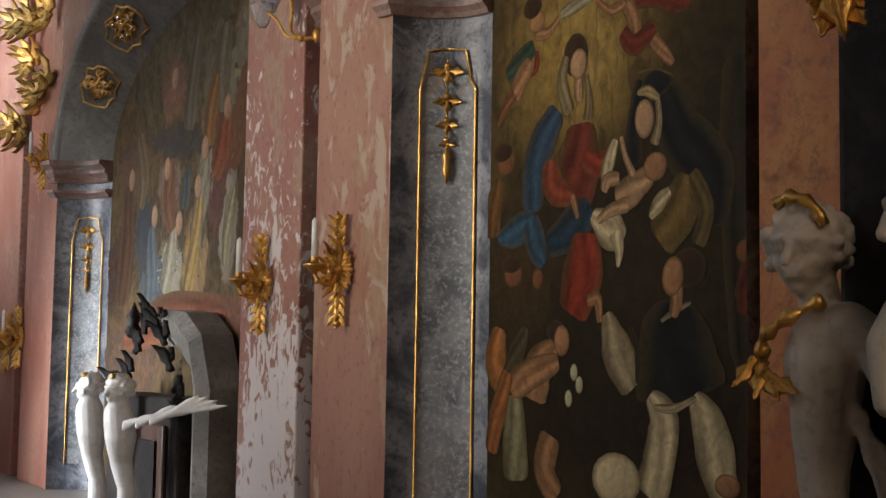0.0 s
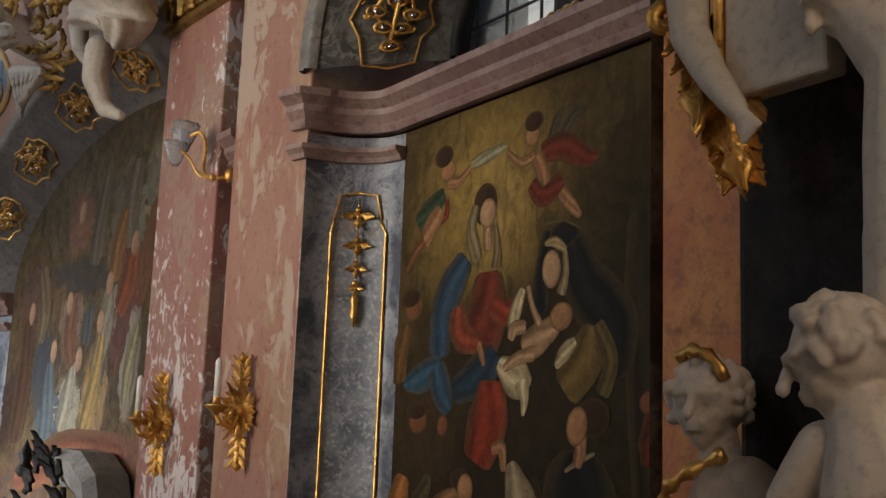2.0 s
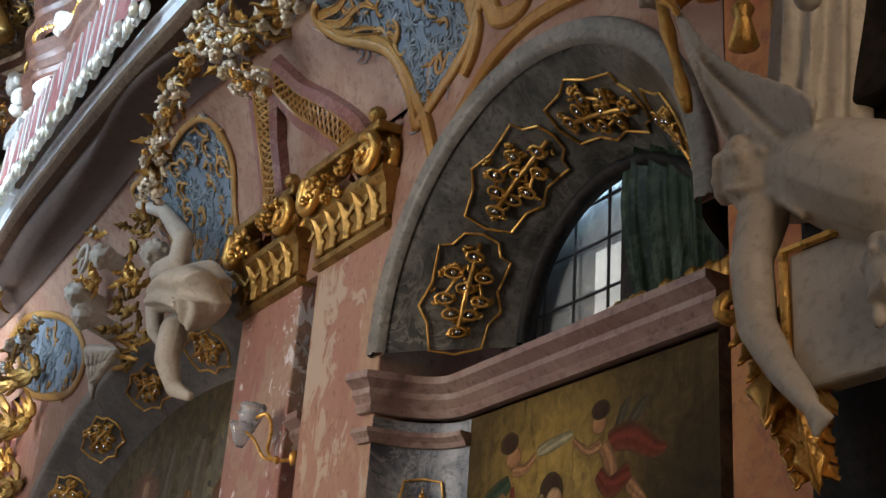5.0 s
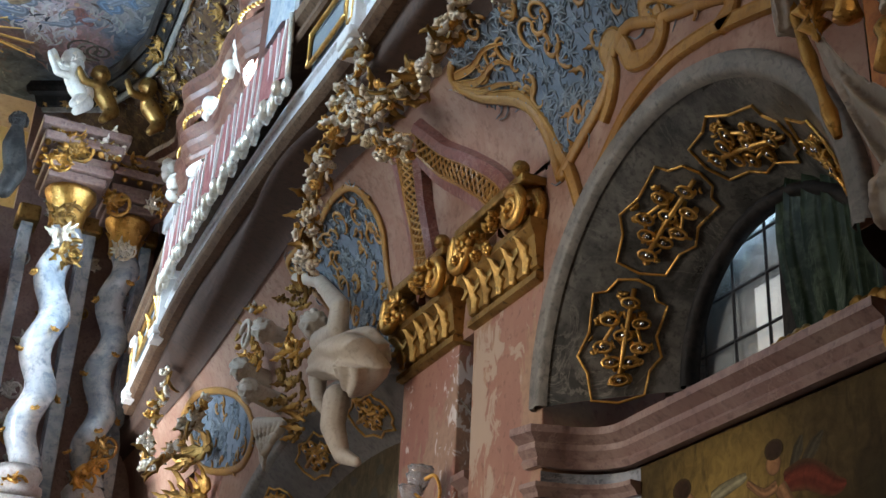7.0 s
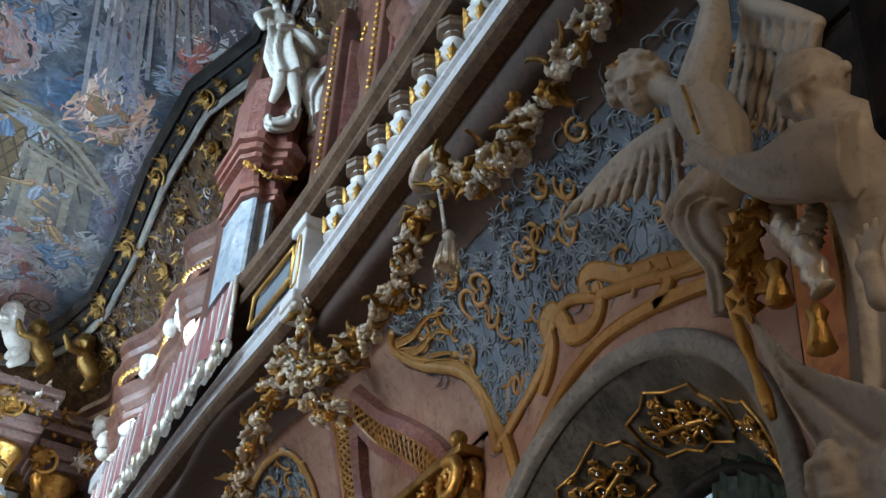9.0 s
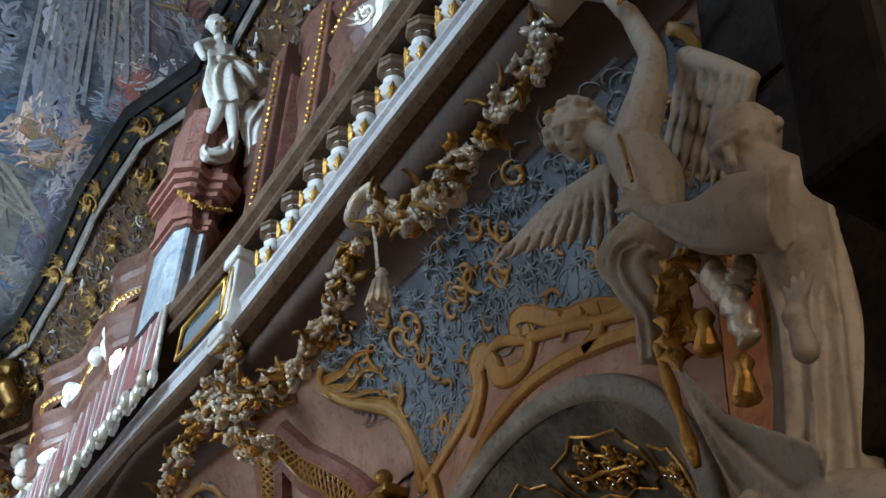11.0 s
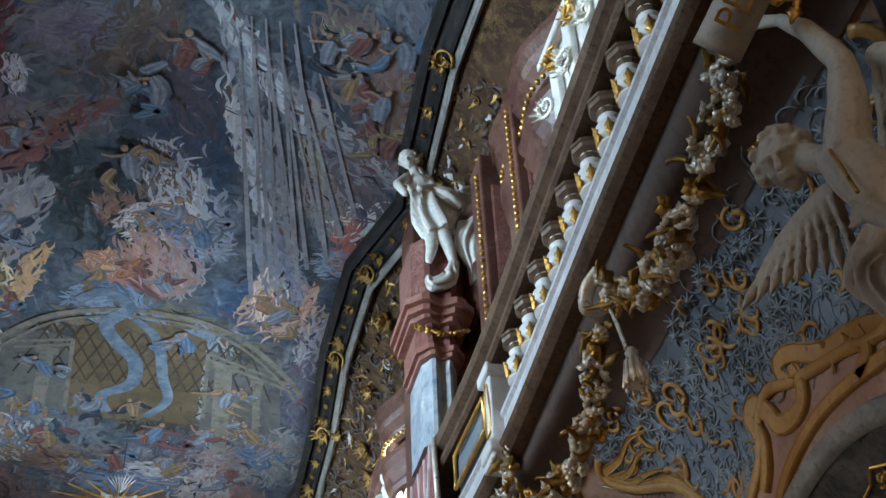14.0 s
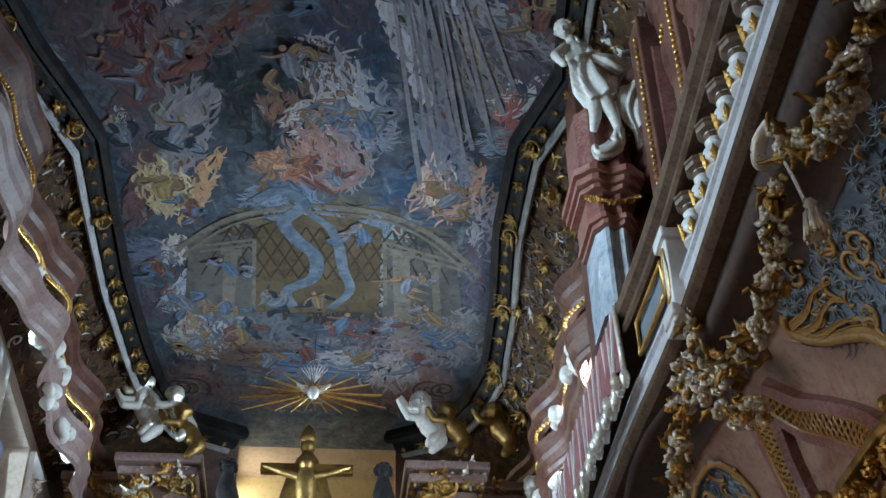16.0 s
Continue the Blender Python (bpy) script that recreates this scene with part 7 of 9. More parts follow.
# branched glass lamp on the pier
th = thing("glass_wall_lamp", "brass wall lamp with pleated clear glass shades", "wall lamp", "", "", (4.0, 8.02, 3.87))
bm = bmesh.new()
tube(bm, spline([(3.99, 8.02, 3.86), (3.86, 8.14, 3.84), (3.8, 8.3, 3.92), (3.82, 8.34, 4.12), (3.78, 8.42, 4.24), (3.72, 8.56, 4.22)], 7), 0.018, 8)
tube(bm, spline([(3.86, 8.14, 3.84), (3.74, 8.24, 3.86), (3.68, 8.4, 4.0), (3.62, 8.56, 4.08)], 7), 0.014, 8)
lathe(bm, [(0.06, 0), (0.07, 0.02), (0.03, 0.05)], frame_at((4.0, 8.02, 3.87), (-1, 0, 0)), 12)
ball(bm, (3.85, 8.12, 3.84), 0.035, 2)
part("brass_arm", bm, GOLD, th, "brass arms", True)
for c, r in (((3.7, 8.66, 4.24), 0.13), ((3.6, 8.66, 4.06), 0.12), ((3.72, 8.84, 4.2), 0.12)):
    bm = bmesh.new()
    rows = []
    for k in range(6):
        t = k / 5
        rows.append([Vector(c) + Vector(((r * (0.3 + 0.7 * t ** 0.6)) * (1 + 0.14 * math.cos(7 * a) * t) * math.cos(a), (r * (0.3 + 0.7 * t ** 0.6)) * (1 + 0.14 * math.cos(7 * a) * t) * math.sin(a), 0.2 * t - 0.1)) for a in [2 * math.pi * q / 28 for q in range(28)]])
    grid(bm, rows, True)
    sh = part("glass_shade", bm, GLASS, th, "clear pleated glass shade", True)
    mod = sh.modifiers.new("thick", "SOLIDIFY")
    mod.thickness = 0.008

th.location, th.scale = (4.0, 8.43, 3.92), (0.75, 0.5, 0.9)

# ---------------------------------------------------------------- statues
def limb(bm, p, q, r0, r1, n=14):
    """A rounded, tapered bar from p to q."""
    p, q = Vector(p), Vector(q)
    d = (q - p)
    ln = max(d.length, 1e-4)
    m = frame_at(p, d, (0.3, 0.2, 1) if abs(d.normalized().z) < 0.95 else (1, 0, 0))
    prof = [(r0 * math.sin(a), -r0 * math.cos(a)) for a in (0.15, 0.7, 1.2)] + [(r0 * 1.02, 0.02 * ln), (0.5 * (r0 + r1) * 1.04, ln * 0.5), (r1, ln)] + [(r1 * math.cos(a), ln + r1 * math.sin(a)) for a in (0.4, 0.9, 1.4)]
    lathe(bm, prof, m, n)


def chain(bm, pts, radii):
    for k in range(len(pts) - 1):
        limb(bm, pts[k], pts[k + 1], radii[k], radii[k + 1])


def head(bm, c, r, look_at=(-0.6, -0.8, -0.1), curls=True, seed=1):
    """A carved head: skull, jaw, nose, brow and a mass of curls."""
    c, f = Vector(c), Vector(look_at).normalized()
    side = f.cross(Vector((0, 0, 1))).normalized()
    up = side.cross(f)
    ball(bm, c, r, 2)
    ball(bm, c + f * 0.35 * r - up * 0.5 * r, 0.66 * r, 2)
    ball(bm, c + f * 0.55 * r - up * 0.95 * r, 0.3 * r, 2)
    limb(bm, c + f * 0.92 * r + up * 0.2 * r, c + f * 1.3 * r - up * 0.28 * r, 0.1 * r, 0.17 * r, 6)
    for s in (-1, 1):
        ball(bm, c + f * 0.62 * r + side * s * 0.38 * r - up * 0.38 * r, 0.28 * r, 2)
        limb(bm, c + f * 1.0 * r + side * s * 0.12 * r + up * 0.24 * r, c + f * 0.8 * r + side * s * 0.58 * r + up * 0.2 * r, 0.12 * r, 0.1 * r, 6)
        ball(bm, c + f * 0.86 * r + side * s * 0.33 * r - up * 0.02 * r, 0.13 * r, 2, (1, 1, 0.7))
        ball(bm, c + side * s * 0.98 * r - up * 0.15 * r, 0.2 * r, 2)
    limb(bm, c + f * 1.0 * r - up * 0.52 * r - side * 0.2 * r, c + f * 1.0 * r - up * 0.52 * r + side * 0.2 * r, 0.09 * r, 0.09 * r, 6)
    limb(bm, c + f * 0.97 * r - up * 0.68 * r - side * 0.14 * r, c + f * 0.97 * r - up * 0.68 * r + side * 0.14 * r, 0.1 * r, 0.1 * r, 6)
    if curls:
        rng = random.Random(seed)
        for _ in range(150):
            d = Vector((rng.gauss(0, 1), rng.gauss(0, 1), rng.gauss(0, 1))).normalized()
            if d.dot(f) > 0.45 or d.dot(up) < -0.45:
                continue
            ball(bm, c + d * r * 1.04, r * rng.uniform(0.13, 0.26), 1)


def sheet(bm, upper, lower, folds=6.0, depth=0.04, n=30, m=9):
    """A hanging cloth between two curves with soft folds and some thickness."""
    a, b = spline(upper, 10), spline(lower, 10)
    pick = lambda l, t: l[min(int(t * (len(l) - 1) + 0.5), len(l) - 1)]
    rows, rows2 = [], []
    for i in range(n + 1):
        t = i / n
        p, q = pick(a, t), pick(b, t)
        line, line2 = [], []
        for j in range(m + 1):
            s = j / m
            w = depth * math.sin(s * folds * math.pi + 2.0 * math.sin(t * 3)) + depth * 0.5 * math.sin(t * 9 + s * 4)
            c = p.lerp(q, s) + Vector((-w, -w * 0.7, 0))
            line.append(c)
            line2.append(c + Vector((0.05, 0.03, 0)))
        rows.append(line + list(reversed(line2)))
    v = grid(bm, rows, True)
    cap(bm, v[0])
    cap(bm, v[-1])


def carve(name, bm, mat, label, category="statue", voxel=0.016, group=""):
    ob = part(name, bm, mat, None, "", True)
    mod = ob.modifiers.new("fuse", "REMESH")
    mod.mode, mod.voxel_size, mod.use_smooth_shade = "VOXEL", voxel, True
    sm = ob.modifiers.new("soften", "SMOOTH")
    sm.factor, sm.iterations = 0.5, 1
    return tagged(ob, label, category, group)


def feathers(bm, root, tip, spread, count, ln, w, normal=(-0.7, -0.7, -0.1)):
    root, tip = Vector(root), Vector(tip)
    for row in range(3):
        for k in range(count):
            t = k / (count - 1)
            d = (tip - root).normalized()
            d = Matrix.Rotation(spread * (t - 0.2), 3, Vector(normal)) @ d
            m = frame_at(root.lerp(tip, 0.1 + 0.28 * row * 1.0) + Vector((0, 0, -0.02 * k)) + Vector(normal) * (0.05 - 0.02 * row), normal, d)
            leaf(bm, m, ln * (0.55 + 0.25 * row) * (1 - 0.3 * t), w, 0.04, 1, 0.02)


# dark body of the monument that carries the figures
th = thing("monument_body", "dark wooden pier of the statue monument", "monument", "", "", (3.9, 2.4, 0))
part("core", box(bmesh.new(), 3.35, 4.49, 1.2, 3.02, 0, 6.2, 0.04), WOOD, th)
# Dark box added over the cove here, in place of its shade.
part("upper_dark_cover", box(bmesh.new(), 3.34, 4.49, 1.2, 3.3, 6.21, 7.7, 0.03), WOOD, th)
part("plinth", box(bmesh.new(), 3.1, 3.345, 1.4, 3.0, 0, 1.05, 0.03), BROWNWOOD, th)
bm = box(bmesh.new(), 3.24, 3.345, 1.6, 2.9, 4.0, 6.0, 0.02)
part("dark_panel", bm, WOOD, th, "black marble panel")
bm = bmesh.new()
tube(bm, [(3.2, 2.92, 3.9), (3.2, 2.94, 5.6)], 0.035, 6)
part("gilt_edge", bm, GOLD, th, "upright gilt edge")

# Added block: makes the far right dark, where the view fades to black.
setting("dark_edge_block", box(bmesh.new(), 1.19, 1.86, 0.8, 1.0, 2.95, 13.55, 0.02), WOOD, "added dark block that stands in for the darkness at the right", "post")

def wrap(bm, pts, radii, folds=5, depth=0.2, seed=0.0):
    """Cloth round a limb: a tube whose section ripples in folds that turn along it."""
    ps = spline(pts, 6)
    rows = []
    for i, p in enumerate(ps):
        t = i / (len(ps) - 1)
        q = t * (len(radii) - 1)
        k = min(int(q), len(radii) - 2)
        r = radii[k] + (radii[k + 1] - radii[k]) * (q - k)
        d = (ps[min(i + 1, len(ps) - 1)] - ps[max(i - 1, 0)]).normalized()
        s = d.cross(Vector((0.31, 0.17, 0.93))).normalized()
        u = s.cross(d)
        rows.append([p + (s * math.cos(a) + u * math.sin(a)) * r * (1 + depth * math.sin(folds * a + 2.5 * t + seed + 1.3 * math.sin(2 * a + 5 * t))) for a in [2 * math.pi * j / 40 for j in range(40)]])
    v = grid(bm, rows, True)
    cap(bm, v[0])
    cap(bm, v[-1])


def wing(bm, r0, r1, t0, t1, count=8, normal=(-0.6, -0.5, -0.6), width=0.06):
    """Three overlapping rows of feathers between a leading edge r0-r1 and the tips t0-t1."""
    r0, r1, t0, t1 = Vector(r0), Vector(r1), Vector(t0), Vector(t1)
    for row, reach in enumerate((1.0, 0.62, 0.34)):
        for k in range(count):
            t = k / (count - 1)
            root, tip = r0.lerp(r1, t), t0.lerp(t1, t)
            d = (tip - root) * reach
            m = frame_at(root + Vector(normal) * (0.02 + 0.028 * row), normal, d)
            leaf(bm, m, d.length, width * (1 - 0.12 * row), 0.03, 1, 0.025)
    chain(bm, [r0, r0.lerp(r1, 0.5) + Vector(normal) * 0.03, r1], [0.07, 0.06, 0.04])


# upper angel
bm = bmesh.new()
head(bm, (2.92, 3.82, 6.36), 0.145, (-0.62, -0.42, -0.66), True, 4)
chain(bm, [(2.97, 3.75, 6.30), (3.00, 3.61, 6.14), (3.03, 3.49, 6.00)], [0.075, 0.07, 0.14])
chain(bm, [(3.00, 3.47, 5.97), (3.03, 3.39, 5.75), (3.06, 3.39, 5.56), (3.08, 3.52, 5.39)], [0.14, 0.15, 0.12, 0.1])
chain(bm, [(2.98, 3.43, 6.02), (2.97, 3.30, 6.22), (2.97, 3.25, 6.44), (2.95, 3.38, 6.85), (2.94, 3.53, 7.13)], [0.115, 0.095, 0.066, 0.055, 0.036])
for k in range(4):
    chain(bm, [(2.94, 3.53, 7.13), tuple(Vector((2.92, 3.76, 7.40)) + Vector((0, 0.0, 0.035 * (1.5 - k))))], [0.03, 0.012])
wrap(bm, [(3.05, 3.46, 5.51), (3.02, 3.55, 5.35), (3.04, 3.47, 5.03), (3.08, 3.50, 4.80)], [0.1, 0.12, 0.075, 0.06], 6, 0.22, 1.0)
wrap(bm, [(3.00, 3.55, 5.51), (3.00, 3.62, 5.39), (3.02, 3.56, 5.23)], [0.06, 0.09, 0.05], 5, 0.25, 2.0)
wing(bm, (3.06, 3.73, 6.04), (3.10, 4.30, 6.25), (3.06, 3.77, 5.64), (3.10, 4.72, 6.17), 9)
wing(bm, (3.22, 3.27, 6.58), (3.22, 2.87, 6.09), (3.22, 3.52, 6.07), (3.22, 3.16, 5.60), 7, (-0.6, -0.5, -0.6), 0.075)
carve("angel_statue", bm, SHADYSTUCCO, "shade-toned stucco angel with raised arm and spread wing", "statue", 0.009)
bm = bmesh.new()
for k, p in enumerate(((2.84, 3.91, 6.49), (2.84, 3.95, 6.44), (2.85, 3.98, 6.37), (2.84, 3.83, 6.46))):
    flower(bm, Vector(p), 0.055, random.Random(k))
tube(bm, spline([(2.86, 3.41, 5.96), (2.84, 3.35, 5.78), (2.85, 3.32, 5.59)]), 0.011, 6)
tagged(part("gilt_ornament", bm, GOLD, None, "", True), "gilt wreath and chain on the angel", "wreath")

# robed companion
bm = bmesh.new()
head(bm, (2.82, 2.60, 5.26), 0.155, (-0.62, -0.05, -0.78), False)
chain(bm, [(2.86, 2.59, 5.14), (2.92, 2.55, 4.99), (3.00, 2.58, 4.85), (3.20, 2.73, 4.58)], [0.1, 0.16, 0.14, 0.12])
wrap(bm, [(2.85, 2.47, 4.82), (2.80, 2.62, 4.87), (2.80, 2.85, 4.97), (2.82, 3.06, 5.16)], [0.15, 0.145, 0.1, 0.065], 4, 0.16, 0.6)
chain(bm, [(2.82, 3.03, 5.13), (2.82, 3.16, 5.27), (2.82, 3.24, 5.38)], [0.05, 0.045, 0.05])
for k in range(4):
    chain(bm, [(2.82, 3.22, 5.36), tuple(Vector((2.81, 3.33, 5.53)) + Vector((0, 0.02 * k, -0.03 * k)))], [0.024, 0.012])
wrap(bm, [(3.00, 2.59, 4.95), (3.15, 2.67, 4.68), (3.20, 2.73, 4.28), (3.25, 2.85, 3.65)], [0.15, 0.15, 0.16, 0.17], 8, 0.18, 1.0)
chain(bm, [(2.90, 2.52, 4.23), (2.87, 2.51, 4.31), (2.86, 2.51, 4.35)], [0.05, 0.04, 0.05])
for k in range(4):
    chain(bm, [(2.86, 2.51, 4.35), tuple(Vector((2.84, 2.52, 4.47)) + Vector((0, -0.045 * k, 0.02 * math.sin(k * 1.2))))], [0.022, 0.012])
carve("saint_statue", bm, SHADYSTUCCO, "shade-toned stucco robed figure leaning beside the angel", "statue", 0.01)

# gilt ornament and staffs
th = thing("gilt_trophy", "gilt shell and silvered scroll trophy on the monument", "ornament", "", "", (3.2, 3.0, 4.8))
bm = bmesh.new()
for y, z, a in ((3.16, 5.14, 150), (3.24, 5.0, 170), (3.28, 4.85, 185), (3.14, 5.0, 140), (3.2, 4.9, 200), (2.9, 5.0, 110), (2.78, 4.96, 90)):
    leaf(bm, frame_at((2.98, y, z), (-0.6, -0.7, -0.4), (0, 0, 1), radians(a)), 0.26, 0.085, 0.35, 3, 0.02)
part("gilt_shell", bm, GOLD, th, "", True)
bm = bmesh.new()
for pts, r in (([(2.98, 3.02, 5.0), (2.95, 2.98, 4.86), (2.96, 2.9, 4.7), (2.99, 2.86, 4.5)], 0.11), ([(2.97, 2.9, 4.75), (2.95, 2.82, 4.78), (2.97, 2.8, 4.86)], 0.07)):
    tube(bm, spline(pts, 8), lambda t, r=r: r * (1 - 0.55 * t) + 0.012 * math.sin(t * 40), 10, 0.6)
part("silver_scroll", bm, SILVER, th, "silvered ribbed scroll", True)
bm = bmesh.new()
for y, z in ((2.9, 4.36), (3.08, 4.68)):
    lathe(bm, [(0.02, 0.1), (0.045, 0.06), (0.03, 0.02), (0.06, -0.1), (0.02, -0.12)], Matrix.Translation((2.98, y, z)), 9)
part("tassel", bm, GOLD, th, "", True)
for line in ([(3.0, 3.56, 5.3), (3.04, 3.45, 4.86), (3.08, 3.3, 4.2)], ):
    bm = bmesh.new()
    tube(bm, spline(line, 8), lambda t: 0.026 + 0.008 * math.sin(t * 30), 8)
    tagged(part("gilt_staff", bm, GOLD, None, "", True), "thin gilt staff held by the angel", "staff")

# long drapery and the lower angel with a book
bm = bmesh.new()
sheet(bm, [(3.02, 3.41, 4.98), (3.02, 3.28, 4.64), (3.02, 3.09, 4.34), (3.00, 2.83, 4.08), (2.95, 2.55, 3.86)], [(3.05, 3.41, 4.89), (3.08, 3.33, 4.53), (3.08, 3.18, 4.14), (3.05, 2.97, 3.78), (3.00, 2.68, 3.49)], 4, 0.04, 50, 16)
head(bm, (3.08, 2.95, 3.78), 0.135, (-0.5, -0.2, -0.8), True, 8)
chain(bm, [(3.1, 2.86, 3.78), (3.14, 2.66, 3.7), (3.18, 2.42, 3.55)], [0.1, 0.19, 0.22])
chain(bm, [(3.08, 2.92, 3.62), (3.06, 2.97, 3.45), (3.06, 2.95, 3.2), (3.05, 2.84, 3.02), (3.03, 2.72, 2.88)], [0.09, 0.075, 0.07, 0.055, 0.04])
for k in range(4):
    chain(bm, [(3.03, 2.72, 2.88), (3.02, 2.68 - 0.02 * k, 2.76 + 0.015 * k)], [0.022, 0.013])
carve("angel_statue", bm, SHADYSTUCCO, "shade-toned stucco angel bending down in long drapery", "statue", 0.013)
th = thing("stucco_book", "open stucco book with gilt edge held by an angel", "book", "", "", (3.14, 2.65, 3.1))
bm = box(bmesh.new(), 3.1, 3.2, 2.42, 2.84, 2.95, 3.44, 0.015)
part("page_block", bm, SHADYSTUCCO, th)
bm = bmesh.new()
tube(bm, [(3.09, 2.85, 2.94), (3.09, 2.85, 3.45), (3.09, 2.41, 3.45)], 0.02, 6)
part("gilt_edge", bm, GOLD, th, "gilt edge")
bm = bmesh.new()
m = frame_at((3.14, 2.97, 3.28), (-0.7, -0.6, 0.1), (0, 0, 1), radians(180 + 12))
leaf(bm, m, 0.7, 0.12, 0.1, 6, 0.03)
for k in range(9):
    for s in (-1, 1):
        leaf(bm, m @ Matrix.Translation((0.03 * s, 0.07 * k, 0.012)) @ Matrix.Rotation(radians(-(46 - 3 * k) * s), 4, "Z"), 0.2 - 0.011 * k, 0.04, 0.28, 2, 0.012)
for s in (-1, 1):
    leaf(bm, m @ Matrix.Translation((0.03 * s, 0.02, 0.02)) @ Matrix.Rotation(radians(18 * s), 4, "Z"), 0.5, 0.1, 0.25, 3, 0.02)
    tube(bm, [m @ Vector((s * (0.12 + a * 0.6), -0.02 + b * 0.6, 0.03)) for a, b in scroll((0, 0), 0.13, 1.3, 1.5, s, 18)], 0.028, 8)
tagged(part("gilt_acanthus", bm, GOLD, None, "", True), "large gilt acanthus leaf hanging on the monument", "ornament")
bm = bmesh.new()
head(bm, (3.08, 2.33, 3.2), 0.14, (-0.5, 0.4, -0.6), True, 9)
chain(bm, [(3.1, 2.3, 3.1), (3.15, 2.1, 2.9), (3.15, 2.1, 2.4), (3.15, 2.15, 1.9)], [0.1, 0.18, 0.2, 0.16])
carve("cherub_statue", bm, SHADYSTUCCO, "shade-toned stucco cherub looking at the book", "statue", 0.013)

# bust cherubs low on the monument
bm = bmesh.new()
head(bm, (3.18, 2.98, 1.98), 0.128, (-0.93, -0.3, -0.12), True, 2)
chain(bm, [(3.2, 2.96, 1.9), (3.2, 2.95, 1.78), (3.2, 2.93, 1.62), (3.22, 2.95, 1.45), (3.24, 2.98, 1.26), (3.25, 2.98, 1.05)], [0.055, 0.07, 0.13, 0.11, 0.085, 0.06])
chain(bm, [(3.2, 2.84, 1.72), (3.24, 2.76, 1.66), (3.24, 2.7, 1.52)], [0.08, 0.07, 0.05])
feathers(bm, (3.22, 2.9, 1.6), (3.26, 2.78, 1.3), 0.5, 4, 0.32, 0.04)
carve("cherub_bust", bm, SHADYSTUCCO, "shade-toned stucco cherub bust with parted lips", "statue", 0.009)
bm = bmesh.new()
tube(bm, spline([(3.12, 2.86, 1.8), (3.06, 2.96, 1.74), (3.06, 3.06, 1.68), (3.1, 3.1, 1.6)]), lambda t: 0.022 + 0.008 * math.sin(t * 25), 7)
for k in range(4):
    leaf(bm, frame_at((3.06, 3.1 - 0.02 * k, 1.62 - 0.02 * k), (-0.8, -0.4, 0.1), (0, 0, 1), radians(150 + 30 * k)), 0.13, 0.035, 0.3, 2, 0.01)
tube(bm, [(3.14 - 0.04 * math.sin(a), 2.98 - 0.12 * math.cos(a), 2.0 + 0.135 * math.sin(a)) for a in [radians(15 + 15 * k) for k in range(8)]], lambda t: 0.02 + 0.008 * math.sin(t * 20), 7)
tagged(part("gilt_ornament", bm, GOLD, None, "", True), "gilt sash and hair band of the cherub bust", "sash")
bm = bmesh.new()
head(bm, (2.92, 2.26, 2.06), 0.14, (-0.5, 0.65, -0.35), True, 3)
chain(bm, [(2.95, 2.24, 1.96), (2.97, 2.2, 1.86), (3.0, 2.16, 1.68), (3.02, 2.16, 1.4), (3.05, 2.16, 1.05)], [0.08, 0.12, 0.19, 0.17, 0.16])
chain(bm, [(2.95, 2.34, 1.8), (2.92, 2.44, 1.66), (2.92, 2.44, 1.5)], [0.08, 0.065, 0.05])
carve("cherub_bust", bm, SHADYSTUCCO, "shade-toned stucco curly cherub in three-quarter view", "statue", 0.01)

# inscribed scroll over the angel
th = thing("inscribed_scroll", "shade-toned stucco scroll with gilt lettering", "scroll", "", "", (2.8, 3.7, 7.3))
c = Vector((2.62, 3.22, 7.00))
nrm = Vector((-0.42, -0.55, -0.72)).normalized()
along = Vector((2.62, 2.94, 7.04)) - Vector((2.62, 3.51, 6.98))
along = (along - nrm * along.dot(nrm)).normalized()
upw = nrm.cross(along)
M = Matrix((along, upw, nrm)).transposed().to_4x4()
M.translation = c
bm = bmesh.new()
rows = []
for k in range(15):
    u = -0.42 + 0.84 * k / 14
    w = 0.03 * math.sin(u * 7)
    rows.append([M @ Vector((u, v, w + h)) for v, h in ((-0.13, -0.01), (0, 0.01), (0.13, -0.01), (0.13, -0.04), (-0.13, -0.04))])
v = grid(bm, rows, True)
cap(bm, v[0])
cap(bm, v[-1])
part("band", bm, SHADYSTUCCO, th, "", True)
txt = bpy.data.curves.new("lettering", "FONT")
txt.body, txt.size, txt.align_x, txt.align_y, txt.extrude = "PECAT", 0.2, "CENTER", "CENTER", 0.006
txt.materials.append(GOLD)
ob = new("lettering", txt)
ob.matrix_world = M @ Matrix.Translation((0.0, 0, 0.045))
ob.parent = th
ob.matrix_parent_inverse = th.matrix_world.inverted()
bm = bmesh.new()
for k in range(4):
    leaf(bm, frame_at((2.86, 3.34 - 0.03 * k, 7.08 - 0.05 * k), (-0.5, -0.6, -0.5), (0, 0, 1), radians(-60 + 70 * k)), 0.17, 0.045, 0.3, 2, 0.01)
tagged(part("gilt_spray", bm, GOLD, None, "", True), "gilt leaf spray near the scroll", "ornament")

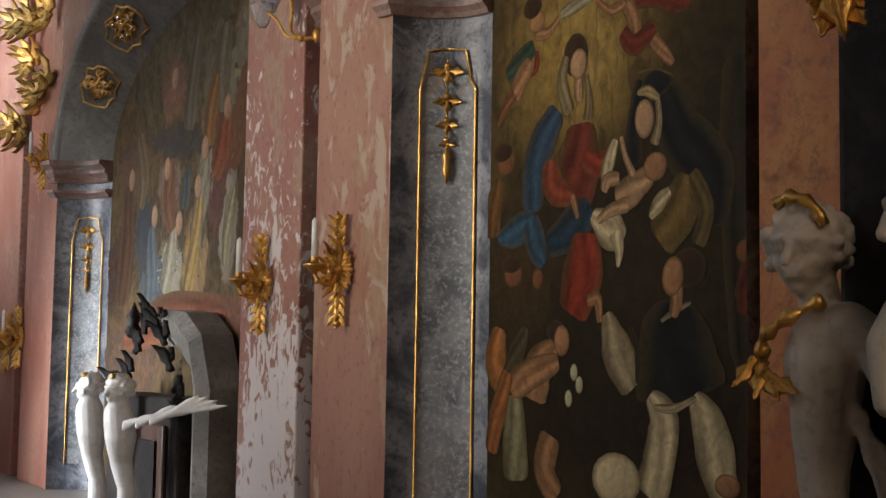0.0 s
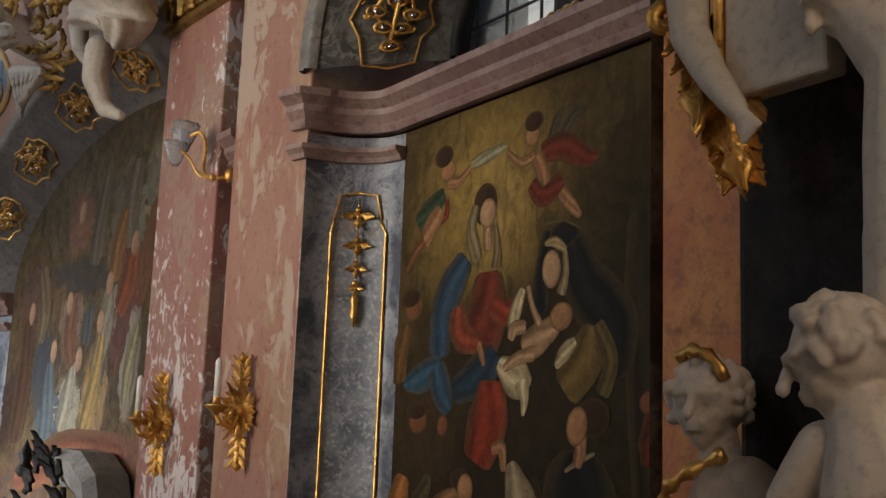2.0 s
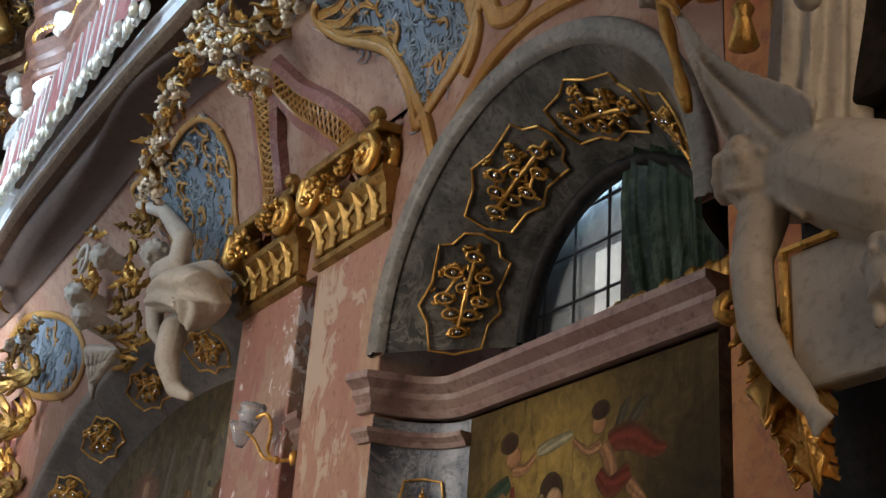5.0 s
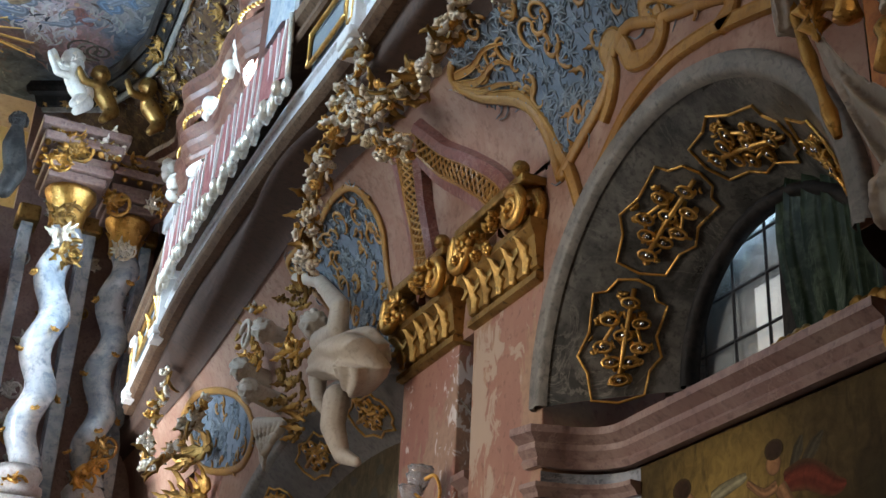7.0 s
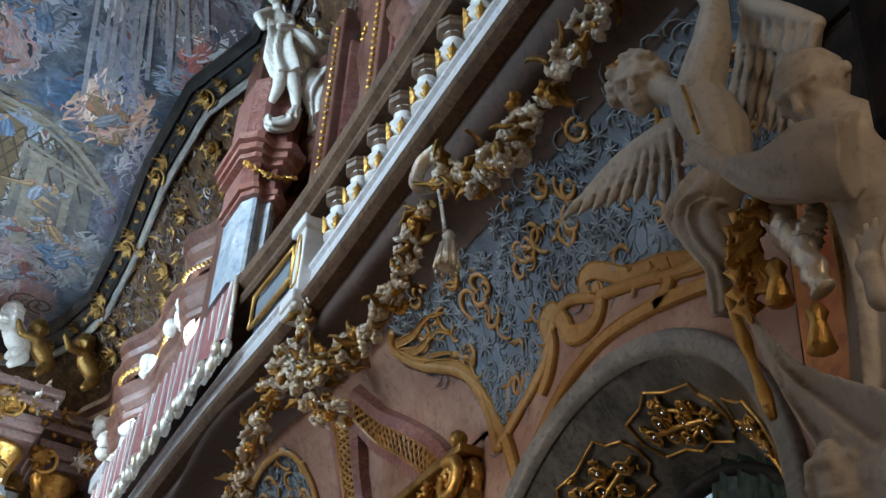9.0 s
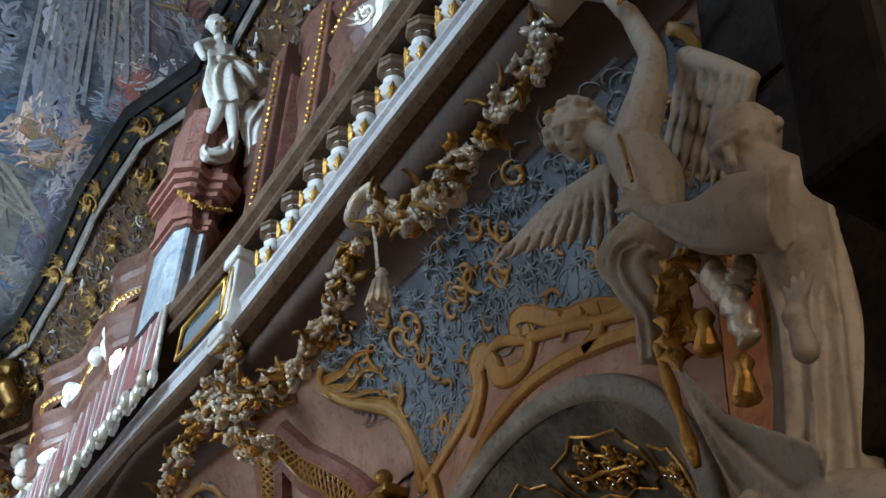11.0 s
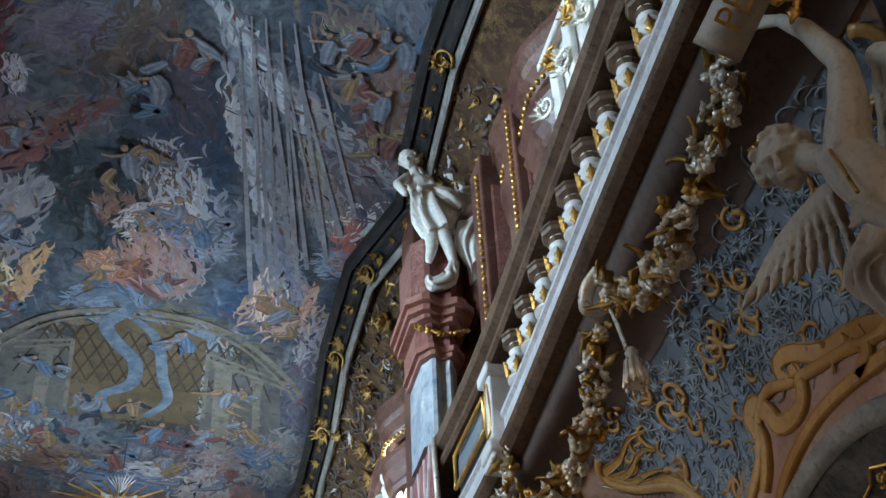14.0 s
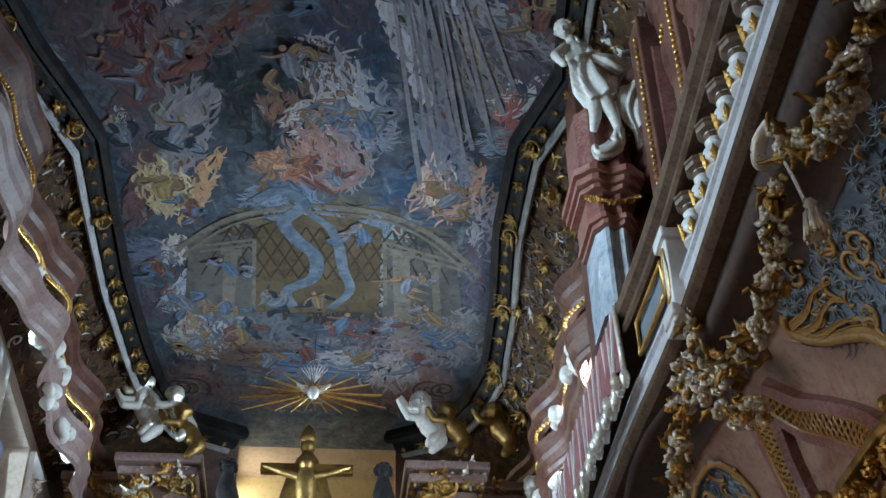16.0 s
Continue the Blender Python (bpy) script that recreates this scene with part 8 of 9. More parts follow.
# cherub group on the crest of the painted arch
bm = bmesh.new()
wrap(bm, [(3.60, 10.92, 5.78), (3.55, 10.07, 5.62), (3.55, 9.59, 5.43), (3.60, 9.84, 5.24)], [0.1, 0.22, 0.24, 0.1], 5, 0.16, 0.4)
chain(bm, [(3.60, 10.29, 5.31), (3.58, 10.29, 5.05), (3.66, 10.22, 4.78), (3.70, 9.95, 4.66)], [0.12, 0.11, 0.075, 0.045])
chain(bm, [(3.62, 10.95, 5.72), (3.62, 10.87, 5.48), (3.66, 10.80, 5.36)], [0.09, 0.07, 0.05])
chain(bm, [(3.62, 10.91, 6.04), (3.56, 10.32, 5.94), (3.55, 10.27, 6.16), (3.56, 10.97, 6.68), (3.60, 11.89, 7.09)], [0.12, 0.1, 0.09, 0.07, 0.05])
head(bm, (3.60, 11.16, 6.31), 0.13, (-0.6, -0.6, -0.4), True, 5)
chain(bm, [(3.62, 10.61, 5.72), (3.85, 11.28, 5.99), (4.00, 11.73, 6.19)], [0.12, 0.1, 0.08])
carve("angel_statue", bm, SHADYSTUCCO, "shade-toned stucco angel seated on the arch crest", "statue", 0.014)
for place, seed in (((3.60, 12.91, 6.86), 6), ((3.62, 13.73, 6.67), 7), ((3.60, 13.20, 6.25), 8)):
    bm = bmesh.new()
    head(bm, place, 0.12, (-0.5, -0.6, -0.5), True, seed)
    limb(bm, Vector(place), Vector(place) + Vector((0.42, 0.05, -0.08)), 0.1, 0.12)
    carve("cherub_statue", bm, SHADYSTUCCO, "shade-toned stucco cherub head on the arch crest", "statue", 0.014, "crest cherub heads")
bm = bmesh.new()
wing(bm, (3.70, 13.06, 5.85), (3.70, 12.02, 5.58), (3.75, 12.99, 5.32), (3.75, 12.41, 5.36), 6, (-0.75, -0.6, -0.2), 0.09)
carve("stucco_wing", bm, SHADYSTUCCO, "shade-toned stucco wing under the cherub heads", "statue", 0.014)
th = thing("gilt_crest", "gilt rocaille cartouche over the painted arch", "ornament", "", "", (3.8, 12.2, 6.0))
rng = random.Random(21)
for grp, c in enumerate(((3.68, 13.30, 7.46), (3.70, 14.15, 7.49), (3.60, 11.78, 6.78), (3.60, 11.76, 6.30), (3.62, 11.93, 5.94), (3.62, 11.37, 5.47), (3.70, 13.68, 6.86))):
    bm = bmesh.new()
    for k in range(14):
        p = Vector(c) + Vector((rng.uniform(-0.05, 0.08), rng.uniform(-0.22, 0.22), rng.uniform(-0.2, 0.2)))
        leaf(bm, frame_at(p, (-0.8, -0.5, -0.2), (0, 0, 1), rng.uniform(0, 6.3)), rng.uniform(0.14, 0.26), rng.uniform(0.035, 0.06), 0.4, 3, 0.015)
        if k % 4 == 0:
            flower(bm, p + Vector((-0.06, 0, 0)), 0.07, rng)
    part("gilt_leafwork", bm, OLDGOLD if grp % 3 else GOLD, th, "", True)
for c, r in (((3.60, 13.51, 7.41), 0.2), ((3.60, 13.63, 7.02), 0.22)):
    bm = bmesh.new()
    tube(bm, [(c[0], c[1] + a, c[2] + b) for a, b in scroll((0, 0), r, 1.2, 0.5, 1, 24)], lambda t: 0.035 * (1 - 0.5 * t), 8)
    part("pale_scroll", bm, SHADYSTUCCO, th, "shade-toned stucco scroll", True)

# white cherub consoles before the confessional
for y in (11.55, 12.45):
    bm = bmesh.new()
    head(bm, (3.6, y, 1.28), 0.125, (-0.75, -0.3 if y < 12 else 0.3, -0.1), True, int(y))
    chain(bm, [(3.6, y, 1.18), (3.6, y, 1.06), (3.62, y - 0.03, 0.86), (3.65, y + 0.03, 0.64), (3.7, y, 0.4), (3.72, y, 0.02)], [0.08, 0.13, 0.14, 0.1, 0.08, 0.1])
    if y < 12:
        feathers(bm, (3.6, y - 0.1, 0.98), (3.62, y - 1.2, 1.1), 0.35, 4, 0.75, 0.05)
    carve("cherub_console", bm, WHITE, "glossy white cherub console with gilt curls", "statue", 0.014, "white cherubs")
    bm = bmesh.new()
    for k in range(6):
        ball(bm, (3.52 + 0.03 * k, y - 0.06 + 0.02 * k, 1.39), 0.03, 1)
    tagged(part("gilt_curl", bm, GOLD, None, "", True), "gilt curls on a white cherub", "ornament")

# confessional
th = thing("confessional", "dark carved confessional under a grey stone arch", "confessional", "", "", (4.2, 12, 0))
bm = box(bmesh.new(), 4.05, 4.46, 11.25, 13.35, 0, 1.2, 0.03)
part("body", bm, WOOD, th)
bm = box(bmesh.new(), 4.0, 4.046, 11.5, 12.4, 0.05, 0.95, 0.02)
part("door", bm, BROWNWOOD, th, "brown panelled door")
bm = box(bmesh.new(), 3.97, 3.996, 11.65, 12.2, 0.15, 0.8, 0.02)
part("lattice_panel", bm, WOOD, th)
for y0 in (10.95,):
    bm = bmesh.new()
    pts = [(4.25, 10.95, 0.0), (4.25, 10.95, 1.3), (4.25, 11.1, 1.62), (4.25, 11.5, 1.82), (4.25, 12.0, 1.86)]
    moulding(bm, pts, [(-0.22, -0.2), (-0.2, 0.1), (-0.1, 0.14), (0.1, 0.2), (0.2, 0.1), (0.2, -0.2)], lambda i: (0, -1, 0) if i < 2 else (0, -0.5, 0.8), (-1, 0, 0))
    part("stone_arch", bm, RIM, th, "grey stone arch")
bm = bmesh.new()
rng = random.Random(4)
for k in range(26):
    t = k / 25
    y, z = 11.35 + 1.7 * t, 1.2 + 0.62 * math.sin(math.pi * min(t * 1.15, 1)) + rng.uniform(-0.05, 0.08)
    leaf(bm, frame_at((4.05, y, z), (-0.9, -0.3, 0), (0, 0, 1), rng.uniform(-1, 1)), rng.uniform(0.2, 0.34), 0.07, 0.3, 2, 0.02)
lathe(bm, [(0.05, 0), (0.1, 0.06), (0.05, 0.14), (0.08, 0.22), (0.03, 0.3), (0.005, 0.36)], Matrix.Translation((4.1, 12.75, 1.75)), 9)
part("carved_crest", bm, WOOD, th, "black carved crest with finial", True)

# gilt carving on the far pier, above the marble panel
th = thing("gilt_carving", "dense gilt leaf carving on the far pier", "ornament", "", "", (3.9, 16.2, 4.6))
rng = random.Random(77)
for k in range(16):
    bm = bmesh.new()
    c = (3.86 + rng.uniform(-0.05, 0.1), rng.uniform(15.6, 17.6), rng.uniform(4.3, 6.4))
    base = frame_at(c, (-0.9, -0.4, 0))
    for q in range(7):
        leaf(bm, base @ Matrix.Rotation(0.9 * q + rng.random(), 4, "Z"), rng.uniform(0.2, 0.4), 0.08, 0.5, 2, 0.02)
    part("leaf_cluster", bm, OLDGOLD if k % 3 else GOLD, th, "", True)

# ---------------------------------------------------------------- upper zone
# entablature that runs under the ceiling cove
def wave(y):
    return 0.12 * math.sin(y * 2.1) + 0.06 * math.sin(y * 4.7)


ENT = [(0, 0), (-0.06, 0.03), (-0.1, 0.1), (-0.06, 0.16), (-0.16, 0.24), (-0.2, 0.32), (-0.13, 0.38), (-0.24, 0.46), (-0.26, 0.54), (0, 0.56)]
for side, x0, y0, y1 in ((1, 3.62, 3.0, 20.4), (-1, -3.85, 9.0, 19.6)):
    # Lower band is lighter on the left, with the brighter light in its colour.
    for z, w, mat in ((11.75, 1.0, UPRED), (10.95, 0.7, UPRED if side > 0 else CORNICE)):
        bm = bmesh.new()
        rows = []
        n = 90
        for k in range(n + 1):
            y = y0 + (y1 - y0) * k / n
            rows.append([Vector((x0 + side * (a * w + wave(y) - 0.1), y, z + b + 0.1 * math.sin(y * 1.4))) for a, b in ENT])
        grid(bm, rows)
        setting("entablature", bm, mat, "wavy marbled entablature below the ceiling", "cornice")
    bm = bmesh.new()
    for k in range(200):
        y = y0 + (y1 - y0) * k / 199
        ball(bm, (x0 + side * (wave(y) - 0.24), y, 11.72 + 0.1 * math.sin(y * 1.4)), 0.035, 1)
    tagged(part("bead_moulding", bm, GOLD, None, "", True), "gilt bead moulding along the entablature", "moulding", "", "stuff")


def rocaille(name, place, normal, size, seed, mat=None, extra=True):
    """A cluster of gilt leaves and a scroll."""
    rng = random.Random(seed)
    bm = bmesh.new()
    base = frame_at(place, normal)
    for k in range(9):
        a = 2 * math.pi * k / 9 + rng.uniform(-0.3, 0.3)
        leaf(bm, base @ Matrix.Translation((0, 0, 0.02)) @ Matrix.Rotation(a, 4, "Z"), size * rng.uniform(0.6, 1.1), size * 0.2, 0.5, 2, 0.012)
    if extra:
        tube(bm, [base @ Vector((a, b, 0.05)) for a, b in scroll((size * 0.3, 0), size * 0.7, 1.3, rng.uniform(0, 6), 1, 18)], lambda t: size * 0.12 * (1 - 0.5 * t), 7)
    flower(bm, base @ Vector((0, 0, size * 0.3)), size * 0.5, rng)
    return tagged(part(name, bm, mat or GOLD, None, "", True), "gilt leaf ornament on the ceiling stucco", "ornament", "ceiling ornaments")


def along_line(line, step):
    out, acc = [], 0.0
    for (x0, y0), (x1, y1) in zip(line, line[1:]):
        d = math.hypot(x1 - x0, y1 - y0)
        while acc < d:
            t = acc / d
            out.append((x0 + (x1 - x0) * t, y0 + (y1 - y0) * t))
            acc += step
        acc -= d
    return out


def line_x(line, y):
    for (x0, y0), (x1, y1) in zip(line, line[1:]):
        if y0 <= y <= y1:
            return x0 + (x1 - x0) * (y - y0) / (y1 - y0)
    return line[-1][0]


def cove_point(line, wall_x, y, t):
    """A point of the ceiling hollow: t from the fresco's frame (0) to the wall (1)."""
    x = line_x(line, y)
    return Vector((x + (wall_x - x) * (1 - math.cos(t * math.pi / 2)) ** 0.8, y, 13.5 - 1.3 * t ** 1.3))


OPENINGS = {1: ((5.1, 7.8), (14.2, 16.8)), -1: ((1.9, 4.5), (6.9, 9.5), (11.9, 14.5), (16.0, 18.6))}
for li, (line, sg) in enumerate(((FRAME_R, 1), (FRAME_L, -1))):
    for k, (x, y) in enumerate(along_line(line[2:], 0.37)):
        rocaille("gilt_ornament", (x + 0.05 * sg, y, 13.2), (-0.6 * sg, -0.3, -0.8), (0.2, 0.07, 0.12, 0.06, 0.16)[k % 5], 100 * li + k, OLDGOLD, k % 5 == 0)
    rng = random.Random(40 + li)
    wall_x = UP if sg > 0 else -4.6
    # dense carved foliage over the hollow
    heaps = [bmesh.new(), bmesh.new(), bmesh.new()]
    for k in range(950):
        y, t = 8.6 + 11.2 * rng.random() ** 0.9, rng.uniform(0.22, 0.98)
        p = cove_point(line, wall_x, y, t)
        q = cove_point(line, wall_x, y, min(t + 0.02, 1.0)) - cove_point(line, wall_x, y, t - 0.02)
        nrm = Vector((0, 1, 0)).cross(q)
        if nrm.x * sg > 0:
            nrm = -nrm
        m = frame_at(p, nrm, (0, 0, 1), rng.uniform(0, 6.28))
        d = rng.random()
        which = 0 if d < 0.24 else (1 if d < (0.97 if sg > 0 else 0.9) else 2)
        size = rng.uniform(0.06, 0.17)
        if rng.random() < 0.1:
            tube(heaps[which], [m @ Vector((a, b, 0.02)) for a, b in scroll((0, 0), size * 0.8, 1.2, rng.uniform(0, 6), rng.choice((-1, 1)), 12)], lambda u, r=size * 0.13: r * (1 - 0.5 * u), 5)
        else:
            leaf(heaps[which], m, size * 1.3, size * 0.3, 0.35, 2, 0.012)
    # Left relief takes the whiter stucco, coloured as the better lit side.
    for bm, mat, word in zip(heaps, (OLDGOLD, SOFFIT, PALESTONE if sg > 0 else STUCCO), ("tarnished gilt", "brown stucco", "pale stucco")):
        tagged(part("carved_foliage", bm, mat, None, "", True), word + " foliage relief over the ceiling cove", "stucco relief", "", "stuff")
    for k in range(16):
        y, t = rng.uniform(10.4, 19.4), rng.uniform(0.3, 0.9)
        rocaille("gilt_ornament", cove_point(line, wall_x, y, t) - Vector((0.03 * sg, 0, 0.03)), (-0.8 * sg, -0.2, -0.6), rng.uniform(0.14, 0.24), 300 + 50 * li + k, OLDGOLD, False)
    for k in range(22):
        y, z = rng.uniform(8.5, 19.6), rng.uniform(9.5, 11.5)
        if not any(a < y < b for a, b in OPENINGS[sg]):
            rocaille("gilt_ornament", ((UP - 0.05) if sg > 0 else -4.57, y, z), (-sg, -0.3, -0.2), rng.uniform(0.18, 0.34), 500 + 50 * li + k, GOLD if k % 2 else SILVER)
    for k in range(9):
        y = rng.uniform(11.8, 19.4)
        bm = bmesh.new()
        c = Vector(((UP - 0.3) if sg > 0 else -3.72, y, 11.3 + rng.uniform(-0.5, 0.7)))
        for q in range(7):
            ball(bm, c + Vector((rng.uniform(-0.06, 0.06), rng.uniform(-0.17, 0.17), rng.uniform(-0.14, 0.14))), rng.uniform(0.06, 0.13), 2)
        rough_up(bm, 0.03, 6.0, k)
        tagged(part("stucco_cloud", bm, STUCCO, None, "", True), "white stucco cloud puffs on the entablature", "stucco relief", "stucco clouds")

# pilasters and bright niches behind the gallery
for y0, y1 in ((8.0, 8.35), (9.0, 9.3), (12.2, 12.7), (13.6, 14.1), (16.9, 17.5), (18.4, 19.0)):
    th = thing("upper_pilaster", "red marbled pilaster with white cap behind the gallery", "pilaster", "upper pilasters", "", (3.7, y0, 7.9))
    part("shaft", box(bmesh.new(), 3.52, 3.746, y0, y1, 7.91, 10.6, 0.02), UPRED, th)
    part("cap", box(bmesh.new(), 3.46, 3.746, y0 - 0.04, y1 + 0.04, 10.61, 10.9, 0.03), PALESTONE, th, "pale stone cap")
for y0, y1 in ((8.4, 8.95), (12.75, 13.55), (14.2, 14.4), (17.6, 18.3)):
    setting("niche_panel", box(bmesh.new(), 3.66, 3.745, y0, y1, 8.6, 11.9, 0.01), WHITE, "white painted wall panel behind the gallery", "wall panel")

surround = box(bmesh.new(), 3.2, 3.745, 5.6, 7.1, 7.91, 11.25, 0.04)
for yy in (5.7, 6.1, 6.5, 6.9):
    box(surround, 3.12, 3.196, yy - 0.09, yy + 0.09, 7.92, 11.1, 0.03)
for zz in (9.9, 11.12):
    box(surround, 3.08, 3.116, 5.56, 7.14, zz, zz + 0.09, 0.015)
setting("window_surround", surround, STUCCO, "white stucco window surround behind the gallery", "wall panel")
for k in range(5):
    rocaille("gilt_ornament", (3.1, 6.0 + 0.27 * k, 10.5 + 0.35 * (k % 2)), (-1, -0.3, -0.2), 0.16, 700 + k, GOLD if k % 2 else SILVER)
for y0, y1 in ((9.6, 11.8), (14.5, 16.1), (18.5, 20.4)):
    setting("niche_panel", box(bmesh.new(), -4.595, -4.5, y0, y1, 8.6, 11.9, 0.01), WHITE, "white painted wall panel between the high windows", "wall panel")
# console with curved cornice that carries the white statue
def console_layer(bm, x0, x1, y0, y1, z0, z1, bow=0.08):
    """A slab with a bowed front towards -y."""
    pts = [(x0 + (x1 - x0) * k / 10, y0 - bow * math.sin(math.pi * k / 10) + 0.05 * math.cos(4 * math.pi * k / 10)) for k in range(11)] + [(x1, y1), (x0, y1)]
    v = grid(bm, [[Vector((x, y, z)) for x, y in pts] for z in (z0, z1)], True)
    cap(bm, v[0])
    cap(bm, v[1])


th = thing("statue_pedestal", "red marbled bracket pedestal with gilt festoon", "pedestal", "", "", (2.95, 10.7, 10.0))
bm = bmesh.new()
console_layer(bm, 2.68, 3.28, 10.5, 11.1, 10.99, 12.0)
console_layer(bm, 2.72, 3.2, 10.5, 11.1, 10.42, 10.72)
part("body", bm, RED, th)
bm = bmesh.new()
for x0, x1, y0, z0, z1 in ((2.64, 3.26, 10.42, 10.73, 10.79), (2.6, 3.3, 10.36, 10.8, 10.88), (2.56, 3.34, 10.3, 10.89, 10.98), (2.7, 3.24, 10.44, 10.34, 10.41), (2.74, 3.2, 10.46, 10.27, 10.33)):
    console_layer(bm, x0, x1, y0, 11.1, z0, z1)
part("cornice", bm, PINK, th, "pink marble cornice")
bm = bmesh.new()
console_layer(bm, 2.78, 3.16, 10.52, 11.1, 9.2, 10.26)
part("white_block", bm, COLUMN, th, "pale blue-white marble block")
bm = bmesh.new()
rng = random.Random(8)
for k in range(14):
    t = k / 13
    flower(bm, Vector((2.7 + 0.54 * t, 10.36, 10.62 - 0.08 * math.sin(math.pi * t))), 0.06, rng)
part("festoon", bm, GOLD, th, "gilt festoon", True)
th = thing("tall_pilaster", "red marbled pilaster with gilt bead rows rising to the ceiling", "pilaster", "", "", (3.2, 11.0, 9.2))
part("shaft", box(bmesh.new(), 2.86, 3.72, 11.12, 11.7, 9.2, 13.3, 0.02), UPRED, th)
part("panel", box(bmesh.new(), 3.1, 3.62, 11.08, 11.115, 9.6, 13.0, 0.02), RED, th, "lighter red marble panel")
bm = bmesh.new()
for k in range(46):
    ball(bm, (3.0, 11.06, 9.4 + 0.08 * k), 0.03, 1)
part("gilt_beads", bm, GOLD, th, "row of gilt beads", True)
for y0, y1, x0 in ((9.35, 9.75, 3.2), (8.35, 8.75, 3.25)):
    th = thing("tall_pilaster", "red marbled pilaster with gilt bead rows rising to the ceiling", "pilaster", "", "", (3.4, y0, 9.0))
    part("shaft", box(bmesh.new(), x0, 3.74, y0, y1, 7.91, 12.4, 0.02), UPRED, th)
    part("panel", box(bmesh.new(), x0 + 0.1, 3.6, y0 - 0.03, y0 - 0.004, 8.4, 11.9, 0.02), RED, th, "lighter red marble panel")
    bm = bmesh.new()
    for k in range(40):
        ball(bm, (x0 - 0.02, y0 + 0.1, 8.6 + 0.09 * k), 0.03, 1)
    part("gilt_beads", bm, GOLD, th, "row of gilt beads", True)
bm = bmesh.new()
head(bm, (2.63, 10.30, 13.17), 0.11, (-0.35, -0.75, -0.5), True, 12)
chain(bm, [(2.68, 10.32, 13.09), (2.71, 10.34, 12.98), (2.77, 10.36, 12.80), (2.82, 10.38, 12.60)], [0.05, 0.06, 0.15, 0.12])
chain(bm, [(2.61, 10.32, 12.87), (2.47, 10.24, 12.65), (2.54, 10.16, 12.44)], [0.065, 0.055, 0.045])
chain(bm, [(2.86, 10.34, 12.92), (2.90, 10.24, 12.68), (2.72, 10.16, 12.54)], [0.065, 0.055, 0.045])
wrap(bm, [(2.80, 10.36, 12.68), (2.86, 10.36, 12.38), (2.99, 10.36, 12.05)], [0.14, 0.19, 0.17], 7, 0.24, 0.5)
wrap(bm, [(2.89, 10.26, 12.64), (3.07, 10.22, 12.54), (3.24, 10.26, 12.47)], [0.06, 0.11, 0.05], 5, 0.3, 2.0)
chain(bm, [(3.00, 10.34, 12.12), (3.08, 10.30, 11.79), (3.13, 10.34, 11.62), (3.07, 10.30, 11.46)], [0.09, 0.07, 0.05, 0.035])
chain(bm, [(2.90, 10.36, 12.11), (2.89, 10.36, 11.82), (2.86, 10.40, 11.65)], [0.09, 0.07, 0.045])
wrap(bm, [(3.15, 10.36, 11.64), (3.06, 10.34, 11.35), (2.87, 10.34, 11.24), (2.84, 10.36, 11.37)], [0.05, 0.09, 0.07, 0.03], 5, 0.25, 1.0)
wing(bm, (2.81, 10.45, 13.22), (2.97, 10.50, 13.58), (2.89, 10.45, 12.94), (2.94, 10.50, 13.18), 5, (-0.3, -0.8, -0.4), 0.05)
carve("angel_statue", bm, STUCCO, "white stucco angel on a pink bracket under the ceiling", "statue", 0.009)
bm = bmesh.new()
head(bm, (3.15, 10.25, 13.01), 0.09, (-0.4, -0.75, -0.4), True, 13)
chain(bm, [(3.19, 10.28, 12.94), (3.28, 10.30, 12.85), (3.38, 10.34, 12.66), (3.44, 10.36, 12.44)], [0.05, 0.1, 0.12, 0.12])
chain(bm, [(3.32, 10.26, 12.86), (3.34, 10.18, 12.70), (3.22, 10.14, 12.62)], [0.05, 0.045, 0.035])
wrap(bm, [(3.52, 10.40, 12.87), (3.55, 10.40, 12.58), (3.43, 10.40, 12.16)], [0.1, 0.15, 0.12], 6, 0.22, 0.4)
wrap(bm, [(3.38, 10.36, 12.27), (3.32, 10.34, 11.90), (3.37, 10.36, 11.62), (3.35, 10.38, 11.35)], [0.14, 0.14, 0.07, 0.03], 6, 0.22, 1.2)
carve("cherub_statue", bm, STUCCO, "white stucco cherub beside the bracket angel", "statue", 0.009)

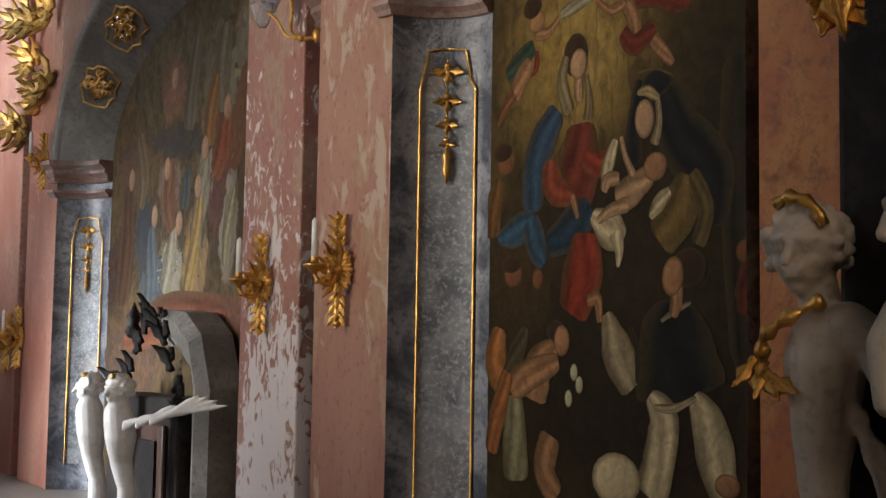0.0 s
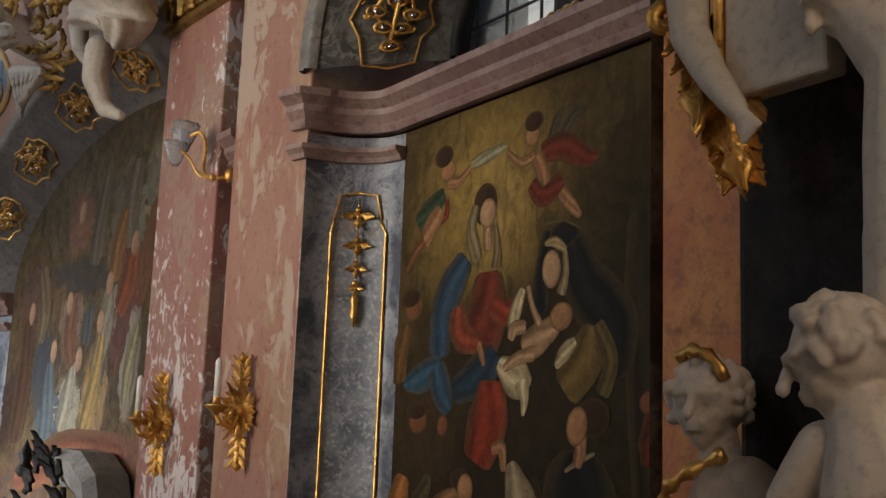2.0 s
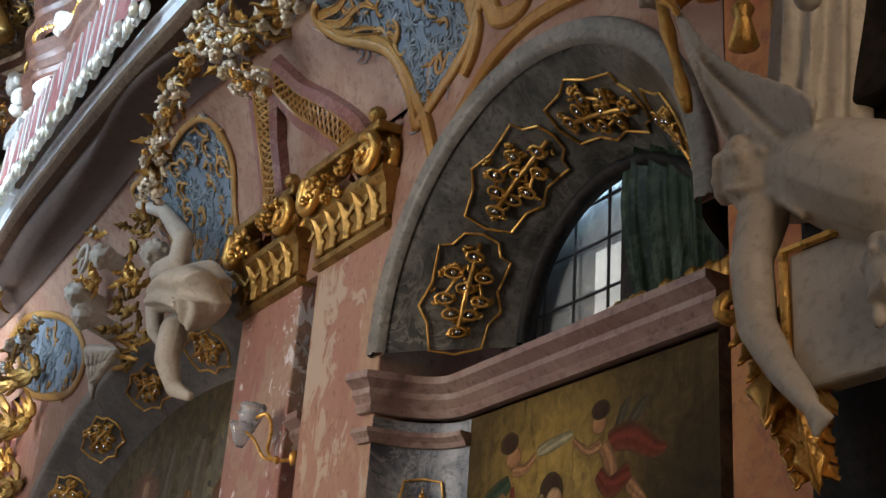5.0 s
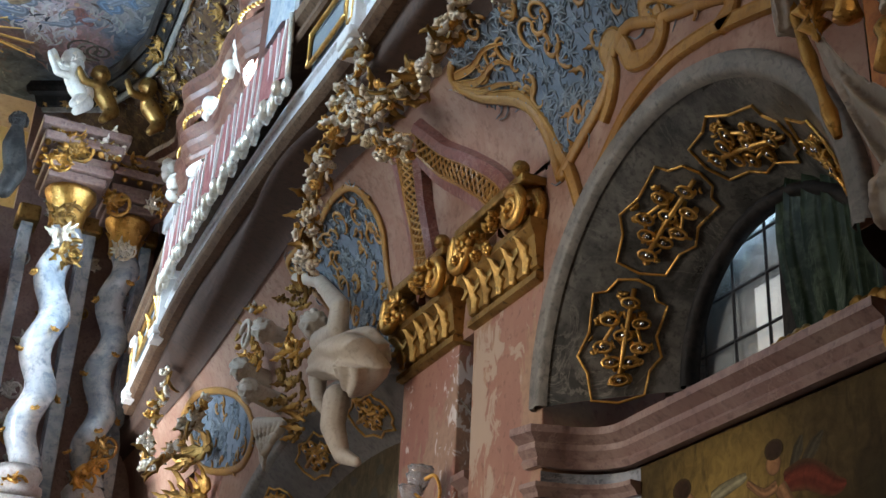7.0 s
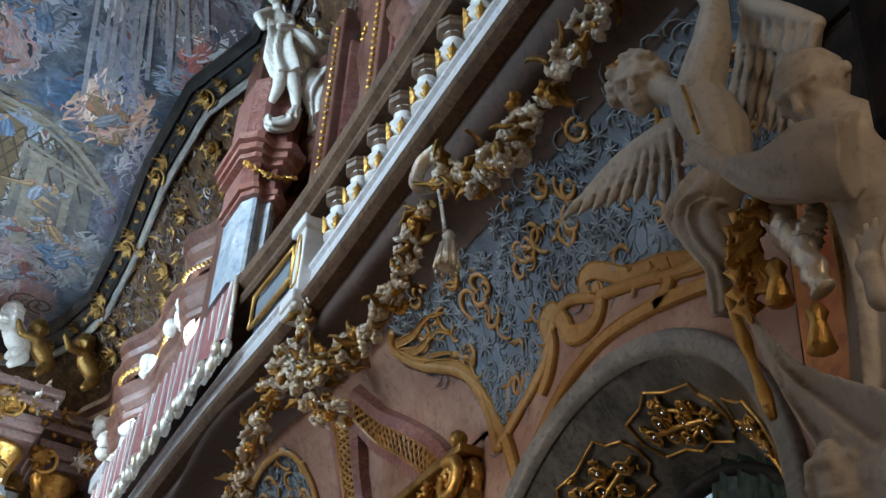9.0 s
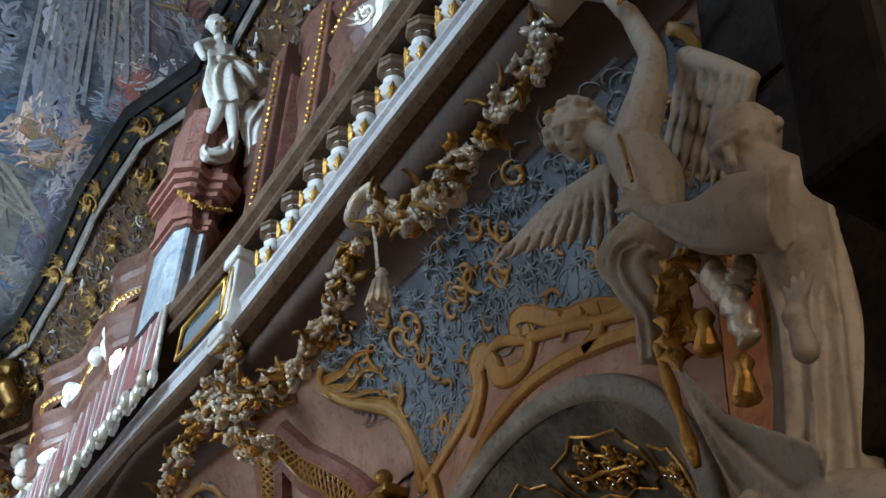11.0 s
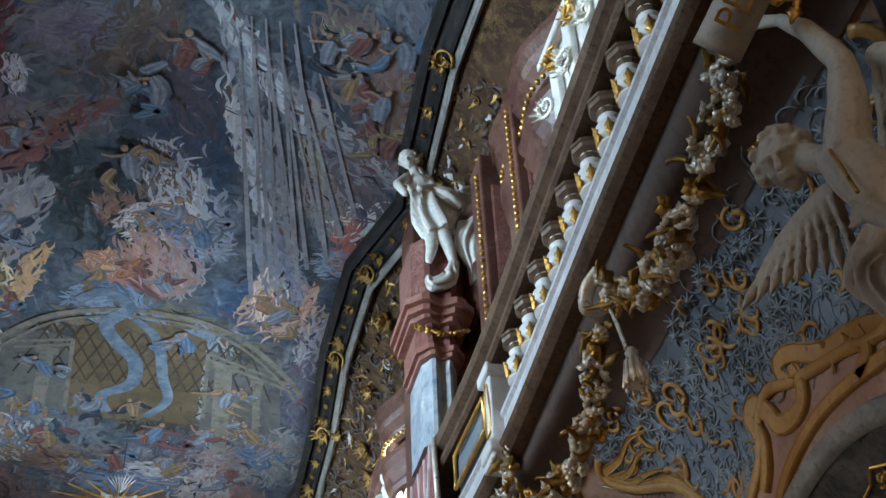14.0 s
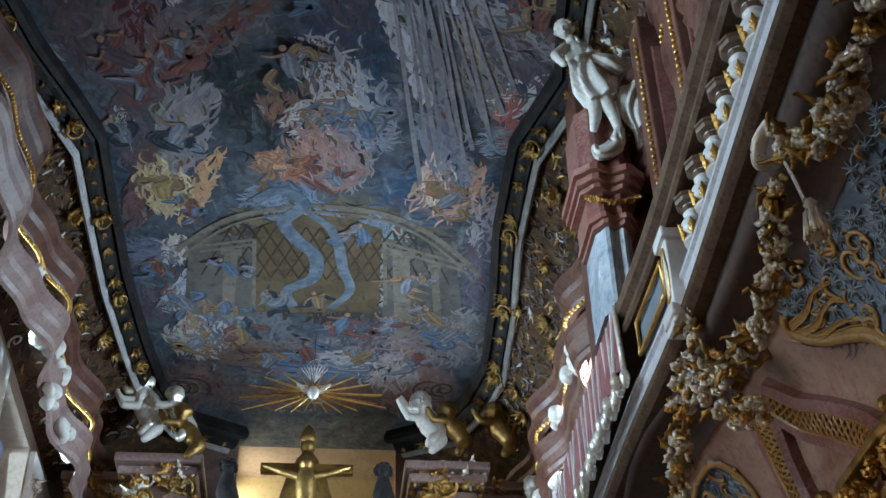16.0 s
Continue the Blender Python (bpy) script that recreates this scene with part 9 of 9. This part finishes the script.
# ---------------------------------------------------------------- altar
def twisted_column(x, y, z0, z1, r):
    th = thing("twisted_column", "twisted blue-white marble altar column with gilt capital", "column", "altar columns", "", (x, y, z0))
    rows = []
    n = 60
    for k in range(n + 1):
        t = k / n
        z = z0 + (z1 - z0) * t
        a = t * 3.2 * 2 * math.pi
        cx, cy = x + 0.09 * math.cos(a), y + 0.09 * math.sin(a)
        rows.append([Vector((cx + r * math.cos(q), cy + r * math.sin(q), z)) for q in [2 * math.pi * j / 16 for j in range(16)]])
    bm = bmesh.new()
    grid(bm, rows, True)
    part("shaft", bm, COLUMN, th, "", True)
    part("base", lathe(bmesh.new(), [(r * 1.6, -0.5), (r * 1.6, -0.3), (r * 1.3, -0.26), (r * 1.5, -0.12), (r * 1.2, 0.0)], Matrix.Translation((x, y, z0)), 18), PALESTONE, th, "", True)
    bm = bmesh.new()
    for row in range(2):
        for k in range(8):
            a = 2 * math.pi * (k + 0.5 * row) / 8
            leaf(bm, Matrix.Translation((x + r * math.cos(a), y + r * math.sin(a), z1 - 0.05 + 0.22 * row)) @ Matrix.Rotation(a + math.pi / 2, 4, "Z") @ pose(0, 0, 0, 80, 0, 0), 0.4, 0.11, 0.4, 2, 0.02)
    lathe(bm, [(r * 1.1, 0.0), (r * 1.25, 0.3), (r * 1.7, 0.5), (r * 1.7, 0.58)], Matrix.Translation((x, y, z1)), 12)
    part("capital", bm, GOLD, th, "gilt leaf capital", True)
    bm = bmesh.new()
    for k in range(26):
        t = k / 25
        a = t * 3.2 * 2 * math.pi + 0.8
        if k % 2:
            flower(bm, Vector((x + (r + 0.1) * math.cos(a), y + (r + 0.1) * math.sin(a), z0 + (z1 - z0) * t)), 0.1, random.Random(k))
    part("flower_chain", bm, GOLD, th, "gilt flower chain", True)
    bm = bmesh.new()
    for s, zz in ((1.9, 0.6), (2.2, 0.75), (2.0, 0.9), (2.6, 1.15), (2.9, 1.35)):
        box(bm, x - r * s, x + r * s, y - r * s, y + r * s, z1 + zz, z1 + zz + 0.15, 0.03)
    part("entablature_block", bm, CORNICE, th, "mauve marble entablature block")
    bm = bmesh.new()
    for k in range(16):
        a = k / 16 * 4
        s = r * 2.3
        px = x - s + 2 * s * (a % 1) if int(a) in (0, 2) else (x + s if int(a) == 1 else x - s)
        py = y - s if int(a) == 0 else (y + s if int(a) == 2 else y - s + 2 * s * (a % 1))
        ball(bm, (px, py, z1 + 1.1), 0.06, 1)
    part("gilt_beads", bm, GOLD, th, "gilt beads", True)


for k in range(60):
    rng = random.Random(1500 + k)
    x = rng.choice((rng.uniform(1.4, 3.5), rng.uniform(1.4, 3.5), rng.uniform(-4.3, -1.7)))
    rocaille("gilt_ornament", (x, 20.96, rng.uniform(6.6, 12.8)), (0, -1, -0.3), rng.uniform(0.14, 0.3), 1500 + k, (SILVER, STUCCO, OLDGOLD, GOLD, COLUMN)[k % 5])
for x0, x1 in ((1.42, 1.62), (2.42, 2.66), (3.42, 3.6), (-3.2, -3.0), (-4.2, -4.0)):
    th = thing("altar_pilaster", "pale blue-white marble pilaster behind the altar columns", "pilaster", "altar pilasters", "", (x0, 20.6, 6.1))
    part("shaft", box(bmesh.new(), x0, x1, 20.5, 20.99, 6.1, 11.0, 0.02), COLUMN, th)
    part("cap", box(bmesh.new(), x0 - 0.08, x1 + 0.08, 20.42, 20.99, 11.01, 11.3, 0.04), OLDGOLD, th, "gilt cap")
twisted_column(2.0, 19.3, 6.6, 10.5, 0.24)
twisted_column(3.05, 19.9, 6.6, 10.5, 0.22)
twisted_column(-2.62, 19.3, 6.6, 10.5, 0.24)
twisted_column(-3.6, 19.9, 6.6, 10.5, 0.22)
for x0, x1 in ((1.4, 3.6), (-4.2, -2.0)):
    th = thing("altar_plinth", "pale stone plinth with red marble panels below altar columns", "plinth", "altar plinths", "", (x0, 19.5, 0))
    part("block", box(bmesh.new(), x0, x1, 18.8, 20.6, 0, 6.09, 0.04), PALESTONE, th)
    part("panel", box(bmesh.new(), x0 + 0.3, x1 - 0.3, 18.74, 18.796, 3.5, 5.4, 0.03), RED, th, "red marble panel")
for k in range(52):
    rng = random.Random(900 + k)
    cx, cy = rng.choice(((2.0, 19.3), (3.05, 19.9), (-2.62, 19.3), (-3.6, 19.9)))
    upper = rng.random() < 0.6
    zz = rng.uniform(11.15, 12.0) if upper else rng.choice((rng.uniform(6.2, 7.3), rng.uniform(9.9, 10.9)))
    rocaille("gilt_ornament", (cx + rng.uniform(-1, 1) * (0.45 if upper else 0.15), cy - (0.5 if upper else 0.27), zz), (0, -1, -0.3), rng.uniform(0.18, 0.34), 900 + k, (GOLD, SILVER, OLDGOLD)[k % 3])
for k in range(10):
    rng = random.Random(950 + k)
    bm = bmesh.new()
    x, z = rng.choice((-2.6, 2.1)) + rng.uniform(-0.8, 0.8), 12.1 + rng.uniform(-0.2, 1.0)
    head(bm, (x, 18.6, z + 0.3), 0.14, (0, -0.8, -0.4), True, k)
    chain(bm, [(x, 18.65, z + 0.2), (x + 0.1, 18.7, z), (x + 0.3, 18.7, z - 0.25), (x + 0.15, 18.6, z - 0.5)], [0.08, 0.16, 0.12, 0.07])
    chain(bm, [(x, 18.6, z + 0.1), (x - 0.25, 18.5, z + 0.05), (x - 0.35, 18.5, z + 0.25)], [0.07, 0.06, 0.05])
    carve("cherub_statue", bm, (STUCCO, SILVER, OLDGOLD)[k % 3], "small altar cherub in stucco and gilding", "statue", 0.03, "altar cherubs")
# hovering dove with rays
th = thing("dove_glory", "gilt sunburst with a small dove hung before the ceiling", "ornament", "", "", (-0.21, 17.5, 12.56))
rng = random.Random(2)
c = Vector((-0.21, 17.5, 12.5))
for k in range(26):
    a = radians(-15 + 210 * k / 25)
    ln = 0.75 + 0.3 * abs(math.cos(a)) + (0.1 if k % 2 else 0) - 0.25 * max(math.sin(a), 0)
    bm = bmesh.new()
    d = Vector((math.cos(a), 0, math.sin(a) * 0.7 - 0.12)) if k % 2 else Vector((math.cos(-a), 0, -abs(math.sin(a)) * 0.6))
    tube(bm, [c + d * 0.16, c + d * ln], lambda t: 0.022 * (1 - 0.6 * t), 5)
    part("ray", bm, GOLD if k % 2 else OLDGOLD, th)
bm = bmesh.new()
ball(bm, c, 0.1, 2, (1, 0.8, 1.3))
for s in (-1, 1):
    leaf(bm, frame_at(c, (0, -1, 0), (0, 0, 1), radians(-60 * s)), 0.32, 0.1, 0.1, 2, 0.01)
part("wire", tube(bmesh.new(), [c, c + Vector((0, 0, 1.15))], 0.006, 5) or bm, LEAD, th, "thin dark wire")
part("dove", bm, SILVER, th, "silvered dove", True)
bm = bmesh.new()
for k in range(9):
    a = radians(50 + 10 * k)
    leaf(bm, frame_at(c + Vector((0, 0, 0.2)), (0, -1, 0), (0, 0, 1), a - math.pi / 2), 0.34, 0.02, 0.02, 1, 0.006)
part("white_rays", bm, WHITE, th, "white rays")

# crucifix group on top of the altar
th = thing("crucifix_group", "gilt cross with dark seated figure above the altar", "altar group", "", "", (-0.27, 18.6, 10.4))
bm = box(bmesh.new(), -1.0, 0.47, 18.55, 18.68, 11.68, 11.84, 0.01)
box(bm, -0.35, -0.19, 18.55, 18.68, 10.0, 11.9, 0.01)
part("cross", bm, OLDGOLD, th)
bm = bmesh.new()
chain(bm, [(-0.27, 18.4, 11.65), (-0.27, 18.42, 11.45), (-0.27, 18.45, 11.0), (-0.3, 18.4, 10.3)], [0.1, 0.16, 0.14, 0.09])
chain(bm, [(-0.27, 18.42, 11.5), (-0.6, 18.45, 11.6), (-0.92, 18.5, 11.75)], [0.08, 0.06, 0.045])
chain(bm, [(-0.27, 18.42, 11.5), (0.06, 18.45, 11.6), (0.4, 18.5, 11.75)], [0.08, 0.06, 0.045])
ball(bm, (-0.27, 18.38, 11.72), 0.12, 2)
part("figure", bm, OLDGOLD, th, "tarnished gilt figure", True)
bm = bmesh.new()
chain(bm, [(-0.27, 18.9, 12.2), (-0.27, 18.9, 12.0), (-0.27, 18.9, 11.6), (-0.27, 18.9, 11.0)], [0.1, 0.2, 0.36, 0.5])
ball(bm, (-0.27, 18.88, 12.32), 0.13, 2)
lathe(bm, [(0.12, 0.0), (0.15, 0.1), (0.1, 0.25), (0.02, 0.36)], Matrix.Translation((-0.27, 18.9, 12.38)), 10)
part("crowned_figure", bm, OLDGOLD, th, "gilt crowned figure", True)
for x in (-1.5, 0.95):
    bm = bmesh.new()
    head(bm, (x, 18.5, 11.7), 0.13, (0, -0.8, -0.3), True, 3)
    chain(bm, [(x, 18.5, 11.6), (x, 18.55, 11.3), (x + 0.1, 18.55, 10.9), (x, 18.5, 10.5)], [0.09, 0.17, 0.17, 0.13])
    part("side_angel", bm, WOOD, th, "dark side angel", True)
part("pedestal", box(bmesh.new(), -1.3, 0.7, 18.75, 20.9, 0, 10.4, 0.05), CORNICE, th)
